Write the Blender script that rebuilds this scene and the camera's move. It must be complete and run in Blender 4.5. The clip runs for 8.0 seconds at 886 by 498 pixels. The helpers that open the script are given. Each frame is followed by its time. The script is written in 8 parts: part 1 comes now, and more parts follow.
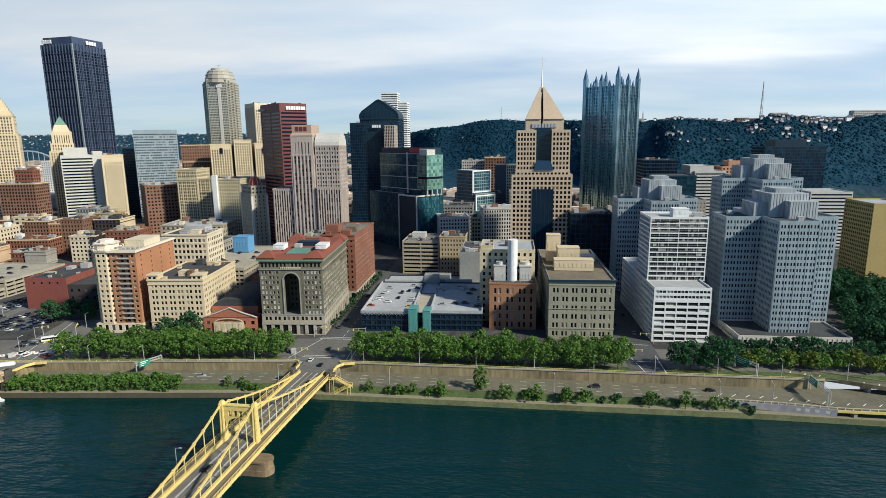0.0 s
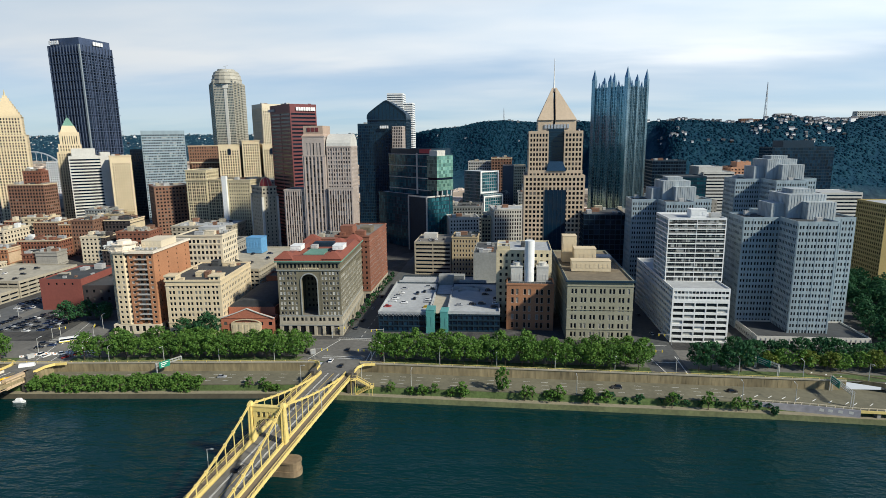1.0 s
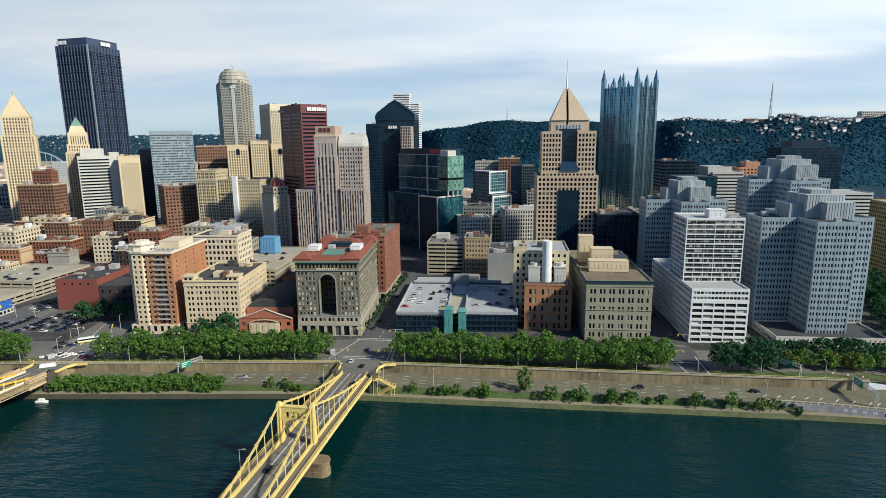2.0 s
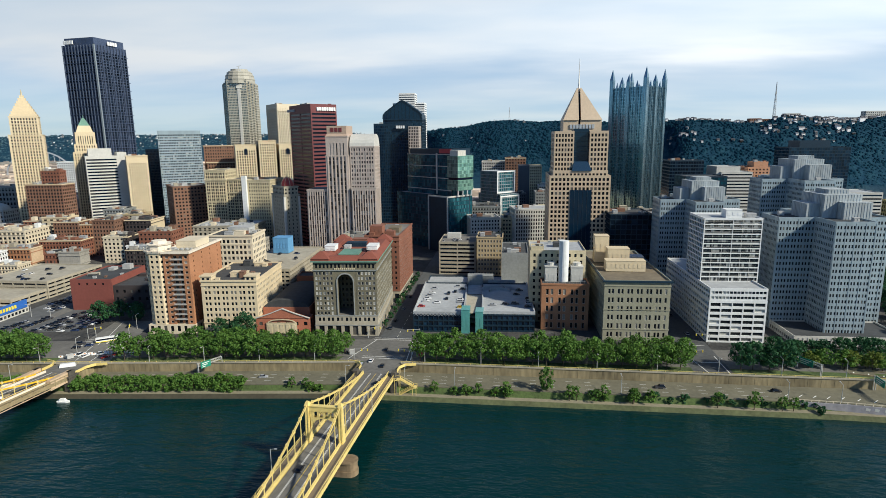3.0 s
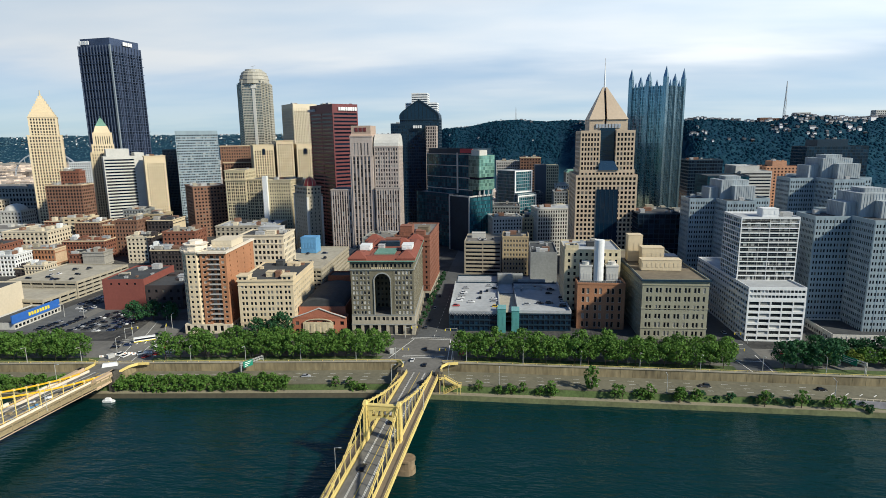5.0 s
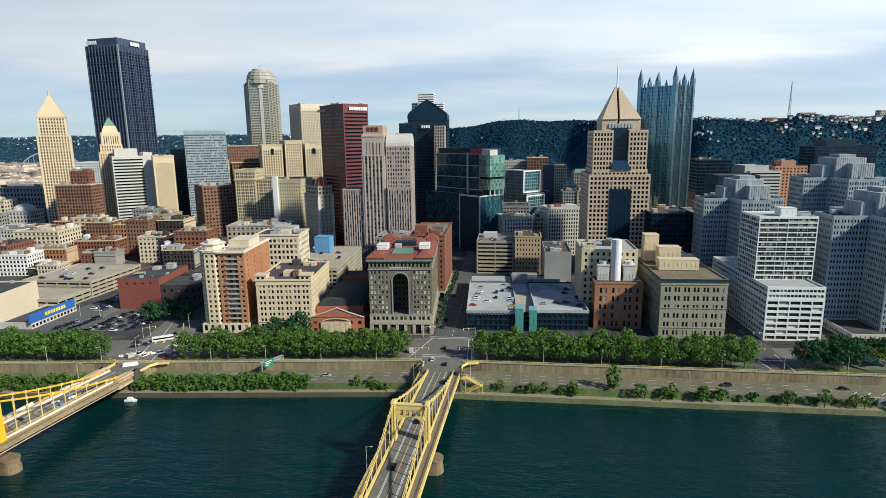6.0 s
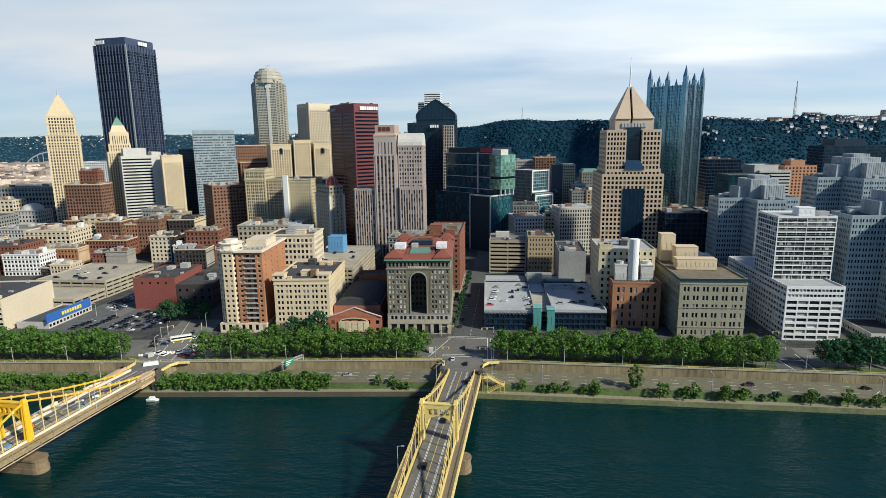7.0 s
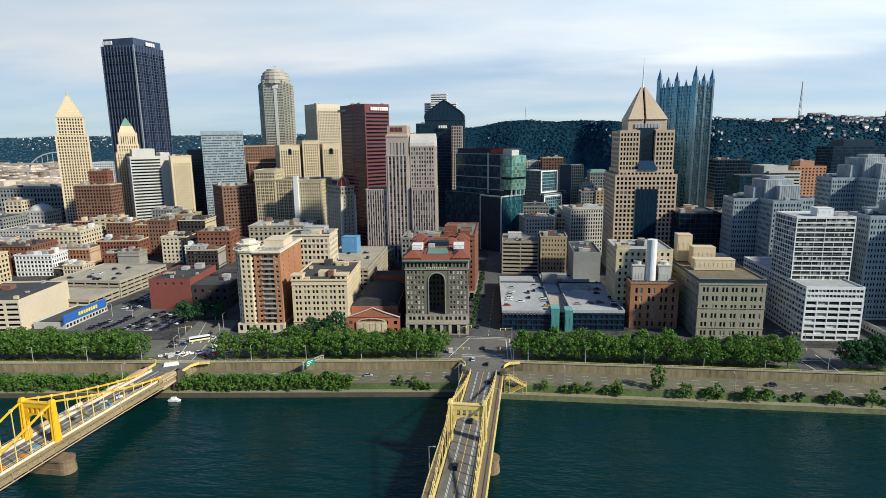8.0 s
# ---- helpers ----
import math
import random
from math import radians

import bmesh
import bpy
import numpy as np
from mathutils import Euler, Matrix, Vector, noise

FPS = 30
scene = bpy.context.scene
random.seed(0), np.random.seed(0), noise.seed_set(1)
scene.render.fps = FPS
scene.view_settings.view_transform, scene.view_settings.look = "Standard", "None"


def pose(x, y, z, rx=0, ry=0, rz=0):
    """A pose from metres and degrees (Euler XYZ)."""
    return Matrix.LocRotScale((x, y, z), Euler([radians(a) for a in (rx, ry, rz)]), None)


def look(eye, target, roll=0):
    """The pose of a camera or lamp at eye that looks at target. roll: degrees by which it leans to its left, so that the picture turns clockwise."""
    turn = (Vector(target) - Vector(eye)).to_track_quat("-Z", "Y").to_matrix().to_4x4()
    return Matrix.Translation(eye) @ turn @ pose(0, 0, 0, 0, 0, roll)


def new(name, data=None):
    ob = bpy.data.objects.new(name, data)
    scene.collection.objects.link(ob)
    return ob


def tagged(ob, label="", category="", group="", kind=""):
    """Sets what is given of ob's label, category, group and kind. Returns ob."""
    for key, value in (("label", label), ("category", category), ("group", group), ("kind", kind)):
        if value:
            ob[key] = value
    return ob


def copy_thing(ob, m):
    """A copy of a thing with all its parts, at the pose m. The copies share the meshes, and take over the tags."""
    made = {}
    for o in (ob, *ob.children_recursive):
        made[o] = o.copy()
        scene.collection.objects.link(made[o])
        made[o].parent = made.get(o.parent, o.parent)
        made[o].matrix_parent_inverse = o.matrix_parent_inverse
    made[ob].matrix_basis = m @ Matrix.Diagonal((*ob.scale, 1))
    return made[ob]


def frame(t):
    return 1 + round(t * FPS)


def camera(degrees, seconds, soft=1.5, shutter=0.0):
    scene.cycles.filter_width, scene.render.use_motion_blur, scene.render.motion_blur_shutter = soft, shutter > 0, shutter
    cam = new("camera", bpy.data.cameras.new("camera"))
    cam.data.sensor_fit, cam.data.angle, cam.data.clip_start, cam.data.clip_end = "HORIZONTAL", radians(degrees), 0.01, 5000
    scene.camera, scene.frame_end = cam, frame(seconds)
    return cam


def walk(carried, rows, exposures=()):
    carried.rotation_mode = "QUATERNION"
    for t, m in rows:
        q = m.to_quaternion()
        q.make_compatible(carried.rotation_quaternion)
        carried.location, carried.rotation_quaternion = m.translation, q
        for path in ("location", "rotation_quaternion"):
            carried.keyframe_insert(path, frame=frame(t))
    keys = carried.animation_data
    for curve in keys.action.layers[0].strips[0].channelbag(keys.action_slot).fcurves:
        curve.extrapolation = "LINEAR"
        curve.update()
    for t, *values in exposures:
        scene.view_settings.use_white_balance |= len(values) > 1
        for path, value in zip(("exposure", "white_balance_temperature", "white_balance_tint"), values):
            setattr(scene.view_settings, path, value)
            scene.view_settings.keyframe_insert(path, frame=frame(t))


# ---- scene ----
cam = camera(75.5, 8.0, soft=0.75)
PATH = [
    (0, (-1.274, -1.383, 125.141), (-1.511, 0.566, 124.761), -0.6),
    (0.5, (-6.676, -2.175, 125.269), (-6.913, -0.225, 124.889), -0.7),
    (1, (-12.094, -2.928, 125.444), (-12.329, -0.978, 125.066), -0.6),
    (1.5, (-17.484, -3.622, 125.615), (-17.72, -1.672, 125.237), -0.6),
    (3, (-33.587, -5.862, 125.993), (-33.82, -3.912, 125.614), -0.6),
    (3.5, (-38.959, -6.616, 126.03), (-39.192, -4.666, 125.65), -0.6),
    (4, (-44.315, -7.377, 126.064), (-44.548, -5.427, 125.683), -0.6),
    (4.5, (-49.639, -8.132, 126.071), (-49.874, -6.182, 125.691), -0.7),
    (6, (-65.622, -10.36, 125.873), (-65.857, -8.411, 125.494), -0.7),
    (6.5, (-70.902, -11.029, 125.866), (-71.137, -9.08, 125.487), -0.7),
    (7, (-76.212, -11.623, 125.878), (-76.448, -9.674, 125.498), -0.7),
    (7.5, (-81.555, -12.218, 125.891), (-81.791, -10.268, 125.512), -0.7),
    (8, (-86.898, -12.804, 125.893), (-87.135, -10.854, 125.515), -0.7),
]
walk(cam, [(t, look(eye, target, roll)) for t, eye, target, roll in PATH], exposures=((0, 0.26, 6000, 4), (8, 0.26, 6000, 4)))

# ---------------------------------------------------------------- world and sun
SUN_DIR = Vector((0.90, -0.43, 0.69)).normalized()      # towards the sun: low, from the right and a little behind
world = bpy.data.worlds.new("world")
scene.world = world
world.use_nodes = True
wn, wl = world.node_tree.nodes, world.node_tree.links
wn.clear()
w_out = wn.new("ShaderNodeOutputWorld")
w_bg = wn.new("ShaderNodeBackground")
w_sky = wn.new("ShaderNodeTexSky")
w_sky.sky_type = "NISHITA"
w_sky.sun_disc = False
w_sky.sun_elevation = math.asin(SUN_DIR.z)
w_sky.sun_rotation = math.atan2(SUN_DIR.x, SUN_DIR.y)
w_sky.altitude = 200.0
w_sky.air_density, w_sky.dust_density, w_sky.ozone_density = 1.0, 0.3, 3.0
w_tc = wn.new("ShaderNodeTexCoord")
w_sep = wn.new("ShaderNodeSeparateXYZ")
wl.new(w_tc.outputs["Generated"], w_sep.inputs[0])
# thin layered cloud: the sky is projected on a flat sheet overhead
w_add = wn.new("ShaderNodeMath"); w_add.operation = "ADD"; w_add.inputs[1].default_value = 0.11
w_abs = wn.new("ShaderNodeMath"); w_abs.operation = "ABSOLUTE"
wl.new(w_sep.outputs[2], w_abs.inputs[0]); wl.new(w_abs.outputs[0], w_add.inputs[0])
w_div = wn.new("ShaderNodeVectorMath"); w_div.operation = "DIVIDE"
w_cmb = wn.new("ShaderNodeCombineXYZ")
for k in range(3):
    wl.new(w_add.outputs[0], w_cmb.inputs[k])
wl.new(w_tc.outputs["Generated"], w_div.inputs[0]); wl.new(w_cmb.outputs[0], w_div.inputs[1])
w_map = wn.new("ShaderNodeMapping"); w_map.inputs["Scale"].default_value = (0.34, 0.62, 0.0)
w_map.inputs["Rotation"].default_value = (0, 0, radians(4))
wl.new(w_div.outputs[0], w_map.inputs[0])
w_noise = wn.new("ShaderNodeTexNoise"); w_noise.inputs["Scale"].default_value = 1.1
w_noise.inputs["Detail"].default_value = 5.0; w_noise.inputs["Roughness"].default_value = 0.48
wl.new(w_map.outputs[0], w_noise.inputs["Vector"])
w_cover = wn.new("ShaderNodeMapRange"); w_cover.inputs[1].default_value = 0.38; w_cover.inputs[2].default_value = 0.60
wl.new(w_noise.outputs[0], w_cover.inputs[0])
w_height = wn.new("ShaderNodeMapRange"); w_height.inputs[1].default_value = 0.085; w_height.inputs[2].default_value = 0.15
w_height.interpolation_type = "SMOOTHSTEP"
w_edge = wn.new("ShaderNodeMath"); w_edge.operation = "MULTIPLY_ADD"; w_edge.inputs[1].default_value = 0.16       # the lower edge of the cloud is ragged
w_low = wn.new("ShaderNodeMath"); w_low.operation = "SUBTRACT"; w_low.inputs[1].default_value = 0.08
wl.new(w_sep.outputs[2], w_low.inputs[0]); wl.new(w_noise.outputs[0], w_edge.inputs[0]); wl.new(w_low.outputs[0], w_edge.inputs[2])
wl.new(w_edge.outputs[0], w_height.inputs[0])
w_max = wn.new("ShaderNodeMath"); w_max.operation = "MAXIMUM"
w_half = wn.new("ShaderNodeMath"); w_half.operation = "MULTIPLY"; w_half.inputs[1].default_value = 0.92
wl.new(w_height.outputs[0], w_half.inputs[0])
w_cmul = wn.new("ShaderNodeMath"); w_cmul.operation = "MULTIPLY"; w_cmul.inputs[1].default_value = 0.50
wl.new(w_cover.outputs[0], w_cmul.inputs[0])
# cloud fades out overhead, above the view, so shaded faces get less fill
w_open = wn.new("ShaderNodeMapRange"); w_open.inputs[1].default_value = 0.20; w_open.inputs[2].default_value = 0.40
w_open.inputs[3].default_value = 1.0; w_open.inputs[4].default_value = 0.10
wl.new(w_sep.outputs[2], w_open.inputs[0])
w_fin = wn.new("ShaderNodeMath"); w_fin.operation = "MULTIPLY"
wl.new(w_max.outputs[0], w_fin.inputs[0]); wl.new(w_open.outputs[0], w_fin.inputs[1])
w_veil = wn.new("ShaderNodeMath"); w_veil.operation = "MULTIPLY_ADD"; w_veil.inputs[1].default_value = 0.4; w_veil.inputs[2].default_value = 0.6       # a thin veil down to the horizon
wl.new(w_half.outputs[0], w_veil.inputs[0]); wl.new(w_veil.outputs[0], w_max.inputs[0]); wl.new(w_cmul.outputs[0], w_max.inputs[1])
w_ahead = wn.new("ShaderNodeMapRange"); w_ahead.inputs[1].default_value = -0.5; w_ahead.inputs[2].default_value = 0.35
w_ahead.inputs[3].default_value = 0.2; w_ahead.inputs[4].default_value = 1.0; w_ahead.interpolation_type = "SMOOTHSTEP"      # cloud thinned behind the camera, out of view, to lower the fill light
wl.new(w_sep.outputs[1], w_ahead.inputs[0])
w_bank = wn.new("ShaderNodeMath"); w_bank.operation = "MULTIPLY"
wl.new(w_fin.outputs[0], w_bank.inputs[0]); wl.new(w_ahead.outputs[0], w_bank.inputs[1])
w_ccol = wn.new("ShaderNodeMix"); w_ccol.data_type = "RGBA"
w_ccol.inputs[6].default_value = (6.9, 7.5, 8.3, 1); w_ccol.inputs[7].default_value = (9.3, 8.95, 8.8, 1)
wl.new(w_cover.outputs[0], w_ccol.inputs[0])
w_side = wn.new("ShaderNodeMapRange"); w_side.inputs[1].default_value = -0.6; w_side.inputs[2].default_value = 0.8
w_side.inputs[3].default_value = 0.90; w_side.inputs[4].default_value = 1.38       # the cloud is brighter towards the sun
wl.new(w_sep.outputs[0], w_side.inputs[0])
w_lit = wn.new("ShaderNodeVectorMath"); w_lit.operation = "SCALE"
wl.new(w_ccol.outputs[2], w_lit.inputs[0]); wl.new(w_side.outputs[0], w_lit.inputs["Scale"])
w_mix = wn.new("ShaderNodeMix"); w_mix.data_type = "RGBA"
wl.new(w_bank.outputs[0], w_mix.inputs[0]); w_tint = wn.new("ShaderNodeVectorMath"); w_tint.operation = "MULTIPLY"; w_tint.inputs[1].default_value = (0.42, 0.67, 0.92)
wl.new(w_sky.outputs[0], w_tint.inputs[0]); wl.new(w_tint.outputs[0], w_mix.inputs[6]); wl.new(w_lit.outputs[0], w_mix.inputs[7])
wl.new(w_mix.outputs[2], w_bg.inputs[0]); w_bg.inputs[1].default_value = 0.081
wl.new(w_bg.outputs[0], w_out.inputs[0])
sun = new("sun", bpy.data.lights.new("sun", "SUN"))
sun.data.energy, sun.data.angle, sun.data.color = 4.8, radians(4.0), (1.0, 0.875, 0.70)
sun.matrix_world = look(SUN_DIR * 600, (0, 0, 0))


# ---------------------------------------------------------------- materials
def mat(name, color, rough=0.8, spread=0.12, grain=0.6, stain=0.06, bump=0.0, metal=0.0, rnd=0.0, streak=1.0, island=0.0):
    """A weathered surface: fine grain, large stains, and a shift from piece to piece."""
    m = bpy.data.materials.new(name)
    m.use_nodes = True
    n, l = m.node_tree.nodes, m.node_tree.links
    p = n["Principled BSDF"]
    p.inputs["Roughness"].default_value = rough
    p.inputs["Metallic"].default_value = metal
    tc = n.new("ShaderNodeTexCoord")
    mp = n.new("ShaderNodeMapping"); mp.inputs["Scale"].default_value = (1, 1, streak)
    l.new(tc.outputs["Object"], mp.inputs[0])
    a = n.new("ShaderNodeTexNoise"); a.inputs["Scale"].default_value = grain; a.inputs["Detail"].default_value = 6
    b = n.new("ShaderNodeTexNoise"); b.inputs["Scale"].default_value = stain; b.inputs["Detail"].default_value = 4
    l.new(mp.outputs[0], a.inputs["Vector"]); l.new(mp.outputs[0], b.inputs["Vector"])
    add = n.new("ShaderNodeMath"); add.operation = "ADD"
    l.new(a.outputs[0], add.inputs[0]); l.new(b.outputs[0], add.inputs[1])
    last = add.outputs[0]
    if rnd or island:
        src = n.new("ShaderNodeObjectInfo").outputs["Random"] if rnd else n.new("ShaderNodeNewGeometry").outputs["Random Per Island"]
        k = n.new("ShaderNodeMath"); k.operation = "MULTIPLY_ADD"
        k.inputs[1].default_value = (rnd or island) / max(spread, 0.01); k.inputs[2].default_value = -0.5 * (rnd or island) / max(spread, 0.01)
        l.new(src, k.inputs[0])
        s = n.new("ShaderNodeMath"); s.operation = "ADD"
        l.new(last, s.inputs[0]); l.new(k.outputs[0], s.inputs[1])
        last = s.outputs[0]
    r = n.new("ShaderNodeMapRange")
    r.inputs[1].default_value, r.inputs[2].default_value = 0.5, 1.5
    r.inputs[3].default_value, r.inputs[4].default_value = 1 - 2 * spread, 1 + 2 * spread
    r.clamp = False
    l.new(last, r.inputs[0])
    v = n.new("ShaderNodeVectorMath"); v.operation = "SCALE"
    v.inputs[0].default_value = color[:3]
    l.new(r.outputs[0], v.inputs["Scale"])
    l.new(v.outputs[0], p.inputs["Base Color"])
    if bump:
        bm_ = n.new("ShaderNodeBump"); bm_.inputs["Strength"].default_value = bump; bm_.inputs["Distance"].default_value = 0.3
        l.new(a.outputs[0], bm_.inputs["Height"]); l.new(bm_.outputs[0], p.inputs["Normal"])
    return m


def pane_mat(name, dark, light, share=0.25, rough=0.08, by_object=False, spec=0.5, metal=0.0):
    """Window glass in front of dark rooms; in a share of the panes a blind shows."""
    m = bpy.data.materials.new(name)
    m.use_nodes = True
    n, l = m.node_tree.nodes, m.node_tree.links
    p = n["Principled BSDF"]
    p.inputs["Roughness"].default_value = rough
    p.inputs["Specular IOR Level"].default_value = spec
    p.inputs["Metallic"].default_value = metal              # metal-coated panes mirror the sky
    src = n.new("ShaderNodeObjectInfo").outputs["Random"] if by_object else n.new("ShaderNodeNewGeometry").outputs["Random Per Island"]
    r = n.new("ShaderNodeValToRGB")
    e = r.color_ramp.elements
    e[0].position, e[0].color = 0.0, (*[c * 0.5 for c in dark], 1)
    e[1].position, e[1].color = 1.0, (*light, 1)
    k = e.new(1 - share); k.color = (*dark, 1)
    k = e.new(min(0.999, 1 - share * 0.6)); k.color = (*[0.5 * (a + b) for a, b in zip(dark, light)], 1)
    l.new(src, r.inputs[0]); l.new(r.outputs[0], p.inputs["Base Color"])
    return m


M = {}
def D(key, *a, **k):
    M[key] = mat(key, *a, **k)

D("cream", (0.61, 0.505, 0.335), rough=0.85, spread=0.07)
D("shaft_granite", (0.37, 0.35, 0.29), rough=0.5, spread=0.08)
D("column_steel", (0.062, 0.082, 0.130), rough=0.5, spread=0.15)
D("pale_cream", (0.62, 0.54, 0.40), rough=0.85, spread=0.06)
D("buff", (0.42, 0.335, 0.20), rough=0.85)
D("limestone", (0.52, 0.45, 0.30), rough=0.85, spread=0.16)
D("grey_stone", (0.260, 0.270, 0.260), rough=0.85, spread=0.15)
D("fulton_stone", (0.155, 0.14, 0.095), rough=0.85, spread=0.16)
D("olive_brick", (0.275, 0.268, 0.195), rough=0.85)
D("red_brick", (0.215, 0.088, 0.054), rough=0.9, spread=0.16, grain=1.5)
D("orange_brick", (0.34, 0.165, 0.085), rough=0.9, spread=0.14, grain=1.5)
D("brown_brick", (0.200, 0.108, 0.070), rough=0.9, spread=0.16, grain=1.5)
D("dark_brick", (0.045, 0.036, 0.036), rough=0.9, spread=0.16)
D("red_paint", (0.210, 0.062, 0.047), rough=0.8, spread=0.10)
D("white_paint", (0.72, 0.73, 0.72), rough=0.7, spread=0.08)
D("off_white", (0.52, 0.51, 0.47), rough=0.7, spread=0.10)
D("concrete", (0.317, 0.302, 0.266), rough=0.9, spread=0.16)
D("tan_concrete", (0.360, 0.325, 0.250), rough=0.9, spread=0.14)
D("wall_concrete", (0.225, 0.185, 0.105), rough=0.92, spread=0.36, grain=0.55, stain=0.09, streak=0.22)
D("road_mid", (0.15, 0.145, 0.13), rough=0.95, spread=0.2, grain=0.5, stain=0.06)
D("scaffold", (0.27, 0.215, 0.12), rough=0.9, spread=0.3, grain=1.2)
D("theatre_brick", (0.36, 0.13, 0.075), rough=0.9, spread=0.16, grain=1.5)
D("deck_tan", (0.36, 0.33, 0.26), rough=0.9, spread=0.16, grain=0.35)
D("salmon", (0.50, 0.26, 0.15), rough=0.85, spread=0.12)
D("canvas", (0.50, 0.37, 0.24), rough=0.9, spread=0.14)
D("lilac_wall", (0.30, 0.29, 0.31), rough=0.9, spread=0.2, grain=0.4)
D("orange_cover", (0.60, 0.20, 0.04), rough=0.7)
D("steel_clad", (0.30, 0.37, 0.41), rough=0.5, spread=0.12, grain=0.25, metal=0.15, streak=0.2)
D("core_concrete", (0.36, 0.395, 0.41), rough=0.85, spread=0.22, grain=0.7, stain=0.12, streak=0.12)
D("slate_clad", (0.065, 0.075, 0.095), rough=0.6, spread=0.15)
D("dark_steel", (0.012, 0.034, 0.058), rough=0.5, spread=0.2, metal=0.3)
D("cor_ten", (0.045, 0.065, 0.120), rough=0.55, spread=0.2)
D("maroon", (0.130, 0.026, 0.028), rough=0.55, spread=0.12)
D("pink_granite", (0.42, 0.36, 0.32), rough=0.6, spread=0.10)
D("rose_granite", (0.400, 0.300, 0.230), rough=0.6, spread=0.08)
D("grey_granite", (0.230, 0.265, 0.290), rough=0.6, spread=0.10)
D("tan_granite", (0.52, 0.41, 0.29), rough=0.6, spread=0.08)
D("alu", (0.55, 0.56, 0.57), rough=0.4, metal=0.5, spread=0.06)
D("silver_glass", (0.27, 0.37, 0.42), rough=0.16, metal=0.8, spread=0.1, grain=0.1)
D("yellow_clad", (0.396, 0.302, 0.115), rough=0.7, spread=0.08)
D("roof_dark", (0.048, 0.052, 0.056), rough=0.95, spread=0.22, grain=0.35)
D("roof_grey", (0.170, 0.160, 0.145), rough=0.95, spread=0.2, grain=0.35)
D("roof_pale", (0.360, 0.375, 0.385), rough=0.9, spread=0.14, grain=0.35)
D("roof_tile", (0.200, 0.060, 0.038), rough=0.85, spread=0.15, grain=2.0)
D("copper_green", (0.130, 0.260, 0.200), rough=0.7, spread=0.15)
D("red_dome", (0.33, 0.035, 0.03), rough=0.6)
D("blue_paint", (0.03, 0.12, 0.42), rough=0.6)
D("sky_blue_paint", (0.120, 0.300, 0.520), rough=0.7)
D("teal_glass", (0.100, 0.300, 0.280), rough=0.2, spread=0.12)
D("yellow_sign", (0.75, 0.6, 0.05), rough=0.6)
D("sign_white", (0.8, 0.8, 0.78), rough=0.6, spread=0.03)
D("sign_green", (0.02, 0.22, 0.14), rough=0.5)
D("sign_red", (0.45, 0.05, 0.06), rough=0.6)
D("bridge_yellow", (0.72, 0.57, 0.20), rough=0.55, spread=0.12, grain=0.8)
D("bridge_fresh", (0.80, 0.47, 0.02), rough=0.5, spread=0.06)
D("asphalt", (0.078, 0.082, 0.084), rough=0.95, spread=0.2, grain=0.5, stain=0.05)
D("road_grey", (0.135, 0.130, 0.118), rough=0.95, spread=0.18, grain=0.5, stain=0.06)
D("road_pale", (0.142, 0.133, 0.090), rough=0.95, spread=0.18, grain=0.5, stain=0.06)
D("pavement", (0.259, 0.245, 0.216), rough=0.95, spread=0.16, grain=0.8)
D("line_white", (0.7, 0.7, 0.66), rough=0.8)
D("line_yellow", (0.6, 0.45, 0.1), rough=0.8)
D("bank_earth", (0.085, 0.095, 0.042), rough=0.95, spread=0.3, grain=0.7, stain=0.08)
D("roof_brown", (0.17, 0.14, 0.095), rough=0.95, spread=0.2, grain=0.35)
D("soot_stone", (0.075, 0.068, 0.056), rough=0.95, spread=0.25, grain=0.6)
D("soil", (0.050, 0.045, 0.028), rough=0.95, spread=0.22)
D("footway", (0.17, 0.135, 0.095), rough=0.9)
D("flats_brick", (0.38, 0.18, 0.09), rough=0.9, spread=0.14, grain=1.5)
D("path_pale", (0.24, 0.215, 0.145), rough=0.95, spread=0.15)
D("lot", (0.100, 0.104, 0.105), rough=0.95, spread=0.2, grain=0.3, stain=0.06)
D("rust_roof", (0.30, 0.15, 0.08), rough=0.9)
D("tarp", (0.72, 0.64, 0.52), rough=0.8, spread=0.1)
D("pier_stone", (0.20, 0.145, 0.085), rough=0.9, spread=0.28, grain=0.5)
D("bark", (0.080, 0.060, 0.040), rough=0.95)
D("lamp_metal", (0.55, 0.55, 0.53), rough=0.5, metal=0.4)
D("rubber", (0.02, 0.02, 0.02), rough=0.9)
D("machine", (0.42, 0.42, 0.41), rough=0.6, spread=0.1)
M["pane"] = pane_mat("pane", (0.010, 0.013, 0.018), (0.17, 0.16, 0.14), 0.14, rough=0.15, spec=0.25)
M["pane_object"] = pane_mat("pane_object", (0.013, 0.015, 0.018), (0.34, 0.32, 0.28), 0.22, rough=0.15, by_object=True, spec=0.3)
M["pane_bright"] = pane_mat("pane_bright", (0.02, 0.022, 0.026), (0.55, 0.53, 0.48), 0.74, rough=0.15, by_object=True, spec=0.4)
M["pane_blue"] = pane_mat("pane_blue", (0.004, 0.020, 0.045), (0.010, 0.038, 0.075), 0.3, rough=0.12, spec=0.5)
M["pane_dark"] = pane_mat("pane_dark", (0.005, 0.011, 0.024), (0.012, 0.024, 0.045), 0.25, rough=0.12, spec=0.25)
M["pane_green"] = pane_mat("pane_green", (0.08, 0.20, 0.17), (0.24, 0.44, 0.37), 0.5, rough=0.06, spec=0.8)
M["pane_teal"] = pane_mat("pane_teal", (0.005, 0.044, 0.068), (0.010, 0.075, 0.100), 0.3, rough=0.28, spec=0.3)
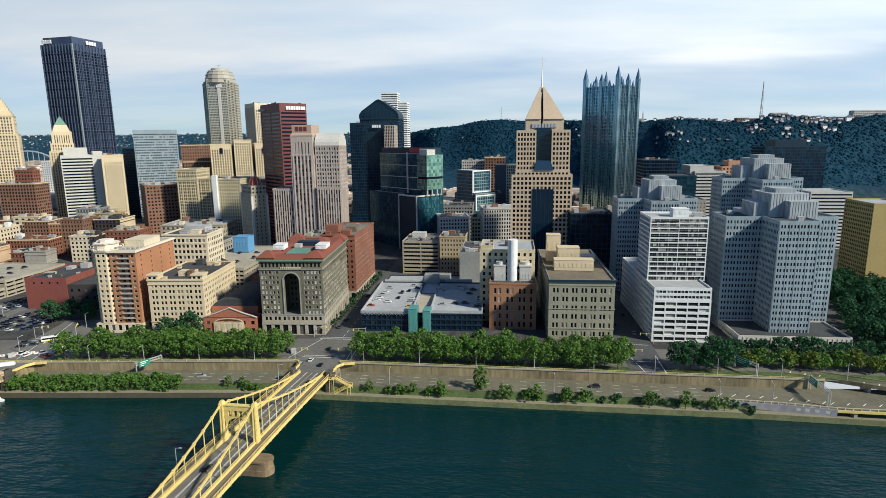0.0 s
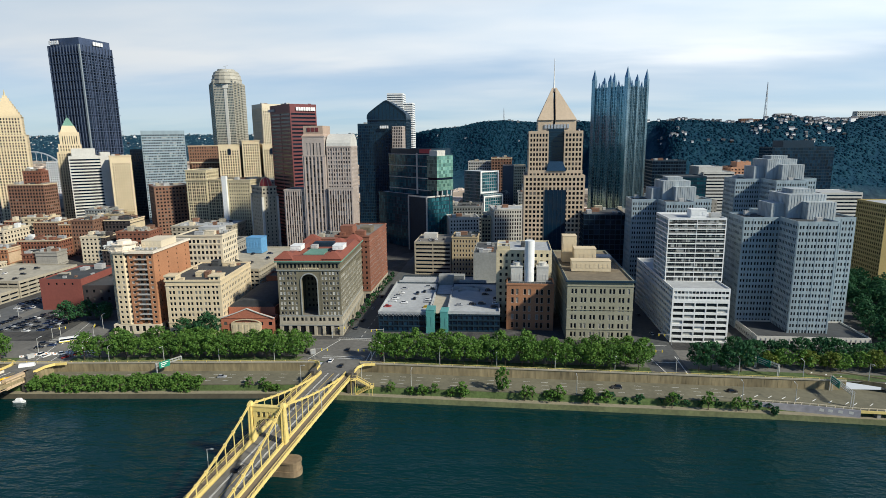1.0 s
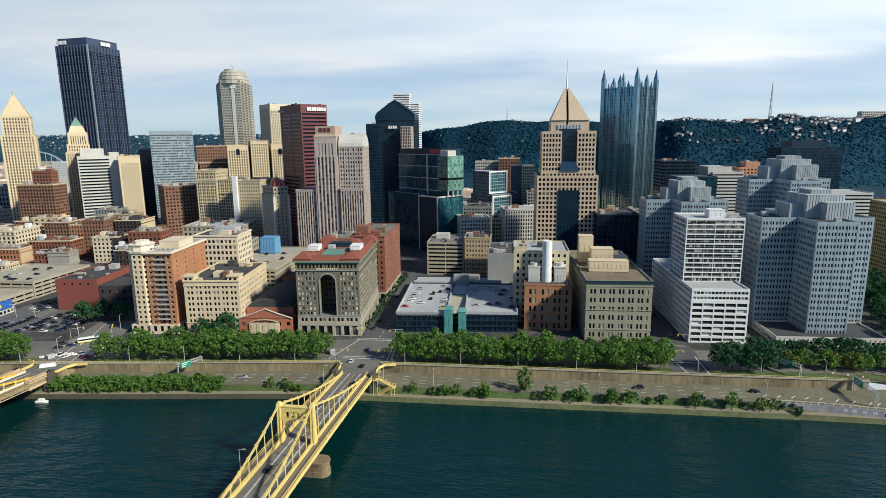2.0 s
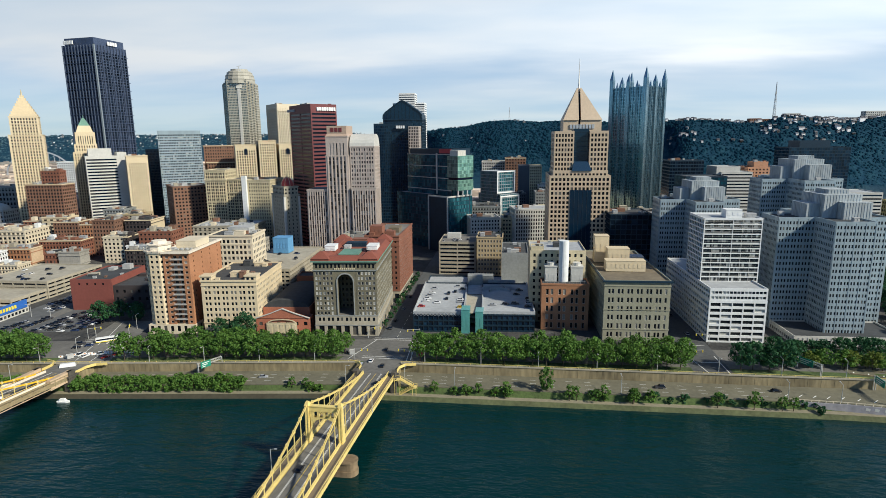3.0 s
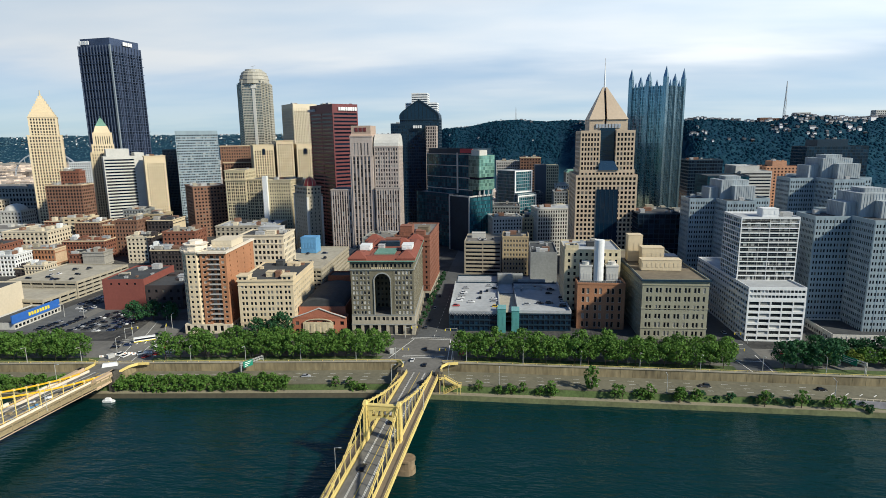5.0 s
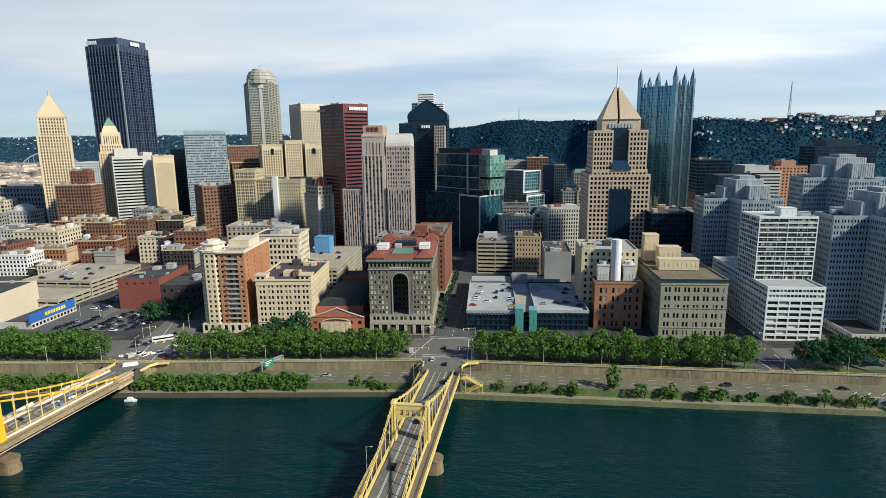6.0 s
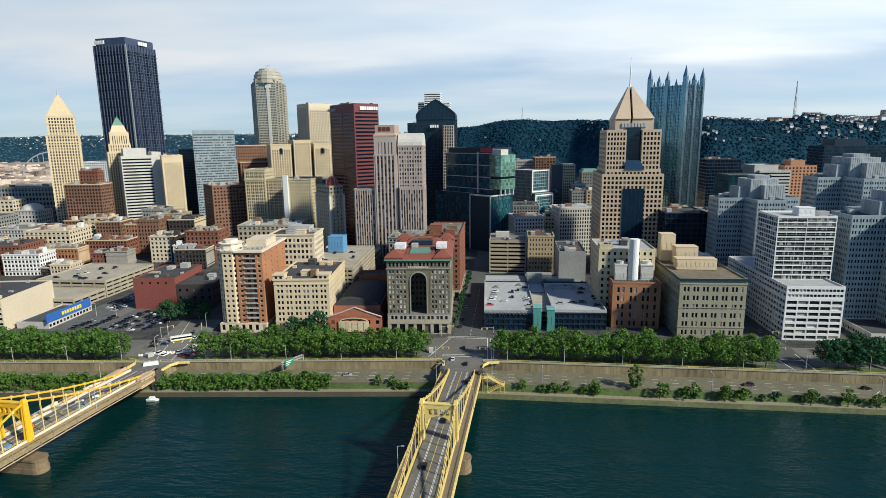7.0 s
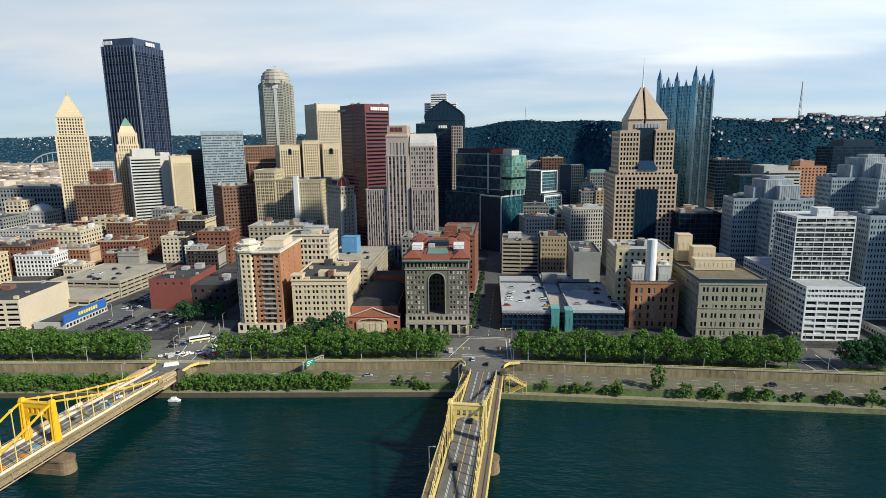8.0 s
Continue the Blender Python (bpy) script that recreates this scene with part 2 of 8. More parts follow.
M["pane_ppg"] = pane_mat("pane_ppg", (0.13, 0.23, 0.28), (0.20, 0.30, 0.35), 0.4, rough=0.05, metal=0.9)
M["pane_check"] = pane_mat("pane_check", (0.035, 0.033, 0.04), (0.42, 0.39, 0.37), 0.5, rough=0.2)
M["pane_bay"] = pane_mat("pane_bay", (0.22, 0.42, 0.36), (0.34, 0.56, 0.47), 0.5, rough=0.08, metal=0.55)
M["pane_curtain"] = pane_mat("pane_curtain", (0.022, 0.105, 0.140), (0.05, 0.175, 0.21), 0.35, rough=0.1, metal=0.2)
M["pane_silver"] = pane_mat("pane_silver", (0.30, 0.29, 0.25), (0.40, 0.38, 0.33), 0.4, rough=0.1, metal=0.8)
M["pane_white"] = pane_mat("pane_white", (0.022, 0.028, 0.034), (0.5, 0.5, 0.47), 0.3)
M["pane_yellow"] = pane_mat("pane_yellow", (0.035, 0.026, 0.014), (0.06, 0.045, 0.02), 0.3)


# ---------------------------------------------------------------- mesh helpers
class Shape:
    """Collects quads and polygons for one mesh."""
    def __init__(self):
        self.v, self.f = [], []
    def poly(self, *pts):
        i = len(self.v)
        self.v.extend(tuple(p) for p in pts)
        self.f.append(tuple(range(i, i + len(pts))))
    def box(self, x0, x1, y0, y1, z0, z1, skip=""):
        c = [(x0, y0, z0), (x1, y0, z0), (x1, y1, z0), (x0, y1, z0), (x0, y0, z1), (x1, y0, z1), (x1, y1, z1), (x0, y1, z1)]
        i = len(self.v)
        self.v.extend(c)
        for key, q in (("b", (3, 2, 1, 0)), ("t", (4, 5, 6, 7)), ("f", (0, 1, 5, 4)), ("r", (1, 2, 6, 5)), ("k", (2, 3, 7, 6)), ("l", (3, 0, 4, 7))):
            if key not in skip:
                self.f.append(tuple(i + j for j in q))
    def beam(self, a, b, w, h=None):
        """A square bar from a to b."""
        a, b = Vector(a), Vector(b)
        h = h or w
        d = (b - a).normalized()
        side = d.cross(Vector((0, 0, 1)))
        side = side.normalized() if side.length > 1e-4 else Vector((1, 0, 0))
        up = side.cross(d).normalized()
        i = len(self.v)
        for p in (a, b):
            for sx, sy in ((-1, -1), (1, -1), (1, 1), (-1, 1)):
                self.v.append(tuple(p + side * sx * w / 2 + up * sy * h / 2))
        for q in ((0, 1, 5, 4), (1, 2, 6, 5), (2, 3, 7, 6), (3, 0, 4, 7), (3, 2, 1, 0), (4, 5, 6, 7)):
            self.f.append(tuple(i + j for j in q))
    def frustum(self, x0, x1, y0, y1, z0, X0, X1, Y0, Y1, z1):
        a = [(x0, y0, z0), (x1, y0, z0), (x1, y1, z0), (x0, y1, z0)]
        b = [(X0, Y0, z1), (X1, Y0, z1), (X1, Y1, z1), (X0, Y1, z1)]
        for k in range(4):
            self.poly(a[k], a[(k + 1) % 4], b[(k + 1) % 4], b[k])
        self.poly(*b)
        self.poly(*a[::-1])
    def ring(self, cx, cy, r0, z0, r1, z1, n=12, cap=True, turn=0.0, sx=1.0, sy=1.0):
        a = [(cx + sx * r0 * math.cos(turn + 2 * math.pi * k / n), cy + sy * r0 * math.sin(turn + 2 * math.pi * k / n), z0) for k in range(n)]
        b = [(cx + sx * r1 * math.cos(turn + 2 * math.pi * k / n), cy + sy * r1 * math.sin(turn + 2 * math.pi * k / n), z1) for k in range(n)]
        for k in range(n):
            self.poly(a[k], a[(k + 1) % n], b[(k + 1) % n], b[k])
        if cap:
            self.poly(*b)
            self.poly(*a[::-1])
    def band(self, x0, x1, y0, y1, z0, z1, e, g=0.003):
        """A mitred moulding round a block, proud by e."""
        o = [(x0 - e, y0 - e), (x1 + e, y0 - e), (x1 + e, y1 + e), (x0 - e, y1 + e)]
        i = [(x0 - g, y0 - g), (x1 + g, y0 - g), (x1 + g, y1 + g), (x0 - g, y1 + g)]
        for k in range(4):
            q = (k + 1) % 4
            self.poly((*o[k], z0), (*o[q], z0), (*o[q], z1), (*o[k], z1))
            self.poly((*o[k], z1), (*o[q], z1), (*i[q], z1), (*i[k], z1))
            self.poly((*i[k], z0), (*i[q], z0), (*o[q], z0), (*o[k], z0))
    def sweep(self, pts, w, h):
        """One unbroken upright bar along a line."""
        rows = []
        for k, q in enumerate(pts):
            a, b = Vector(pts[max(0, k - 1)]), Vector(pts[min(len(pts) - 1, k + 1)])
            d = (b - a); d.z = 0.0; d.normalize()
            s = Vector((d.y, -d.x, 0)) * (w / 2)
            c = Vector(q)
            rows.append([tuple(c - s - Vector((0, 0, h / 2))), tuple(c + s - Vector((0, 0, h / 2))), tuple(c + s + Vector((0, 0, h / 2))), tuple(c - s + Vector((0, 0, h / 2)))])
        i = len(self.v)
        for r in rows:
            self.v.extend(r)
        for k in range(len(rows) - 1):
            for j in range(4):
                self.f.append((i + 4 * k + j, i + 4 * k + (j + 1) % 4, i + 4 * k + 4 + (j + 1) % 4, i + 4 * k + 4 + j))
        e = i + 4 * (len(rows) - 1)
        self.f.append((i + 3, i + 2, i + 1, i)); self.f.append((e, e + 1, e + 2, e + 3))
    def facade(self, glass, o, u, W, z0, z1, cols, rows, wf=0.5, hf=0.55, low=0.25, dep=0.3, mx=0.0, mb=0.0, mt=0.0, spots=None, skip=(), pair=0.0):
        """A wall from o along u (seen with its outside to the right-hand side of u turned down), with real openings.
        glass: the Shape for the panes, set back by dep; spots: a list that takes the openings' places instead."""
        ux, uy = u
        nx, ny = uy, -ux
        def P(s, z, d=0.0):
            return (o[0] + ux * s - nx * d, o[1] + uy * s - ny * d, z)
        def Q(s0, s1, a, b):
            if s1 - s0 > 1e-3 and b - a > 1e-3:
                self.poly(P(s0, a), P(s1, a), P(s1, b), P(s0, b))
        if cols < 1 or rows < 1:
            Q(0, W, z0, z1)
            return
        fh = (z1 - mt - z0 - mb) / rows
        cw = (W - 2 * mx) / cols
        ww = cw * wf
        last = z0
        for r in range(rows):
            a = z0 + mb + fh * (r + low)
            b = a + fh * hf
            Q(0, W, last, a)
            last = b
            s_prev = 0.0
            for c in range(cols):
                s0 = mx + cw * c + (cw - ww) / 2 + (pair * cw if c % 2 == 0 and c < cols - cols % 2 else -pair * cw if c < cols - cols % 2 else 0)
                s1 = s0 + ww
                if (c, r) in skip:
                    continue
                Q(s_prev, s0, a, b)
                s_prev = s1
                p, q = (P(s0, a), P(s1, a), P(s1, b), P(s0, b)), (P(s0, a, dep), P(s1, a, dep), P(s1, b, dep), P(s0, b, dep))
                for k in range(4):
                    self.poly(p[k], p[(k + 1) % 4], q[(k + 1) % 4], q[k])
                if spots is not None:
                    spots.append((P((s0 + s1) / 2, (a + b) / 2, dep), math.atan2(uy, ux), ww, b - a))
                else:
                    glass.poly(*q)
            Q(s_prev, W, a, b)
        Q(0, W, last, z1)
    def mesh(self, name, material, smooth=False):
        me = bpy.data.meshes.new(name)
        me.from_pydata(self.v, [], self.f)
        me.update()
        if material is not None:
            me.materials.append(material)
        if smooth:
            me.polygons.foreach_set("use_smooth", [True] * len(me.polygons))
        return me


def part(name, shape, material, parent=None, label="", kind="", smooth=False):
    """One mesh object; a child where parent is given."""
    ob = new(name, shape.mesh(name, material, smooth) if isinstance(shape, Shape) else shape)
    if parent is not None:
        ob.parent = parent
    return tagged(ob, label=label, kind=kind)


def thing(name, label, category, m=None, group="", kind=""):
    ob = new(name)
    ob.empty_display_size = 0.5
    if m is not None:
        ob.matrix_basis = m
    return tagged(ob, label=label, category=category, group=group, kind=kind)


def window_mesh(w, h, material, frame_mat, cross=1):
    """A sash window to set into an opening, one piece: a frame, and two panes of which the lower stands back."""
    t, d = 0.10, 0.10
    X, Z, x, z = w / 2, h / 2, w / 2 - t, h / 2 - t
    v = [(-X, 0, -Z), (X, 0, -Z), (X, 0, Z), (-X, 0, Z), (-X, -d, -Z), (X, -d, -Z), (X, -d, Z), (-X, -d, Z), (-x, -d, -z), (x, -d, -z), (x, -d, z), (-x, -d, z),
         (-x, 0, -z), (x, 0, -z), (x, 0, 0), (-x, 0, 0), (x, -0.06, 0), (-x, -0.06, 0), (x, -0.06, z), (-x, -0.06, z)]
    f = [(0, 1, 5, 4), (1, 2, 6, 5), (2, 3, 7, 6), (3, 0, 4, 7), (4, 5, 9, 8), (5, 6, 10, 9), (6, 7, 11, 10), (7, 4, 8, 11), (8, 9, 13, 12), (9, 10, 18, 16, 14, 13), (10, 11, 19, 18), (11, 8, 12, 15, 17, 19), (15, 14, 16, 17),
         (12, 13, 14, 15), (17, 16, 18, 19)]
    me = bpy.data.meshes.new("window")
    me.from_pydata(v, [], f)
    me.update()
    me.materials.append(frame_mat)
    me.materials.append(material)
    for p in list(me.polygons)[13:]:
        p.material_index = 1
    return me


def put_windows(spots, parent, material=None, frame_mat=None, cross=1, limit=300):
    """Each opening gets a window of its own; those past the limit are joined."""
    shared, rest = {}, Shape()
    for i, (p, ang, w, h) in enumerate(spots):
        if i >= limit:
            c, s_ = math.cos(ang) * w / 2, math.sin(ang) * w / 2
            rest.poly((p[0] - c, p[1] - s_, p[2] - h / 2), (p[0] + c, p[1] + s_, p[2] - h / 2), (p[0] + c, p[1] + s_, p[2] + h / 2), (p[0] - c, p[1] - s_, p[2] + h / 2))
            continue
        key = (round(w, 2), round(h, 2))
        if key not in shared:
            shared[key] = window_mesh(w, h, material or M["pane_object"], frame_mat or M["off_white"], cross)
        ob = new("window", shared[key])
        ob.parent = parent
        ob.location, ob.rotation_euler = p, (0, 0, ang)
    if rest.f:
        part("glazing", rest, M["pane"], parent, kind="stuff")


def roof_unit(parent, x0, x1, y0, y1, z0, z1, material, label="", name="rooftop_unit"):
    """A plant box with a cap and a louvre band."""
    s = Shape()
    s.box(x0, x1, y0, y1, z0 - 0.05, z1 - 0.25, "b")
    s.box(x0 - 0.15, x1 + 0.15, y0 - 0.15, y1 + 0.15, z1 - 0.25, z1)
    h = z1 - z0
    if h > 2:
        n = max(2, int((x1 - x0) / 2.5))
        for k in range(n):
            a = x0 + (x1 - x0) * (k + 0.2) / n
            s.box(a, a + (x1 - x0) * 0.6 / n, y0 - 0.12, y0 + 0.05, z0 + h * 0.3, z0 + h * 0.7, "k")
    return part(name, s, material, parent, label)


REG = {}


def adopt(extra, label):
    """Makes the parts of extra parts of the building with that label, where they stand."""
    owner = REG[label]
    for c in list(extra.children):
        c.matrix_basis = owner.matrix_basis.inverted() @ extra.matrix_basis @ c.matrix_basis
        c.parent = owner
    bpy.data.objects.remove(extra)


def building(name, label, x, y, blocks, wall, pane, roof="roof_grey", yaw=0.0, z=9.5, category="building", near=(), frame_mat=None,
             cross=1, cornice=0.0, units=0, seed=1, group="", limit=300, parapet=0.9, cornice_mat="", blind=""):
    """A building of boxes; x, y is its front-left corner, y runs to its back. A block: x0, x1, y0, y1, z0, z1, bay, floor, then options:
    wf, hf, low, dep, mx, mb, mt of facade(), and only, the sides with windows. near: the sides whose windows are things apart."""
    root = thing(name, label, category, pose(x, y, z, 0, 0, yaw), group)
    REG[label] = root
    W, G, R, F = Shape(), Shape(), Shape(), Shape()
    spots = []
    tops = []
    for b in blocks:
        x0, x1, y0, y1, z0, z1, bay, floor = b[:8]
        opt = dict(b[8]) if len(b) > 8 else {}
        only = opt.pop("only", "frl")
        side_bay = opt.pop("side_bay", bay)
        bare = opt.pop("bare", False)
        fin, every, bands = opt.pop("fin", 0.0), opt.pop("every", 1), opt.pop("bands", ())
        mt, mb = opt.get("mt", 1.2), opt.get("mb", 0.0)
        opt["mt"] = mt
        rows = max(1, round((z1 - z0 - mt - mb) / floor)) if floor else 0
        for key, o, u, w in (("f", (x0, y0), (1, 0), x1 - x0), ("r", (x1, y0), (0, 1), y1 - y0), ("k", (x1, y1), (-1, 0), x1 - x0), ("l", (x0, y1), (0, -1), y1 - y0)):
            cols = max(1, round((w - 2 * opt.get("mx", 0)) / (side_bay if key in "lr" else bay))) if bay and key in only else 0
            W.facade(G, o, u, w, z0, z1, cols, rows if cols else 0, spots=spots if key in near else None, **opt)
            if fin and cols:                 # piers between the windows
                cw = (w - 2 * opt.get("mx", 0)) / cols
                pw = max(0.25, cw * (1 - opt.get("wf", 0.5)) * 0.55)
                for c in range(0, cols + 1, every):
                    q = opt.get("mx", 0) + cw * c
                    a = (o[0] + u[0] * (q - pw / 2), o[1] + u[1] * (q - pw / 2))
                    b = (o[0] + u[0] * (q + pw / 2), o[1] + u[1] * (q + pw / 2))
                    na, nb = (u[1] * fin, -u[0] * fin), z1 - mt * 0.6
                    A, B = (a[0] + na[0], a[1] + na[1]), (b[0] + na[0], b[1] + na[1])
                    F.poly((*A, z0 + mb), (*B, z0 + mb), (*B, nb), (*A, nb))
                    F.poly((*a, z0 + mb), (*A, z0 + mb), (*A, nb), (*a, nb))
                    F.poly((*B, z0 + mb), (*b, z0 + mb), (*b, nb), (*B, nb))
                    F.poly((*A, nb), (*B, nb), (*b, nb), (*a, nb))
        for zb in bands:
            F.band(x0, x1, y0, y1, zb, zb + 0.55, 0.3 + fin)
        t = 0.45
        ph = 0 if bare else parapet
        W.poly((x0, y0, z1), (x1, y0, z1), (x1 - t, y0 + t, z1), (x0 + t, y0 + t, z1))
        W.poly((x1, y0, z1), (x1, y1, z1), (x1 - t, y1 - t, z1), (x1 - t, y0 + t, z1))
        W.poly((x1, y1, z1), (x0, y1, z1), (x0 + t, y1 - t, z1), (x1 - t, y1 - t, z1))
        W.poly((x0, y1, z1), (x0, y0, z1), (x0 + t, y0 + t, z1), (x0 + t, y1 - t, z1))
        c = [(x0 + t, y0 + t), (x1 - t, y0 + t), (x1 - t, y1 - t), (x0 + t, y1 - t)]
        for k in range(4):
            p, q = c[k], c[(k + 1) % 4]
            if ph:
                W.poly((*q, z1), (*p, z1), (*p, z1 - ph), (*q, z1 - ph))
        R.poly(*[(*p, z1 - ph + (0.01 if ph else 0.0)) for p in c])
        tops.append((x0, x1, y0, y1, z1 - ph))
        if cornice:
            e = cornice
            C = Shape()
            C.band(x0, x1, y0, y1, z1 - 1.1, z1 - 0.1, e)
            part("cornice", C, M[cornice_mat or wall], root)
    part("wall", W, M[wall], root)
    part("roof", R, M[roof], root)
    if F.f:
        part("moulding", F, M[wall], root, kind="stuff")
    if G.f:
        part("glazing", G, M[pane], root, kind="stuff")
    if spots:
        put_windows(spots, root, material=M[blind] if blind else None, frame_mat=frame_mat, cross=cross, limit=limit)
    rng = random.Random(seed)
    for k in range(units * 2):
        x0, x1, y0, y1, zt = tops[rng.randrange(len(tops))]
        w, d, h = (rng.uniform(2.5, 7), rng.uniform(2.5, 6), rng.uniform(1.5, 3.8)) if k % 2 == 0 else (rng.uniform(1.2, 2.6), rng.uniform(1.2, 2.6), rng.uniform(0.9, 2.0))
        if x1 - x0 < w + 3 or y1 - y0 < d + 3:
            continue
        a, c = rng.uniform(x0 + 1, x1 - 1 - w), rng.uniform(y0 + 1, y1 - 1 - d)
        roof_unit(root, a, a + w, c, c + d, zt, zt + h, M[rng.choice(["machine", "roof_pale", "concrete", "tan_concrete", wall, wall, "roof_dark", "brown_brick"])])
    return root


# ---------------------------------------------------------------- ground, river, banks, roads
STREET, LOWER = 9.5, 5.0


def bank_y(x):
    """The water's edge on the city side."""
    return 251.5 + (0.10 * (x + 115) if x < -115 else 0.0) + (-0.03 * (x - 110) if x > 110 else 0.0)


def wall_y(x):
    """The retaining wall between the lower road and the boulevard."""
    return 274.3 + (0.105 * (x + 110) if x < -110 else 0.0)


def bank_z(x, y):
    """The height of the bank: a low path, then a slope up to the riverside road."""
    a, b = bank_y(x) + 4.4, wall_y(x) - 16.6
    return 1.7 + (LOWER - 1.9) * max(0.0, min(1.0, (y - a) / max(0.5, b - a)))


def ridge(a):
    """The far hills' top and distance for the direction a = x / y."""
    pts = ((-1.2, 165, 3400), (-0.75, 166, 3400), (-0.5, 160, 3300), (-0.33, 152, 3000), (-0.2, 145, 2600), (-0.1, 158, 2150), (-0.01, 184, 2050),
           (0.07, 170, 2000), (0.15, 166, 1800), (0.24, 156, 1520), (0.30, 162, 1420), (0.40, 152, 1400), (0.45, 168, 1400), (0.53, 158, 1400), (0.62, 162, 1420),
           (0.75, 168, 1450), (1.1, 172, 1500), (1.6, 170, 1500))
    for p, q in zip(pts, pts[1:]):
        if a <= q[0]:
            k = max(0.0, min(1.0, (a - p[0]) / (q[0] - p[0])))
            k = k * k * (3 - 2 * k)
            return p[1] + (q[1] - p[1]) * k, p[2] + (q[2] - p[2]) * k
    return pts[-1][1], pts[-1][2]


def land_z(x, y):
    """The height of the land behind the riverfront."""
    base = STREET + 12 * max(0.0, min(1.0, (y - 430) / 260)) * max(0.0, min(1.0, (-x - 150) / 250))
    r = max(y, 50.0)
    top, dist = ridge((x + 45) / (r + 7))
    top += 10 * noise.noise(Vector((x * 0.004, y * 0.004, 3.0))) + 5 * noise.noise(Vector((x * 0.013, y * 0.013, 7.0)))
    k = max(0.0, min(1.0, (y - (dist * 0.80 - 60)) / (dist * 0.20)))
    k = k * k * (3 - 2 * k)
    fall = 1.0 - 0.35 * max(0.0, min(1.0, (y - dist * 1.15) / (dist * 0.4)))
    return base + (top - base) * k * fall


def sheet(name, pts, material, label, category, z=None, kind="structure"):
    s = Shape()
    s.poly(*[(p[0], p[1], p[2] if len(p) > 2 else z) for p in pts])
    return tagged(part(name, s, material), label=label, category=category, kind=kind)


def strip(name, xs, inner, outer, z, material, label, category, thick=0.0, step_z=0.0):
    """A band along the river between two lines; with thickness it stands proud with a face to the water."""
    s = Shape()
    for a, b in zip(xs, xs[1:]):
        s.poly((a, inner(a), z), (b, inner(b), z), (b, outer(b), z + step_z), (a, outer(a), z + step_z))
        if thick:
            s.poly((a, inner(a), z - thick), (b, inner(b), z - thick), (b, inner(b), z), (a, inner(a), z))
    return tagged(part(name, s, material), label=label, category=category, kind="structure")


XS = [-900, -700, -550, -450, -400, -350, -300, -275, -258, -230, -200, -170, -140, -120, -112, -104, -96, -88, -70, -40, 0, 40, 80, 110, 140, 180, 230, 300, 400, 600, 900]

# the land behind the riverfront, to the horizon, with the hills
def land():
    s = Shape()
    ys = [276 + 12 * k for k in range(20)] + [520 + 40 * k for k in range(16)] + [1160 + 34 * k for k in range(50)] + [2900 + 130 * k for k in range(15)]
    n = 150
    idx = {}
    for j, y in enumerate(ys):
        half = 520 + y * 1.05
        for i in range(n + 1):
            x = -half * 1.1 + (half * 2.1) * i / n
            yy = max(y, wall_y(x) + 0.5) if j == 0 else y
            idx[i, j] = len(s.v)
            s.v.append((x, yy, land_z(x, yy)))
    for j in range(len(ys) - 1):
        for i in range(n):
            s.f.append((idx[i, j], idx[i + 1, j], idx[i + 1, j + 1], idx[i, j + 1]))
    return s


def land_material():
    m = mat("land", (0.075, 0.074, 0.072), rough=0.95, spread=0.25, grain=0.08, stain=0.012)
    n, l = m.node_tree.nodes, m.node_tree.links
    p = n["Principled BSDF"]
    g = n.new("ShaderNodeNewGeometry")
    sep = n.new("ShaderNodeSeparateXYZ"); l.new(g.outputs["Position"], sep.inputs[0])
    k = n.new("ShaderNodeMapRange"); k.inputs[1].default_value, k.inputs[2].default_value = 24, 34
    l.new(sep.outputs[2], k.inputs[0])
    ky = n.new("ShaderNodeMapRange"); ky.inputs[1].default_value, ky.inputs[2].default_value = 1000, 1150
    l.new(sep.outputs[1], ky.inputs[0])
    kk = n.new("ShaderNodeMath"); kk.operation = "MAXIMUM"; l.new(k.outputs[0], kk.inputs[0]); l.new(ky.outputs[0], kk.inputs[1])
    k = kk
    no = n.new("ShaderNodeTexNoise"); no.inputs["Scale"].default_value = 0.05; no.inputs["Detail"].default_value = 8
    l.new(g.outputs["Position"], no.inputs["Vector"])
    # hill ground takes blue haze colours, by height and by distance
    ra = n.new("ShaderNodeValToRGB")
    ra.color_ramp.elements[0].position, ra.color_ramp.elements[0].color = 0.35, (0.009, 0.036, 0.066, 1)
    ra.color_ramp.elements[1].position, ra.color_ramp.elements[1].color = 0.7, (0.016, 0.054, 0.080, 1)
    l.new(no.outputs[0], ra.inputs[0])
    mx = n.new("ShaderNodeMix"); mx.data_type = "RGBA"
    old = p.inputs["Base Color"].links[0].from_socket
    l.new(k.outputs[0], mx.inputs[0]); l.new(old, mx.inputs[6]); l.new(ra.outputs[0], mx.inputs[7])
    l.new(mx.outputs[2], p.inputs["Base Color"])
    p.inputs["Specular IOR Level"].default_value = 0.1
    b = n.new("ShaderNodeBump"); b.inputs["Strength"].default_value = 0.9; b.inputs["Distance"].default_value = 8
    l.new(no.outputs[0], b.inputs["Height"]); l.new(b.outputs[0], p.inputs["Normal"])
    return m


tagged(part("ground", land(), land_material(), smooth=True), label="city ground rising into dark wooded hills tinted blue for haze", category="ground", kind="structure")


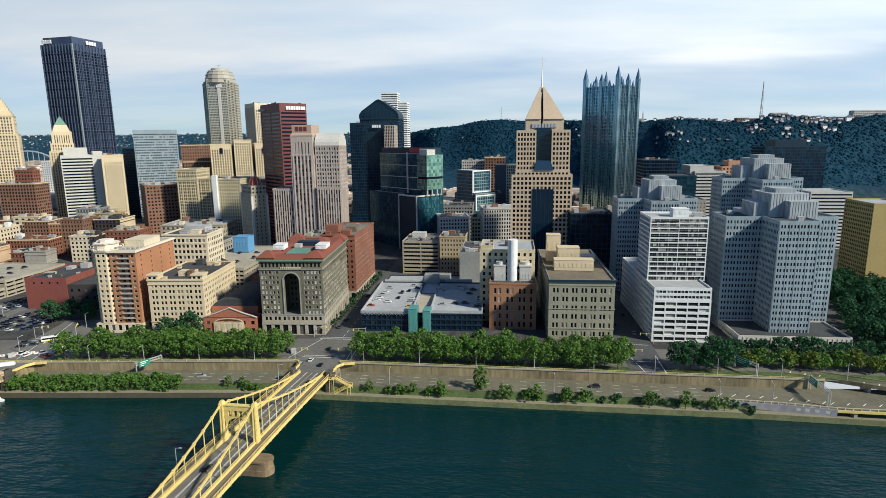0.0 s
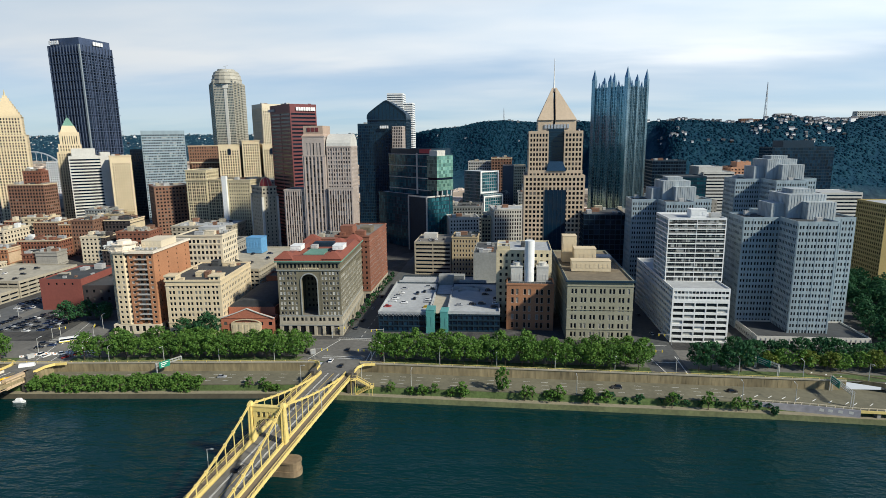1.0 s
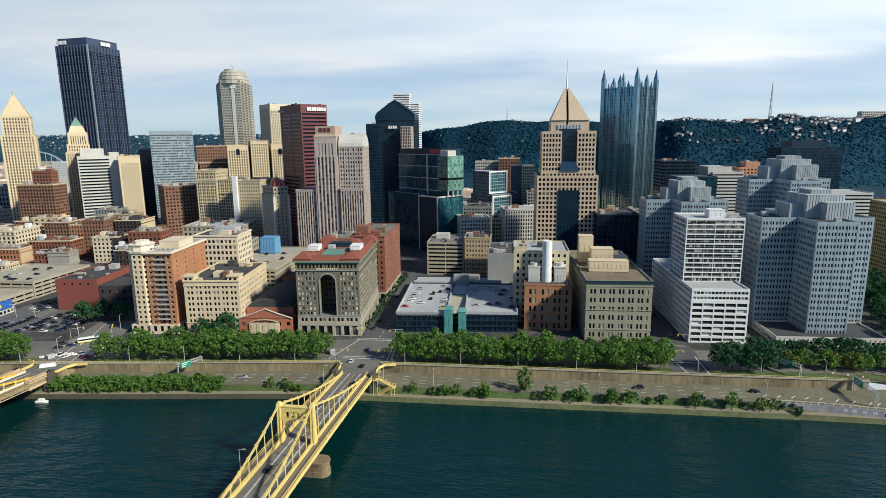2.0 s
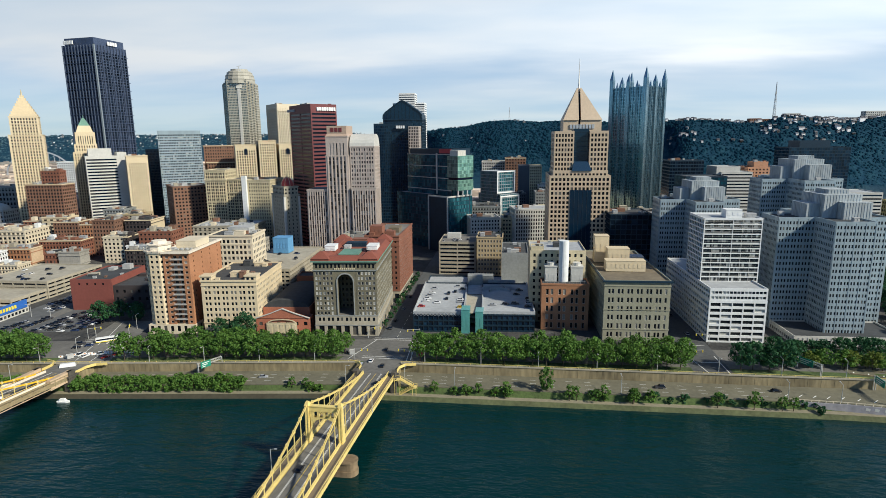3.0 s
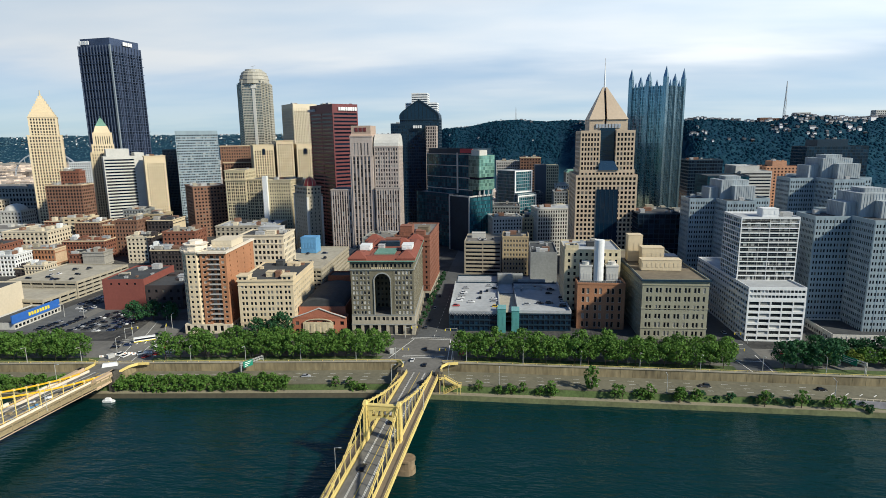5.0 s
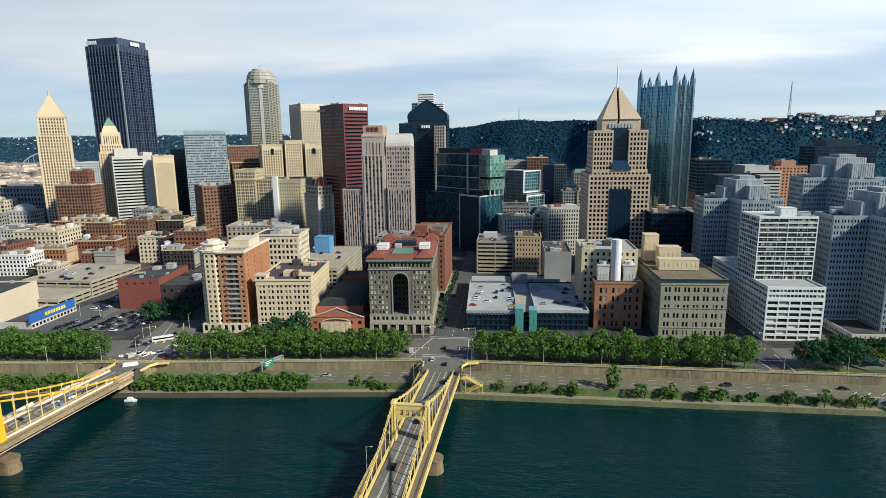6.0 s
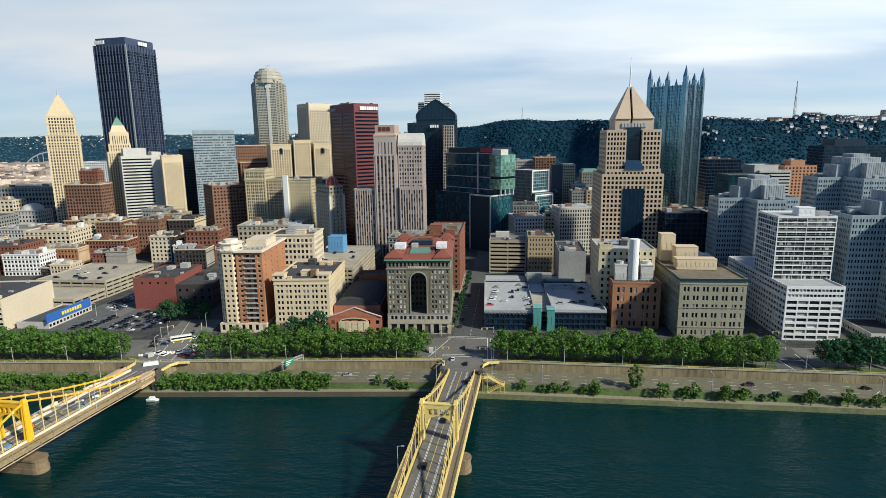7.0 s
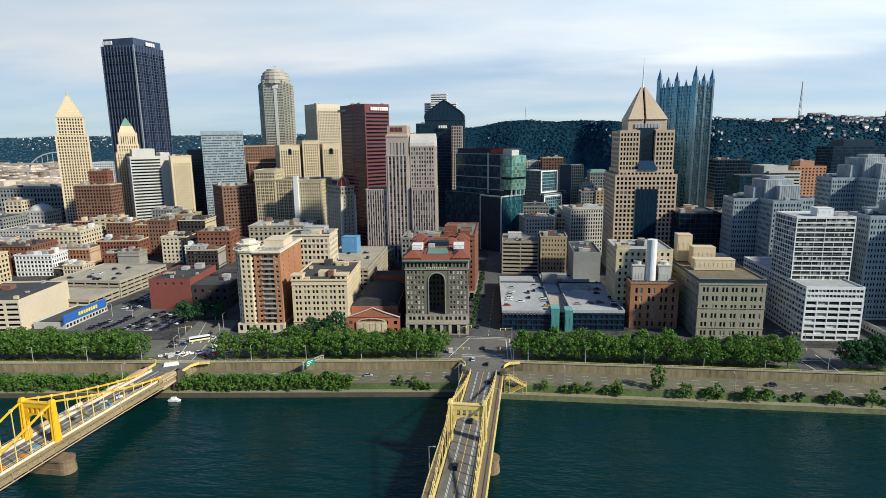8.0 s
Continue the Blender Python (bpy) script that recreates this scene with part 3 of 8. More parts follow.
def water_material():
    m = bpy.data.materials.new("river_water")
    m.use_nodes = True
    n, l = m.node_tree.nodes, m.node_tree.links
    p = n["Principled BSDF"]
    p.inputs["Base Color"].default_value = (0.002, 0.021, 0.022, 1)
    p.inputs["Specular IOR Level"].default_value = 0.5
    p.inputs["Specular Tint"].default_value = (0.50, 1.0, 0.90, 1)
    p.inputs["Roughness"].default_value = 0.12
    p.inputs["IOR"].default_value = 1.33
    g = n.new("ShaderNodeNewGeometry")
    mp = n.new("ShaderNodeMapping"); mp.inputs["Scale"].default_value = (0.35, 1.0, 1.0); mp.inputs["Rotation"].default_value = (0, 0, radians(-14))
    l.new(g.outputs["Position"], mp.inputs[0])
    a = n.new("ShaderNodeTexNoise"); a.inputs["Scale"].default_value = 0.16; a.inputs["Detail"].default_value = 4; a.inputs["Distortion"].default_value = 0.6
    b = n.new("ShaderNodeTexNoise"); b.inputs["Scale"].default_value = 0.7; b.inputs["Detail"].default_value = 3
    l.new(mp.outputs[0], a.inputs["Vector"]); l.new(mp.outputs[0], b.inputs["Vector"])
    k = n.new("ShaderNodeMath"); k.operation = "MULTIPLY_ADD"; k.inputs[1].default_value = 0.35
    l.new(b.outputs[0], k.inputs[0]); l.new(a.outputs[0], k.inputs[2])
    bp = n.new("ShaderNodeBump"); bp.inputs["Strength"].default_value = 0.72; bp.inputs["Distance"].default_value = 1.15
    l.new(k.outputs[0], bp.inputs["Height"]); l.new(bp.outputs[0], p.inputs["Normal"])
    return m


sheet("water", [(-4000, -120), (4000, -120), (4000, 262), (-4000, 262)], water_material(), "dark green rippled river water", "river", 0.0)
sheet("backdrop_shore", [(-4000, -2500), (4000, -2500), (4000, -100), (-4000, -100)], M["soil"], "opposite river bank behind the camera", "ground", 1.0)
GRASS = mat("grass", (0.070, 0.105, 0.030), rough=0.95, spread=0.35, grain=0.9, stain=0.09)
strip("riverbank", [x for x in XS if x <= -96], lambda x: bank_y(x) - 1.0, lambda x: bank_y(x) + 1.0, -0.4, M["soil"], "bare earth and stone river bank", "river bank", step_z=2.2)
strip("riverbank", [x for x in XS if x >= -96], lambda x: bank_y(x) - 1.0, lambda x: bank_y(x) + 1.0, -0.4, M["bank_earth"], "grassy river bank with a trodden edge", "river bank", step_z=2.2)
strip("bank_grass", XS, lambda x: bank_y(x) + 1.0, lambda x: bank_y(x) + 4.4, 1.7, GRASS, "grass strip along the river", "grass")
strip("bank_slope", XS, lambda x: bank_y(x) + 4.4, lambda x: max(bank_y(x) + 4.9, wall_y(x) - 16.6), 1.7, GRASS, "rough grass slope under the riverside road", "grass", step_z=LOWER - 1.75)
strip("river_path", XS, lambda x: bank_y(x) + 1.3, lambda x: bank_y(x) + 4.6, 1.85, M["path_pale"], "pale riverside path", "path", thick=0.2)
strip("road", XS, lambda x: wall_y(x) - 16.8, lambda x: wall_y(x) + 0.2, LOWER + 0.05, M["road_pale"], "worn pale concrete riverside road", "road", thick=0.5)
for off in (-12.4, -8.4, -4.4):
    dash = Shape()
    x = -500.0
    while x < 260:
        y = wall_y(x) + off
        dash.box(x, x + 3.2, y, y + 0.16, LOWER + 0.05, LOWER + 0.06, "b")
        x += 9.0
    tagged(part("road_line", dash, M["line_white"]), label="white dashed lane line", category="road marking", kind="structure")


def retaining_wall(x0, x1):
    """Cast concrete in bays with pilasters, a coping and a rail."""
    root = thing("wall_river", "stained concrete retaining wall above the riverside road", "retaining wall", kind="structure")
    s, c, r = Shape(), Shape(), Shape()
    n = int((x1 - x0) / 6)
    for k in range(n):
        a, b = x0 + (x1 - x0) * k / n, x0 + (x1 - x0) * (k + 1) / n
        ya, yb = wall_y(a), wall_y(b)
        s.poly((a, ya, LOWER - 0.3), (b, yb, LOWER - 0.3), (b, yb, STREET + 0.2), (a, ya, STREET + 0.2))
        s.box(a - 0.18, a + 0.18, ya - 0.06, ya + 0.1, LOWER - 0.3, STREET - 0.5, "b")
        c.poly((a, ya - 0.35, STREET + 0.2), (b, yb - 0.35, STREET + 0.2), (b, yb - 0.35, STREET + 0.9), (a, ya - 0.35, STREET + 0.9))
        c.poly((a, ya - 0.35, STREET + 0.9), (b, yb - 0.35, STREET + 0.9), (b, yb + 0.45, STREET + 0.9), (a, ya + 0.45, STREET + 0.9))
        c.poly((a, ya + 0.45, STREET + 0.9), (b, yb + 0.45, STREET + 0.9), (b, yb + 0.45, STREET - 0.2), (a, ya + 0.45, STREET - 0.2))
        c.poly((a, ya - 0.35, STREET + 0.2), (a, ya, STREET + 0.2), (b, yb, STREET + 0.2), (b, yb - 0.35, STREET + 0.2))
        r.box(a - 0.12, a + 0.12, ya - 0.1, ya + 0.14, STREET + 0.9, STREET + 1.5, "b")
        r.beam((a, ya, STREET + 1.45), (b, yb, STREET + 1.45), 0.14)
    part("wall_face", s, M["wall_concrete"], root)
    part("coping", c, M["tan_concrete"], root)
    part("rail", r, M["bridge_yellow"], root, "faded yellow rail")


retaining_wall(-900, -112)
retaining_wall(-90, 148)

# boulevard: paving, two carriageways and a planted strip
strip("pavement", XS, lambda x: wall_y(x) + 0.46, lambda x: wall_y(x) + 36, STREET + 0.02, M["road_grey"], "grey asphalt boulevard", "road")
strip("verge", XS, lambda x: wall_y(x) + 1.2, lambda x: wall_y(x) + 9.0, STREET + 0.04, GRASS, "planted verge under the trees", "grass")
sheet("street", [(-110.5, 262), (-90.5, 262), (-90.8, 700), (-109.8, 700)], M["asphalt"], "asphalt side street between tall buildings", "street", STREET + 0.06)
sheet("crossing", [(-125, 276), (-78, 276), (-86, 312), (-114, 312)], M["road_grey"], "worn asphalt street junction", "street", STREET + 0.08)
sheet("street", [(59, 276), (78, 276), (78.5, 480), (59, 480)], M["asphalt"], "asphalt side street between tall buildings", "street", STREET + 0.06)
sheet("street", [(-277, 258), (-247, 258), (-266, 332), (-292, 330)], M["road_mid"], "street running from the bridge", "street", STREET + 0.07)
marks = Shape()
for a, b in (((-120, 279), (-111, 310)), ((-88, 279), (-89.5, 311)), ((-86, 279), (-87.5, 311))):
    marks.beam((*a, STREET + 0.09), (*b, STREET + 0.09), 0.35, 0.03)
for y in (281, 310):
    marks.beam((-113, y, STREET + 0.09), (-90, y, STREET + 0.09), 0.35, 0.03)
    marks.beam((-113, y + 2.5, STREET + 0.09), (-90, y + 2.5, STREET + 0.09), 0.35, 0.03)
for y0 in range(314, 420, 8):
    marks.beam((-100, y0, STREET + 0.09), (-100, y0 + 4, STREET + 0.09), 0.2, 0.03)
for y in (291, 316):
    marks.beam((62, y, STREET + 0.09), (76, y, STREET + 0.09), 0.4, 0.03)
marks.beam((66, 276, STREET + 0.09), (62, 300, STREET + 0.09), 0.4, 0.03)
marks.beam((76, 276, STREET + 0.09), (76, 300, STREET + 0.09), 0.4, 0.03)
tagged(part("road_line", marks, M["line_white"]), label="white crosswalk and lane lines", category="road marking", kind="structure")
sheet("alley", [(-345, 300.5), (-337.5, 301), (-340.5, 357), (-349, 356)], M["road_mid"], "pale concrete lane through the parking lot", "lane", STREET + 0.10)
marks = Shape()
for k in range(7):
    a = -281 + 4.2 * k
    marks.beam((a, 284 + 0.35 * 4.2 * k, STREET + 0.1), (a - 1.2, 288 + 0.35 * 4.2 * k, STREET + 0.1), 0.6, 0.03)
for a, b in (((-284, 290), (-262, 299)), ((-286, 293), (-264, 303)), ((-266, 258), (-274, 284)), ((-258, 260), (-263, 286)), ((-276, 300), (-286, 328)), ((-251, 270), (-242, 274))):
    marks.beam((*a, STREET + 0.1), (*b, STREET + 0.1), 0.28, 0.03)
tagged(part("road_line", marks, M["line_white"]), label="white crossing and lane lines at the bridge head", category="road marking", kind="structure")
sheet("parking_lot", [(-372, 300), (-303, 307), (-300, 352), (-318, 400), (-372, 400)], M["lot"], "asphalt surface parking lot", "parking lot", STREET + 0.08)


# ---------------------------------------------------------------- buildings by the river
def blk(x0, x1, y0, y1, z0, z1, bay=3.2, floor=3.7, **o):
    return (x0, x1, y0, y1, z0, z1, bay, floor, o)


building("parking_garage", "cream concrete parking building with blank side wall", -436, 290, [blk(0, 45, 0, 51, 0, 21, 9, 3.4, wf=0.85, hf=0.5, dep=0.8, only="fl")],
         "pale_cream", "pane_dark", "roof_dark", yaw=9, units=3)
building("tyre_shop", "low brown shop with a blue sign band", -390, 304, [blk(0, 22, 0, 40, 0, 4.5, 3, 4, wf=0.7, hf=0.6, only="r")], "off_white", "pane", "roof_dark", yaw=2)
building("parking_garage", "tan multi-storey open-deck parking garage", -440, 345, [blk(0, 57, 0, 32, 0, 8, 9, 2.8, wf=0.92, hf=0.45, dep=1.2), blk(0, 58, 32, 92, 0, 13.4, 9, 2.9, wf=0.94, hf=0.5, dep=1.5)],
         "tan_concrete", "pane_dark", "deck_tan", yaw=0)
building("warehouse", "dull red painted windowless warehouse", -340, 350.5, [blk(0, 29.5, 0, 45, 0, 22.2, 5.2, 20, wf=0.26, hf=0.07, low=0.86, mx=3.5, only="f")], "red_paint", "pane", "roof_dark", yaw=6, units=4, seed=5)
building("warehouse", "low dark brick warehouse with shuttered openings", -310.5, 354, [blk(0, 26, 0, 40, 0, 17.5, 5, 5, wf=0.35, hf=0.4, dep=0.4)], "dark_brick", "pane", "roof_dark", yaw=6, units=3, seed=6)
building("office_block", "cream seven-storey office block", -218.4, 309.2, [blk(0, 33.5, 0, 52, 0, 34.3, 2.65, 3.6, wf=0.55, hf=0.58, low=0.22, mx=1.0, mt=2.6, pair=0.08, bands=(7.4, 30.6))],
         "cream", "pane", "roof_dark", yaw=6, near="fr", cornice=0.5, units=6, seed=2)
building("office_block", "pale cream office block with grouped windows", -247, 372, [blk(0, 32, 0, 27, 0, 51.0, 3.0, 4.0, wf=0.66, hf=0.6, mx=1.2, mt=3.0, bands=(44, 6))],
         "pale_cream", "pane", "roof_dark", yaw=5, near="fr", cornice=0.6, units=6, seed=3, cross=2)
building("parking_garage", "tan parking garage with sloping open decks", -226, 366, [blk(0, 40, 0, 84, 0, 28.4, 4.2, 3.1, wf=0.8, hf=0.5, dep=1.0, only="fr")],
         "tan_concrete", "pane_dark", "deck_tan", yaw=3)
building("theatre", "small red brick theatre front with pale entrance", -186.5, 312, [blk(0, 33, 0, 8, 0, 10.5, 5.5, 6, wf=0.4, hf=0.5), blk(2, 31, 8, 58, 0, 15, 0, 0)],
         "theatre_brick", "pane", "roof_dark", yaw=5)
building("office_block", "red brick office block with flat roof", -138, 392, [blk(0, 25, 0, 62, 0, 48.5, 3.2, 3.9, wf=0.42, hf=0.5, mx=1.0, mt=2.5, bands=(7.2, 11.5, 40.5, 44.5))],
         "red_brick", "pane", "roof_grey", yaw=1, near="r", cornice=0.4, units=5, seed=4)
building("parking_garage", "low parking garage with cars on its roof deck", -92, 326, [blk(0, 31, 0, 74, 0, 12.6, 3.2, 3.1, wf=0.9, hf=0.75, dep=0.6, mt=2.4), blk(42, 74, 2, 74, 0, 12.4, 3.2, 3.1, wf=0.9, hf=0.7, dep=0.6, mt=2.0),
         blk(31, 42, 46, 110, 0, 11.5, 0, 0), blk(0, 74, 74, 110, 0, 9.0, 4, 3, wf=0.8, hf=0.5)], "dark_steel", "pane_blue", "roof_pale", yaw=2.5)
building("warehouse", "red brick stage house behind the theatre", -183, 372, [blk(0, 32, 0, 14, 0, 22.5, 0, 0)], "red_brick", "pane", "roof_dark", yaw=5)
building("parking_garage", "pale open-deck parking garage", -95, 478, [blk(0, 32, 0, 40, 0, 29, 16, 3.3, wf=0.96, hf=0.5, dep=1.2)], "tan_concrete", "pane_dark", "roof_grey", near="")
building("office_block", "small yellow brick office block", -62, 475, [blk(0, 22, 0, 28, 0, 34, 2.6, 3.9, wf=0.5, hf=0.55, mx=0.8, mt=2)], "buff", "pane", "roof_dark", near="f", cornice=0.4, units=3)
building("utility_building", "plain grey windowless block with plant on its roof", -40, 420, [blk(0, 20, 0, 45, 0, 31.5, 0, 0)], "grey_stone", "pane", "roof_dark", units=5, seed=9)
building("office_block", "olive stone office block with dark cornice", 20.5, 321, [blk(0, 37, 0, 90, 0, 36, 2.6, 5.0, wf=0.48, hf=0.58, low=0.22, mx=1.2, mb=1, mt=4.0, pair=0.12, bands=(6.6, 32.4, 18.4))],
         "olive_brick", "pane", "roof_brown", yaw=1.5, near="fl", cornice=1.0, cross=2, cornice_mat="dark_steel")
building("apartment_tower", "white concrete apartment tower above a parking podium", 79, 322.5, [blk(0, 31.5, 0, 84, 0, 25, 6.2, 3.3, wf=0.9, hf=0.58, dep=0.7, mx=0.6, mt=1.0, side_bay=3.4), blk(0.1, 31.4, 0.1, 84, 25, 32, 2.0, 3.0, wf=0.86, hf=0.5, dep=0.5, mx=0.6, mt=1.0, side_bay=3.4),
         blk(1, 34, 20, 46, 31, 69.2, 16.5, 2.95, wf=0.985, hf=0.78, low=0.11, dep=0.6, mt=1.0, side_bay=2.9)], "white_paint", "pane_white", "roof_pale", yaw=1.5, near="")


def cross_tower(label, cx, cy, arm, span_x, span_y, top, core, core_z, bay=1.8):
    a = arm / 2
    root = building("office_tower", label, cx, cy, [
        blk(-a, a, -span_y / 2, span_y / 2, 0, top, bay, 3.6, wf=0.5, hf=0.52, low=0.24, dep=0.2, mx=0.6, mt=1.6, pair=0.05, fin=0.12, every=3),
        blk(-span_x / 2, span_x / 2, -a, a, 0, top - 0.4, bay, 3.6, wf=0.5, hf=0.52, low=0.24, dep=0.2, mx=0.6, mt=1.6, pair=0.05, fin=0.12, every=3)],
        "steel_clad", "pane", "roof_dark", yaw=1.5, group="cross-shaped towers")
    # the lift house: ribbed concrete boxes of three heights
    c = core
    for x0, x1, y0, y1, z1 in ((-0.28, 0.50, -0.42, 0.5, core_z - 2.5), (-0.57, -0.28, -0.30, 0.32, core_z - 8), (0.02, 0.60, -0.64, -0.42, core_z - 6.5), (0.50, 0.66, -0.2, 0.4, core_z - 9), (-0.10, 0.34, -0.2, 0.3, core_z)):
        s = Shape()
        X0, X1, Y0, Y1, z0 = x0 * c, x1 * c, y0 * c, y1 * c, top - 2
        line = []
        for p, q in (((X0, Y0), (X1, Y0)), ((X1, Y0), (X1, Y1)), ((X1, Y1), (X0, Y1)), ((X0, Y1), (X0, Y0))):
            p, q = Vector(p), Vector(q)
            d = (q - p).normalized()
            out = Vector((d.y, -d.x)) * 0.16
            n = max(3, round((q - p).length / 1.6))
            for k in range(n):
                for f, e in ((0.0, 0), (0.22, 0), (0.22, 1), (0.78, 1), (0.78, 0)):
                    line.append(p + (q - p) * ((k + f) / n) + out * e)
        n = len(line)
        for k in range(n):
            p, q = line[k], line[(k + 1) % n]
            if (q - p).length > 1e-4:
                s.poly((*p, z0), (*q, z0), (*q, z1), (*p, z1))
        s.poly(*[(*p, z1) for p in line])
        part("lift_house", s, M["core_concrete"], root, "streaked ribbed concrete")
    for x, y in ((0.75, -0.2), (0.1, -0.95), (-0.9, 0.1)):
        roof_unit(root, x * c - 1.6, x * c + 1.6, y * c - 1.2, y * c + 1.2, top - 0.95, top + 1.6, M["machine"])
    return root


cross_tower("grey steel-clad cross-shaped office tower", 156, 364, 22, 63, 64, 69, 27, 84.5)
cross_tower("grey steel-clad cross-shaped office tower behind the flats", 105, 445, 20, 57, 62, 71, 25, 86.5)
cross_tower("taller grey steel-clad cross-shaped office tower", 191, 481, 22, 60, 72, 83.5, 28, 100.5)
building("podium", "low dark podium with pale fascia", 126, 322, [blk(0, 60, 0, 30, 0, 5.4, 2.5, 4, wf=0.7, hf=0.5, mt=1.6, fin=0.25)], "off_white", "pane", "roof_dark", yaw=1)
building("office_tower", "yellow-clad slab tower with square windows", 273, 469, [blk(0, 28, 0, 39, 0, 63.5, 2.6, 3.3, wf=0.62, hf=0.6, mx=0.4, only="lk")], "yellow_clad", "pane_yellow", "roof_pale", yaw=0)
building("low_block", "low block with a brown fascia", 280, 400, [blk(0, 70, 0, 60, 0, 9, 4, 4.5, wf=0.6, hf=0.5)], "yellow_clad", "pane", "roof_dark")

# ---------------------------------------------------------------- towers
def h(z):
    return z - STREET


building("office_tower", "very tall dark weathered-steel office tower", -675, 786, [blk(0, 55, 0, 58, 0, h(262), 4.3, 4.0, wf=0.78, hf=0.74, dep=0.5, mx=1.5, mt=9), blk(2, 53, 2, 56, h(260), h(272), 0, 0)],
         "cor_ten", "pane_dark", "roof_dark", yaw=-8)
building("office_tower", "cream stone tower with stepped pyramid top", -633, 632, [blk(-2.7, 32.3, -2.7, 32, 0, h(136), 2.9, 3.6, wf=0.54, hf=0.66, mx=1.6, mt=2, bands=(h(40), h(118), h(126))), blk(0, 29.5, 0, 29.5, h(130), h(158), 2.9, 3.6, wf=0.54, hf=0.66, mx=1.6, mt=2, bands=(h(148),))],
         "cream", "pane", "roof_grey", yaw=38, cornice=0.4)
building("office_tower", "slender cream tower with green chateau roof", -600.4, 688, [blk(0, 29.5, 0, 25, 0, h(113.5), 2.8, 3.7, wf=0.45, hf=0.66, mx=1.2, mt=2, fin=0.3), blk(2.2, 28, 1, 23.5, h(110), h(124), 2.8, 4, wf=0.42, hf=0.7, mx=1.5, mt=2), blk(4.5, 27, 2, 22, h(108), h(139), 2.7, 30, wf=0.36, hf=0.85, low=0.05, mx=2.2, mt=2)],
         "cream", "pane", "roof_grey", yaw=38)
building("office_building", "white office building with dark ribbon windows", -562.2, 660, [blk(0, 35.2, 0, 40, 0, h(109), 35, 3.9, wf=0.97, hf=0.5, dep=0.4, mx=0.5, mt=3, only="fl", side_bay=4.0), blk(35.2, 46, 0.2, 40, 0, h(113), 0, 0), blk(4, 30, 8, 38, h(105), h(118), 0, 0)],
         "off_white", "pane_dark", "roof_pale", yaw=40)
building("office_tower", "cream stone tower with arched upper windows", -512.8, 668, [blk(0, 24.2, 0, 18, 0, h(109), 2.7, 3.6, wf=0.46, hf=0.58, mx=1.8, mt=9, bands=(h(98), h(36)))], "cream", "pane", "roof_grey", yaw=38, cornice=0.5, units=3)
building("office_tower", "narrow dark blue glass slab", -522, 722, [blk(0, 20, 0, 30, 0, h(116), 2, 3.7, wf=0.7, hf=0.6)], "dark_steel", "pane_blue", "roof_dark")
building("office_tower", "pale grey grid-fronted slab tower", -480, 687, [blk(0, 50.5, 0, 22, 0, h(139.5), 1.9, 3.3, wf=0.74, hf=0.5, dep=0.25, mx=0.4, mt=4)], "steel_clad", "pane_white", "roof_grey", yaw=30)
building("office_tower", "brick and cream block with an arcaded top", -449, 740, [blk(0, 46, 0, 40, 0, h(120), 3.2, 4, wf=0.45, hf=0.5, mx=1, bands=(h(106), h(112))), blk(4, 44, -16, 10, 0, h(98), 3.6, 4, wf=0.5, hf=0.6, mx=1, fin=0.3)], "brown_brick", "pane", "roof_grey", yaw=25, cornice=0.8, cornice_mat="cream")
building("office_tower", "tall grey granite tower with cut corners", -471, 857, [blk(-7.5, 43.5, 11, 26, 0, h(212), 2.2, 3.9, wf=0.8, hf=0.56, dep=0.3, mx=0.5), blk(-4.4, 40.4, 7.2, 30, 0, h(214), 2.2, 3.9, wf=0.8, hf=0.56, dep=0.3, mx=0.5), blk(-0.8, 36.8, 3.6, 34, 0, h(216), 2.2, 3.9, wf=0.8, hf=0.56, dep=0.3, mx=0.5), blk(3, 33, 0, 38, 0, h(218), 2.2, 3.9, wf=0.8, hf=0.56, dep=0.3, mx=0.5)],
         "shaft_granite", "pane_silver", "roof_grey", yaw=8)
building("office_tower", "pale concrete tower with vertical window strips", -358, 780, [blk(0, 36, 0, 39, 0, h(176), 2.4, 3.8, wf=0.5, hf=0.62, low=0.18, mx=0.8, mt=9, fin=0.4)], "pale_cream", "pane", "roof_grey", yaw=45, units=4)
building("hotel_building", "pale brick hotel of three wings with dark side walls", -376, 684, [blk(0, 24.9, 0, 60, 0, h(121), 2.7, 3.4, wf=0.54, hf=0.66, mx=1, mt=7, bands=(h(104), h(40))), blk(28, 49, -3, 60, 0, h(126), 2.7, 3.4, wf=0.54, hf=0.66, mx=1, mt=4, bands=(h(104), h(40))), blk(52.6, 73.6, -6, 60, 0, h(121.5), 2.7, 3.4, wf=0.54, hf=0.66, mx=1, mt=7, bands=(h(104), h(40))), blk(1, 72, 27, 62, 0, h(119), 3, 3.4, mx=1)],
         "cream", "pane", "roof_grey", yaw=28, cornice=0.7)
building("office_tower", "stepped cream stone office building with a pale flue", -371.5, 598, [blk(0, 22.9, 0, 35, 0, h(94.5), 2.5, 3.5, wf=0.6, hf=0.68, mx=0.8, mt=3, pair=0.08, fin=0.25, every=2, bands=(h(30), h(58))), blk(0, 46, 2, 35, 0, h(84), 2.5, 3.5, wf=0.6, hf=0.68, mx=0.8, mt=2, pair=0.08, fin=0.25, every=2, bands=(h(30), h(58))), blk(-0.5, 46.5, 1.2, 34, h(68), h(70), 0, 0), blk(-0.5, 23.4, -0.6, 34, h(82), h(84), 0, 0)], "limestone", "pane", "roof_grey", cornice=0.6, units=3, yaw=6)
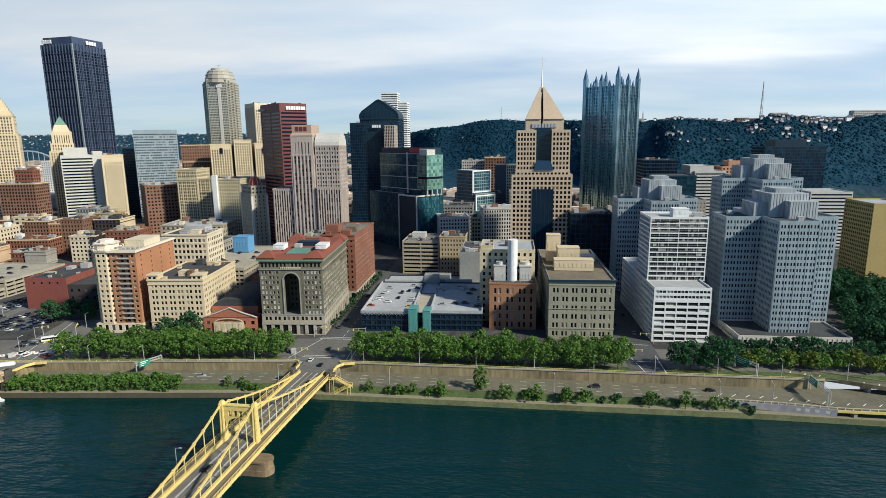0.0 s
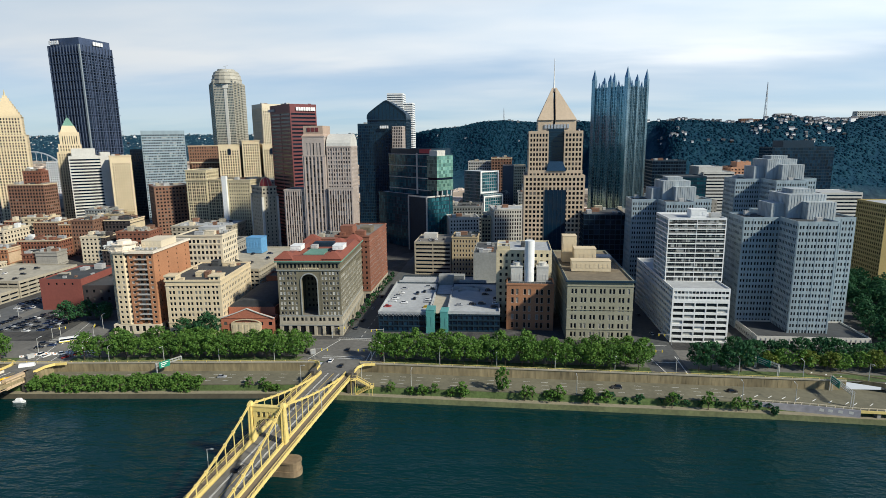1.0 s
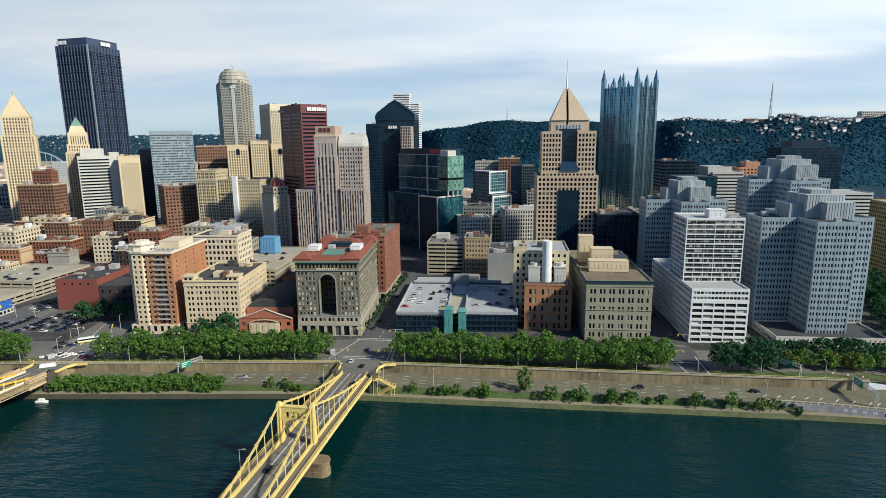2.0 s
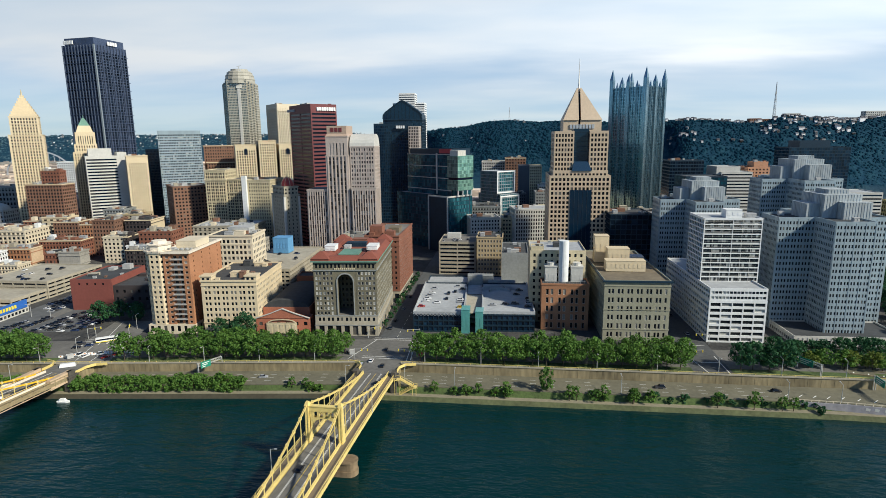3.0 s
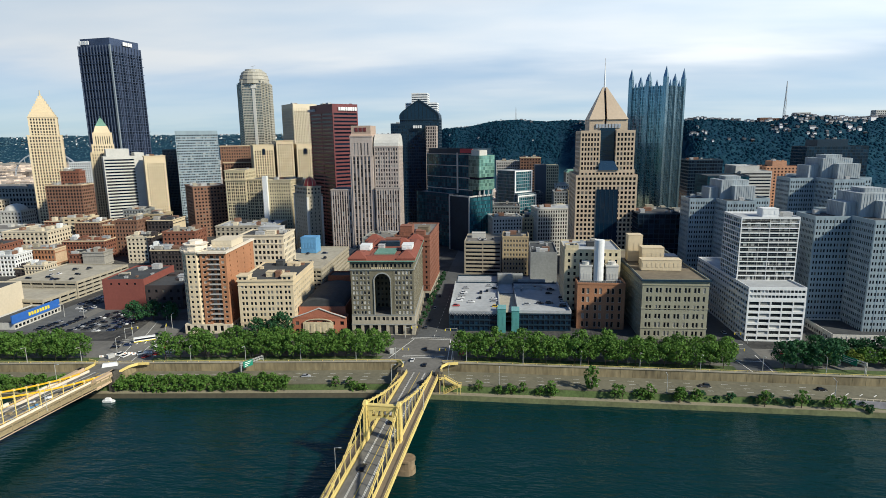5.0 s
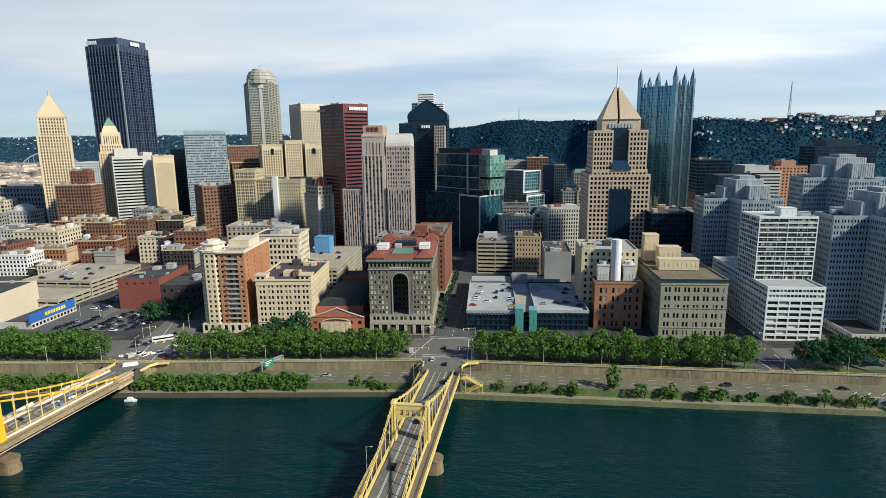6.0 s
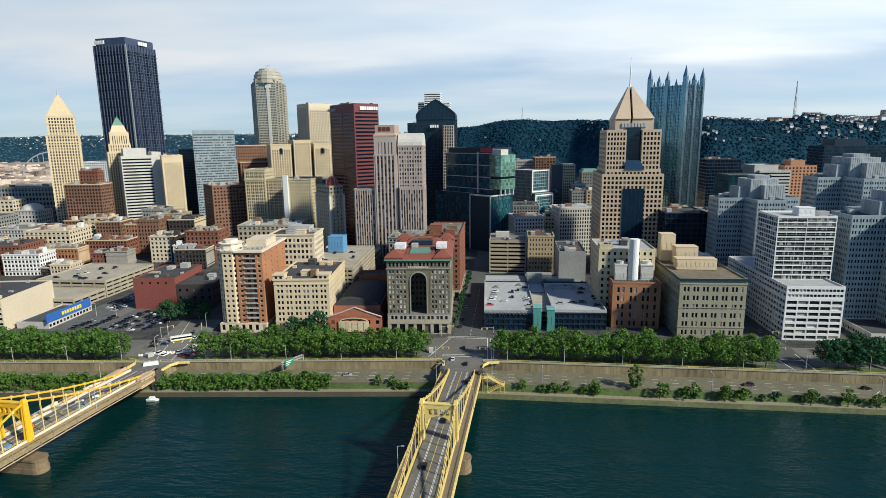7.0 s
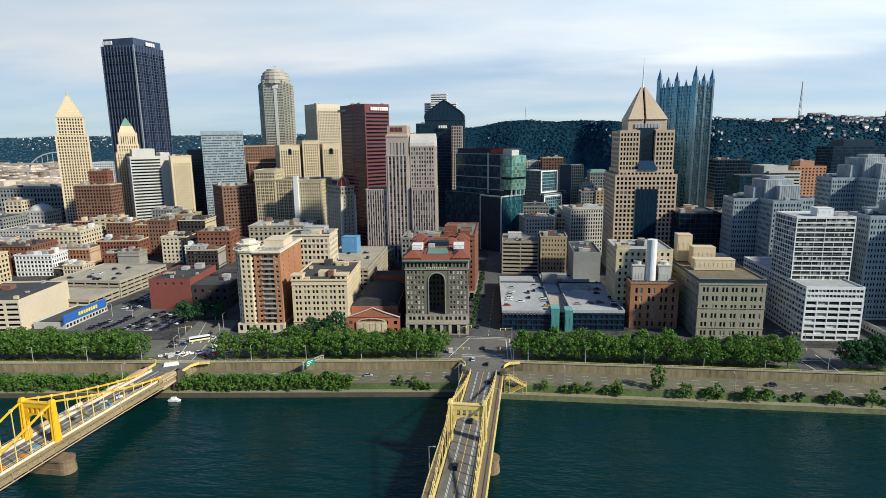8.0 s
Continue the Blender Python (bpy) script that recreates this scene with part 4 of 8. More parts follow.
building("office_tower", "cream stone office block with heavy cornices", -314, 580, [blk(0, 25, 0, 40, 0, h(85), 2.6, 3.6, wf=0.5, hf=0.58, mx=1, mt=3, bands=(h(70), h(78), h(28)))], "limestone", "pane", "roof_grey", cornice=0.7, yaw=2, units=2)
building("flue", "tall white enclosed flue", -319, 577, [blk(0, 5, 0, 4, 0, h(89), 0, 0)], "white_paint", "pane", "roof_pale")
building("office_tower", "grey office slab with square windows", -308, 632, [blk(0, 24, 0, 30, 0, h(81), 3, 3.7, wf=0.5, hf=0.5)], "grey_granite", "pane", "roof_grey")
building("office_tower", "narrow stone tower under a red dome", -251.3, 525, [blk(0, 16, 0, 30, 0, h(74), 4.0, 3.7, wf=0.25, hf=0.5, mx=2), blk(0.8, 15.2, 0.8, 29, h(70), h(82), 3.5, 4, wf=0.5, hf=0.5)], "tan_concrete", "pane", "roof_grey", yaw=45, cornice=0.6)
building("office_tower", "maroon banded steel office tower", -236.3, 571, [blk(0, 29.2, 0, 52, 0, h(162), 29, 3.85, wf=0.96, hf=0.48, dep=0.5, mx=0.6, mt=8)], "maroon", "pane_dark", "roof_dark", yaw=45, units=4)
building("office_tower", "pink granite tower with a darker barrel-roofed wing", -221.5, 505, [blk(0, 20, 2, 30, 0, h(81), 2.4, 3.8, wf=0.55, hf=0.96, low=0.02, mx=1.0, fin=0.35, mt=2), blk(20, 41, 0, 28, 0, h(112), 3.3, 3.8, wf=0.5, hf=0.92, low=0.04, dep=0.6, mx=2.0, mt=1, fin=0.5), blk(20.4, 40.6, 0.4, 27.6, h(110), h(129), 3.2, 16, wf=0.4, hf=0.7, low=0.1, mx=2.4, mt=3), blk(42, 64.5, 2, 28, 0, h(120), 2.3, 3.8, wf=0.58, hf=0.6, low=0.2, dep=0.4, mx=0.6, fin=0.3, every=2), blk(43, 66, -2, 14, 0, h(83), 2.4, 3.8, wf=0.55, hf=0.96, low=0.02, mx=1.0, fin=0.35, mt=3)],
         "pink_granite", "pane_check", "roof_grey", yaw=2, cornice=0.25)
building("office_tower", "dark glass slab tower", -212, 740, [blk(0, 50, 0, 45, 0, h(146), 2.4, 3.9, wf=0.8, hf=0.75, dep=0.25, mt=3)], "dark_steel", "pane_blue", "roof_dark", yaw=3, units=4)
building("office_tower", "narrow brown granite tower with punched windows", -164, 728, [blk(0, 13, 0, 45, 0, h(142), 2.2, 3.8, wf=0.6, hf=0.8)], "pink_granite", "pane", "roof_grey", yaw=3)
building("office_tower", "dark blue glass tower with arched roof", -203, 757, [blk(0, 52, 0, 45, 0, h(152), 2.6, 4, wf=0.85, hf=0.8, dep=0.2)], "dark_steel", "pane_blue", "roof_dark", yaw=2)
building("office_tower", "pale banded far tower", -229, 1004, [blk(-12, 44, 6, 40, 0, h(188), 28, 3.8, wf=0.97, hf=0.42, dep=0.3), blk(0, 28, 0, 34, 0, h(204), 28, 3.8, wf=0.97, hf=0.42, dep=0.3)], "white_paint", "pane_blue", "roof_grey", yaw=2)
TEAL = "dark teal glass tower with a pale green corner bay"
building("glass_tower", TEAL, -87.3, 577.0, [blk(4, 34, 14, 88, 0, h(110), 1.6, 3.9, wf=0.94, hf=0.9, low=0.05, dep=0.12, mx=0.3, mt=0.8, side_bay=3.0),
         blk(5.5, 33, 16, 86, h(109), h(115.5), 0, 0), blk(-11, 21, 4, 34, 0, h(67), 2.0, 3.9, wf=0.93, hf=0.86, low=0.07, dep=0.12, mx=1.4, mt=1.0, only="f"), blk(-6, 30, 34, 96, 0, h(68), 3, 3.9, wf=0.94, hf=0.9, dep=0.15, mx=0.3)],
         "dark_steel", "pane_curtain", "roof_pale", yaw=48)


def teal_tower():
    """The bay on columns, the pale rails across the long face and the edges of the lower block."""
    root = thing("tower_bay", "pale green corner bay", "bay", pose(-87.3, 577.0, STREET, 0, 0, 48))
    W, G = Shape(), Shape()
    for z0, z1 in ((h(73.5), h(84)), (h(86.5), h(108.5))):
        for o, u, w, n in (((0, 0), (1, 0), 22, 8), ((22, 0), (0, 1), 16, 6), ((22, 16), (-1, 0), 22, 8), ((0, 16), (0, -1), 16, 6)):
            W.facade(G, o, u, w, z0, z1, n, round((z1 - z0) / 3.6), wf=0.97, hf=0.88, low=0.06, dep=0.1, mt=0.3)
        W.poly((0, 16, z0), (22, 16, z0), (22, 0, z0), (0, 0, z0))
        W.poly((0, 0, z1), (22, 0, z1), (22, 16, z1), (0, 16, z1))
    part("bay_frame", W, M["copper_green"], root)
    part("bay_glazing", G, M["pane_bay"], root, "pale green glass", kind="stuff")
    s = Shape(); s.box(0.8, 21.2, 0.8, 15.2, h(84), h(86.5), "tb")
    part("dark_storey", s, M["pane_dark"], root)
    for x in (1.5, 8, 14.5, 20.5):
        s = Shape(); s.box(x - 0.6, x + 0.6, 0.8, 2.0, h(67), h(73.5))
        part("column", s, M["alu"], root)
    for z in (h(72), h(84.5), h(97), h(109.2)):
        s = Shape(); s.box(3.5, 4.05, 14, 88, z, z + 0.7)
        part("rail", s, M["off_white"], root)
    s = Shape(); s.box(3.3, 4.05, 36, 38, h(68), h(111))
    part("pale_post", s, M["off_white"], root)
    for x0, x1, y0, y1, z0, z1 in ((-11.5, -10.4, 3.5, 4.6, 0, h(67.6)), (-11.5, 21, 3.4, 4.3, h(66.6), h(68)), (-11.6, -10.7, 4.6, 34, h(66.6), h(68)), (-11.6, -10.7, 33, 34.4, 0, h(66.6))):
        s = Shape(); s.box(x0, x1, y0, y1, z0, z1)
        part("edge_trim", s, M["off_white"], root)
    s = Shape(); s.box(4.6, 5.4, 15.6, 34, h(110.8), h(115))
    part("name_board", s, M["sign_red"], root, "dull red sign board")
    roof_unit(root, 2, 13, 2, 14, h(108.5), h(114), M["off_white"], name="plant_screen")
    adopt(root, TEAL)


teal_tower()
building("office_block", "office block with white frame grid and blue glass", -51, 720, [blk(0, 31, 0, 31, h(46), h(85), 3.9, 4.2, wf=0.88, hf=0.8, dep=0.3, mx=0.4, side_bay=2.2), blk(1, 34, -5, 36, 0, h(56), 3.9, 4.2, wf=0.88, hf=0.8, dep=0.3, mx=0.4, side_bay=2.2)], "grey_granite", "pane_curtain", "roof_pale", yaw=45)


def white_frames():
    root = thing("frames", "white frames", "frame", pose(-51, 720, STREET, 0, 0, 45))
    for x0, x1, y, z0, z1 in ((0, 31, 0, h(57), h(85)), (1, 34, -5, h(14), h(54))):
        for a, b, c, d in ((x0 - 0.3, x0 + 1.5, z0, z1), (x1 - 1.5, x1 + 0.3, z0, z1), (x0 + 1.5, x1 - 1.5, z1 - 1.6, z1), (x0 + 1.5, x1 - 1.5, z0, z0 + 1.6)):
            s = Shape(); s.box(a, b, y - 0.9, y + 0.1, c, d)
            part("white_frame", s, M["white_paint"], root)
    adopt(root, "office block with white frame grid and blue glass")


white_frames()
building("office_tower", "narrow dark slab with a blank slate side", -24, 762, [blk(0, 14.5, 0, 30, 0, h(90.3), 0, 0)], "slate_clad", "pane", "roof_grey")
building("office_tower", "narrow cream tower beside the dark slab", -9.4, 762.5, [blk(0, 16, 0, 29, 0, h(90), 2.6, 3.7, wf=0.55, hf=0.55, mx=0.6)], "limestone", "pane", "roof_grey")
building("office_block", "pale stone block with rounded corners", -29, 560, [blk(0, 38, 0, 32, 0, h(57), 2.4, 3.7, wf=0.56, hf=0.68, mx=0.6, mt=2, bands=(h(52), h(24)))], "off_white", "pane", "roof_pale", yaw=10, cornice=0.5, units=3)
building("office_block", "ornate white stone corner block", -73, 560, [blk(0, 30, 0, 30, 0, h(48), 3, 3.8, wf=0.5, hf=0.55, mx=0.6, mt=2)], "off_white", "pane", "roof_grey", yaw=12, cornice=0.6, units=3)
building("office_tower", "tan granite tower with stepped shoulders and square windows", -1.8, 478, [
    blk(0, 49.5, 0, 56, 0, h(95), 3.1, 3.8, wf=0.62, hf=0.62, low=0.19, dep=0.5, mx=0.8, mt=1.4), blk(3.2, 47.6, 4, 53, h(90), h(99), 3.1, 3.8, wf=0.6, hf=0.6, mx=0.8, mt=2),
    blk(3.8, 20, 9, 48, h(90), h(131), 2.7, 3.8, wf=0.62, hf=0.62, low=0.19, dep=0.5, mx=0.6, mt=1.5), blk(32.6, 47.8, 9, 48, h(90), h(131), 2.7, 3.8, wf=0.62, hf=0.62, low=0.19, dep=0.5, mx=0.6, mt=1.5)],
    "tan_granite", "pane", "roof_grey", yaw=0)
building("low_block", "dark steel-framed block with open top floors", 45, 455, [blk(0, 33, 0, 40, 0, h(66), 4, 4, wf=0.9, hf=0.85, dep=0.4)], "dark_steel", "pane_dark", "roof_dark", units=4, yaw=1)
building("glass_tower", "dark green glass office block", 142, 600, [blk(0, 40, 0, 40, 0, h(86), 3, 3.9, wf=0.94, hf=0.7, dep=0.2)], "dark_steel", "pane_teal", "roof_dark")
building("office_block", "dark office block with brown side", 153, 703, [blk(0, 38, 0, 40, 0, h(98), 3, 3.9, wf=0.9, hf=0.7, dep=0.2)], "dark_steel", "pane_dark", "roof_dark", units=3)
building("office_block", "white banded office block with round top", 207, 690, [blk(0, 34, 0, 40, 0, h(85), 34, 3.8, wf=0.96, hf=0.42, dep=0.4), blk(-4, 22, 5, 40, h(80), h(91), 0, 0)], "off_white", "pane_dark", "roof_pale")
building("office_block", "grey concrete block behind the flats", 150, 560, [blk(0, 30, 0, 25, 0, h(66), 3, 3.7, wf=0.3, hf=0.3, only="f")], "concrete", "pane", "roof_grey")
building("office_tower", "dark navy glass slab tower", 311, 765, [blk(0, 72, 0, 40, 0, h(111), 3, 3.9, wf=0.92, hf=0.85, dep=0.1), blk(14, 50, 5, 35, h(105), h(119), 0, 0)], "dark_steel", "pane_blue", "roof_dark")
building("office_block", "salmon and brick block beyond the slab", 247, 720, [blk(0, 36, 0, 30, 0, h(89), 4, 3.8, wf=0.5, hf=0.5), blk(8, 24, 4, 24, h(86), h(95), 0, 0)], "salmon", "pane", "roof_grey", units=3)
building("office_block", "white banded hotel block", 300, 620, [blk(0, 40, 0, 40, 0, h(68), 40, 3.6, wf=0.96, hf=0.45, dep=0.3)], "off_white", "pane_dark", "roof_pale")

building("department_store", "brown brick department store with ribbed side", -412, 600, [blk(0, 37, 0, 48, 0, h(76), 3.6, 3.8, wf=0.55, hf=0.5, dep=0.3, mx=1, bands=(h(70), 8))], "brown_brick", "pane", "roof_grey", yaw=40, units=5, seed=77, cornice=0.4)
# the old commercial blocks inland
OLD = (
    ("cream block with large windows", -418, 488, 20, 22, 38, "pale_cream", 4.4, 4.0, 5),
    ("dark narrow brick block", -398, 489.5, 4.4, 20, 38, "dark_brick", 2.2, 3.8, 1),
    ("white narrow shop house", -393.5, 486, 8.5, 14, 30, "white_paint", 2.6, 3.6, 2),
    ("tall red brick commercial block", -381.5, 489, 31, 26, 43, "red_brick", 3.2, 4, 7),
    ("dark brick corner shop block", -380, 466, 28, 20, 30, "dark_brick", 3.2, 4, 4),
    ("long red brick block with stone trim", -485, 488, 40, 20, 33.5, "red_brick", 3.0, 3.8, 6),
    ("small brick house with plain side", -467, 472, 14, 15, 24, "red_brick", 3.2, 3.8, 2),
    ("grey rendered party-wall block", -452.8, 472, 20, 15, 26, "concrete", 0, 0, 3),
    ("narrow ochre brick block", -459, 512, 12, 24, 46, "orange_brick", 2.8, 3.8, 2),
    ("tall brown brick loft block", -446.8, 513, 22, 26, 50, "brown_brick", 2.9, 3.9, 5),
    ("brown brick block behind the lofts", -424, 530, 26, 30, 48, "dark_brick", 3.1, 3.9, 5),
    ("red brick block with cornice", -566, 560, 24, 22, 42, "red_brick", 3.0, 3.8, 3),
    ("cream plain-sided block", -541.8, 558, 28, 20, 46, "cream", 7, 3.8, 4),
    ("dark red brick corner block", -513, 540, 26, 24, 44, "brown_brick", 3.0, 3.8, 5),
    ("white stone fronted block", -474, 575, 15.6, 20, 44, "off_white", 3.0, 3.8, 3),
    ("yellow brick block with roof tanks", -458, 575, 22, 22, 48, "buff", 4.0, 4.2, 5),
    ("ochre brick loft block", -521, 466, 41, 22, 29, "orange_brick", 3.4, 4, 6),
    ("white painted loft block", -525, 436, 33, 22, 29.5, "white_paint", 3.2, 3.8, 8),
    ("red brick shop block", -560, 436, 34.6, 24, 27, "red_brick", 3.2, 3.8, 4),
    ("dark narrow shop house", -475, 421, 8.8, 18, 22, "dark_brick", 3.0, 3.8, 2),
    ("pale narrow shop house", -466, 421, 17, 16, 24.5, "pale_cream", 2.8, 3.6, 2),
    ("tan flat block with skylights", -637, 556, 32, 30, 30, "tan_concrete", 3.6, 4, 4),
    ("cream low block with penthouse", -604, 556, 20, 24, 34, "cream", 3.4, 4, 4),
    ("cream classical block", -741, 655, 22, 25, 54, "pale_cream", 4, 5, 2),
    ("white stone hall under a low dome", -714, 652, 31, 28, 41, "off_white", 4.5, 5, 1),
    ("grey stone side street block", -500, 600, 24, 26, 50, "grey_stone", 3.2, 3.8, 4),
    ("brown brick office block with cream base", -590, 595, 42, 24, 79, "brown_brick", 3.2, 3.7, 3),
    ("red brick penthouse block", -578, 606, 22, 12, 94, "red_brick", 3.2, 3.7, 3),
    ("grey classical stone bank building", -790, 690, 100, 60, 68, "grey_stone", 5, 6, 2),
    ("low grey stone block", -720, 560, 60, 40, 44, "grey_stone", 4, 4, 2),
    ("tan flat-roofed block", -345, 520, 60, 40, 44, "tan_concrete", 4, 4.4, 5),
    ("pale low block", -560, 500, 45, 40, 40, "pale_cream", 3.6, 4, 5),
    ("grey low block", -620, 520, 50, 40, 38, "off_white", 3.6, 4, 4),
    ("brick low block", -560, 440, 45, 35, 36, "red_brick", 3.4, 4, 4),
    ("brick low block", -640, 460, 60, 40, 34, "brown_brick", 3.4, 4, 4),
    ("cream low block", -560, 380, 48, 36, 36, "cream", 3.4, 4, 4),
    ("tan low block", -640, 400, 60, 40, 30, "tan_concrete", 3.4, 4, 4),
    ("grey roofed hall", -300, 470, 34, 50, 34, "concrete", 4.4, 4.4, 4),
    ("brick block by the garage", -300, 425, 40, 30, 33, "brown_brick", 3.4, 4, 4),
    ("tan office block", -240, 458, 45, 40, 27, "tan_concrete", 3.4, 4, 4),
    ("pale office block", -180, 460, 38, 36, 44, "grey_stone", 3.4, 4, 4),
    ("grey office block in the side streets", -90, 640, 45, 40, 50, "grey_stone", 3.2, 3.8, 4),
    ("cream office block in the side streets", -30, 640, 40, 40, 46, "limestone", 3.2, 3.8, 4),
    ("brick office block by the square", -42, 860, 30, 30, 97, "brown_brick", 3.4, 4, 2),
    ("low pale arena block", -78, 880, 35, 40, 91, "off_white", 4, 4, 2),
    ("slate glass office block", -30, 742, 16, 20, 55, "slate_clad", 2.4, 3.8, 2),
    ("green copper roofed stone block", 20, 800, 24, 26, 78, "grey_stone", 3.2, 4.2, 1),
    ("grey gridded office block", -4, 690, 16.5, 24, 62, "grey_stone", 2.6, 3.6, 4),
    ("yellow brick office block with plain side", 13, 689, 14, 24, 63, "buff", 4.6, 3.8, 3),
    ("white office block with roof plant", 2, 742, 16, 20, 66, "off_white", 2.8, 3.6, 4),
    ("ornate limestone corner block", -42, 577, 12.5, 26, 46, "limestone", 2.6, 3.8, 3),
    ("brown brick block behind the square", 30, 900, 40, 30, 62, "brown_brick", 3.4, 4, 3),
    ("grey office block near the towers", 80, 560, 45, 36, 54, "grey_stone", 3.2, 3.8, 4),
)
for k, (label, x, y, w, d, top, wall, bay, floor, units) in enumerate(OLD):
    plain = "brick" in wall and k % 2 == 0 and top < 60
    root = building("commercial_block", label + " among the older city blocks", x, y, [blk(0, w, 0, d, 0, h(top), bay * (0.9 + 0.1 * (k % 4)), floor, wf=0.5 + 0.05 * (k % 3), hf=0.58, mx=0.4, mt=1.6, bands=(4.6, h(top) - 4.4), fin=0.2 if k % 3 else 0.0, only="flk" if plain else "frlk")], wall, "pane",
             ("roof_grey", "roof_dark", "roof_pale", "deck_tan")[k % 4], yaw=7 if x < -320 else 2, cornice=0.5, cornice_mat="cream" if "brick" in wall and k % 3 else "", units=units + 3, seed=20 + k, group="old commercial blocks")
    if plain:
        s = Shape(); s.box(w + 0.02, w + 0.08, 1.0, d - 0.3, 3.0, h(top) - 1.6)
        part("party_wall", s, M[("canvas", "cream", "concrete", "tan_concrete")[k // 2 % 4]], root, "rendered party wall")
    rng = random.Random(400 + k)
    hut = Shape()
    a, b = rng.uniform(1, max(1.5, w - 6)), rng.uniform(2, max(2.5, d - 8))
    hut.box(a, a + 4, b, b + 5, h(top) - 0.9, h(top) + rng.uniform(2, 4), "b")
    part("stair_hut", hut, M[rng.choice(("white_paint", "pale_cream", "tan_concrete", wall))], root)


# ---------------------------------------------------------------- towers and blocks with shapes of their own
def stone_hotel():
    """The arched hotel at the bridge head: two wings joined over a deep court, under a hipped tile roof."""
    H = 45.5
    root = building("hotel_building", "grey-green stone hotel with deep central arch and red tiled roof", -149.5, 313.8, [
        blk(0, 12.2, 0, 70, 12.6, H - 5, 2.25, 3.1, wf=0.6, hf=0.64, low=0.18, dep=0.22, mx=0.5, mt=0.4, pair=0.06, only="fl"),
        blk(25.4, 37.6, 0, 70, 12.6, H - 5, 2.25, 3.1, wf=0.6, hf=0.64, low=0.18, dep=0.22, mx=0.5, mt=0.4, pair=0.06, only="fr", side_bay=2.6),
        blk(12.2, 25.4, 16, 70, 12.6, H - 5, 2.6, 3.4, wf=0.5, hf=0.5, mx=0.5, mt=0.4, only="f"),
        blk(0.0, 37.6, 0.0, 70, H - 5, H, 2.2, 4.2, wf=0.55, hf=0.55, low=0.3, dep=0.22, mx=0.7, mt=0.6)],
        "fulton_stone", "pane", "roof_grey", yaw=4.5, near="fr", limit=298, parapet=0.0, blind="pane_bright")
    base = building("hotel_base", "pale stone base storeys of the arched hotel", -149.5, 313.8, [
        blk(-0.3, 37.9, -0.3, 70.3, 0, 8.2, 5.4, 7.6, wf=0.66, hf=0.8, low=0.04, dep=0.8, mx=1.2, mt=0.6), blk(-0.2, 37.8, -0.2, 70.2, 8.2, 12.6, 2.7, 4.0, wf=0.55, hf=0.55, dep=0.25, mx=1.2, mt=0.4, pair=0.08)],
        "tan_concrete", "pane", "roof_grey", yaw=4.5, near="", parapet=0.0)
    adopt(base, "grey-green stone hotel with deep central arch and red tiled roof")
    arch = Shape()
    n, cx, r, zs, zt = 16, 18.8, 5.0, 33.5, H - 5
    xs = [cx + r * math.cos(math.pi * (1 - k / n)) for k in range(n + 1)]
    zz = [zs + r * math.sin(math.pi * (1 - k / n)) for k in range(n + 1)]
    for k in range(n):
        arch.poly((xs[k], 0.1, zz[k]), (xs[k + 1], 0.1, zz[k + 1]), (xs[k + 1], 0.1, zt), (xs[k], 0.1, zt))
        arch.poly((xs[k], 0.1, zz[k]), (xs[k], 3.6, zz[k]), (xs[k + 1], 3.6, zz[k + 1]), (xs[k + 1], 0.1, zz[k + 1]))
        arch.poly((xs[k + 1], 3.6, zz[k + 1]), (xs[k], 3.6, zz[k]), (xs[k], 3.6, zt), (xs[k + 1], 3.6, zt))
    for a, b in ((12.2, cx - r), (cx + r, 25.4)):
        arch.box(a, b, 0.1, 3.6, 12.6, zt, "tb")
    part("arch", arch, M["fulton_stone"], root)
    trim = Shape()
    for k in range(n):
        a, b = Vector((xs[k], -0.05, zz[k])), Vector((xs[k + 1], -0.05, zz[k + 1]))
        trim.beam(a, b, 0.5, 0.7)
    trim.beam((cx - r, -0.05, 12.8), (cx - r, -0.05, zs), 0.5, 0.7)
    trim.beam((cx + r, -0.05, 12.8), (cx + r, -0.05, zs), 0.5, 0.7)
    part("arch_trim", trim, M["grey_stone"], root)
    for z0, e in ((6.4, 0.5), (12.3, 0.35), (H - 5.2, 0.5)):
        c = Shape()
        c.box(-e, 37.6 + e, -e, -0.004, z0, z0 + 0.5)
        c.box(37.604, 37.6 + e, -e, 70, z0, z0 + 0.5)
        part("string_course", c, M["grey_stone"], root)
    eave = Shape()
    eave.box(-1.3, 38.9, -1.3, 71.3, H + 0.02, H + 0.8)
    part("eave", eave, M["copper_green"], root, "green copper eaves")
    roof = Shape()
    for x0, x1, y0, y1 in ((-1.2, 38.8, -1.2, 9.0), (-1.2, 10.0, 9.0, 71.2), (27.6, 38.8, 9.0, 71.2), (10.0, 27.6, 58.0, 71.2)):
        i = 3.6
        roof.frustum(x0, x1, y0, y1, H + 0.8, x0 + i, x1 - i, y0 + i, y1 - i, H + 3.0)
    part("tiled_roof", roof, M["roof_tile"], root, "red clay tiled hipped roof")
    for x0, y0 in ((-1.4, -1.4), (27.5, -1.4), (-1.4, 59.9), (27.5, 59.9), (6.0, 44.0), (20.5, 44.0)):
        p = Shape()
        p.box(x0 + 0.3, x0 + 11.2, y0 + 0.3, y0 + 11.2, H + 0.85, H + 2.0, "b")
        p.frustum(x0, x0 + 11.5, y0, y0 + 11.5, H + 2.0, x0 + 4.6, x0 + 6.9, y0 + 4.6, y0 + 6.9, H + 5.6)
        part("roof_pavilion", p, M["roof_tile"], root, "hipped red tile pavilion")
    court = Shape(); court.box(10.0, 27.6, 9.0, 58.0, H + 0.8, H + 1.6, "b")
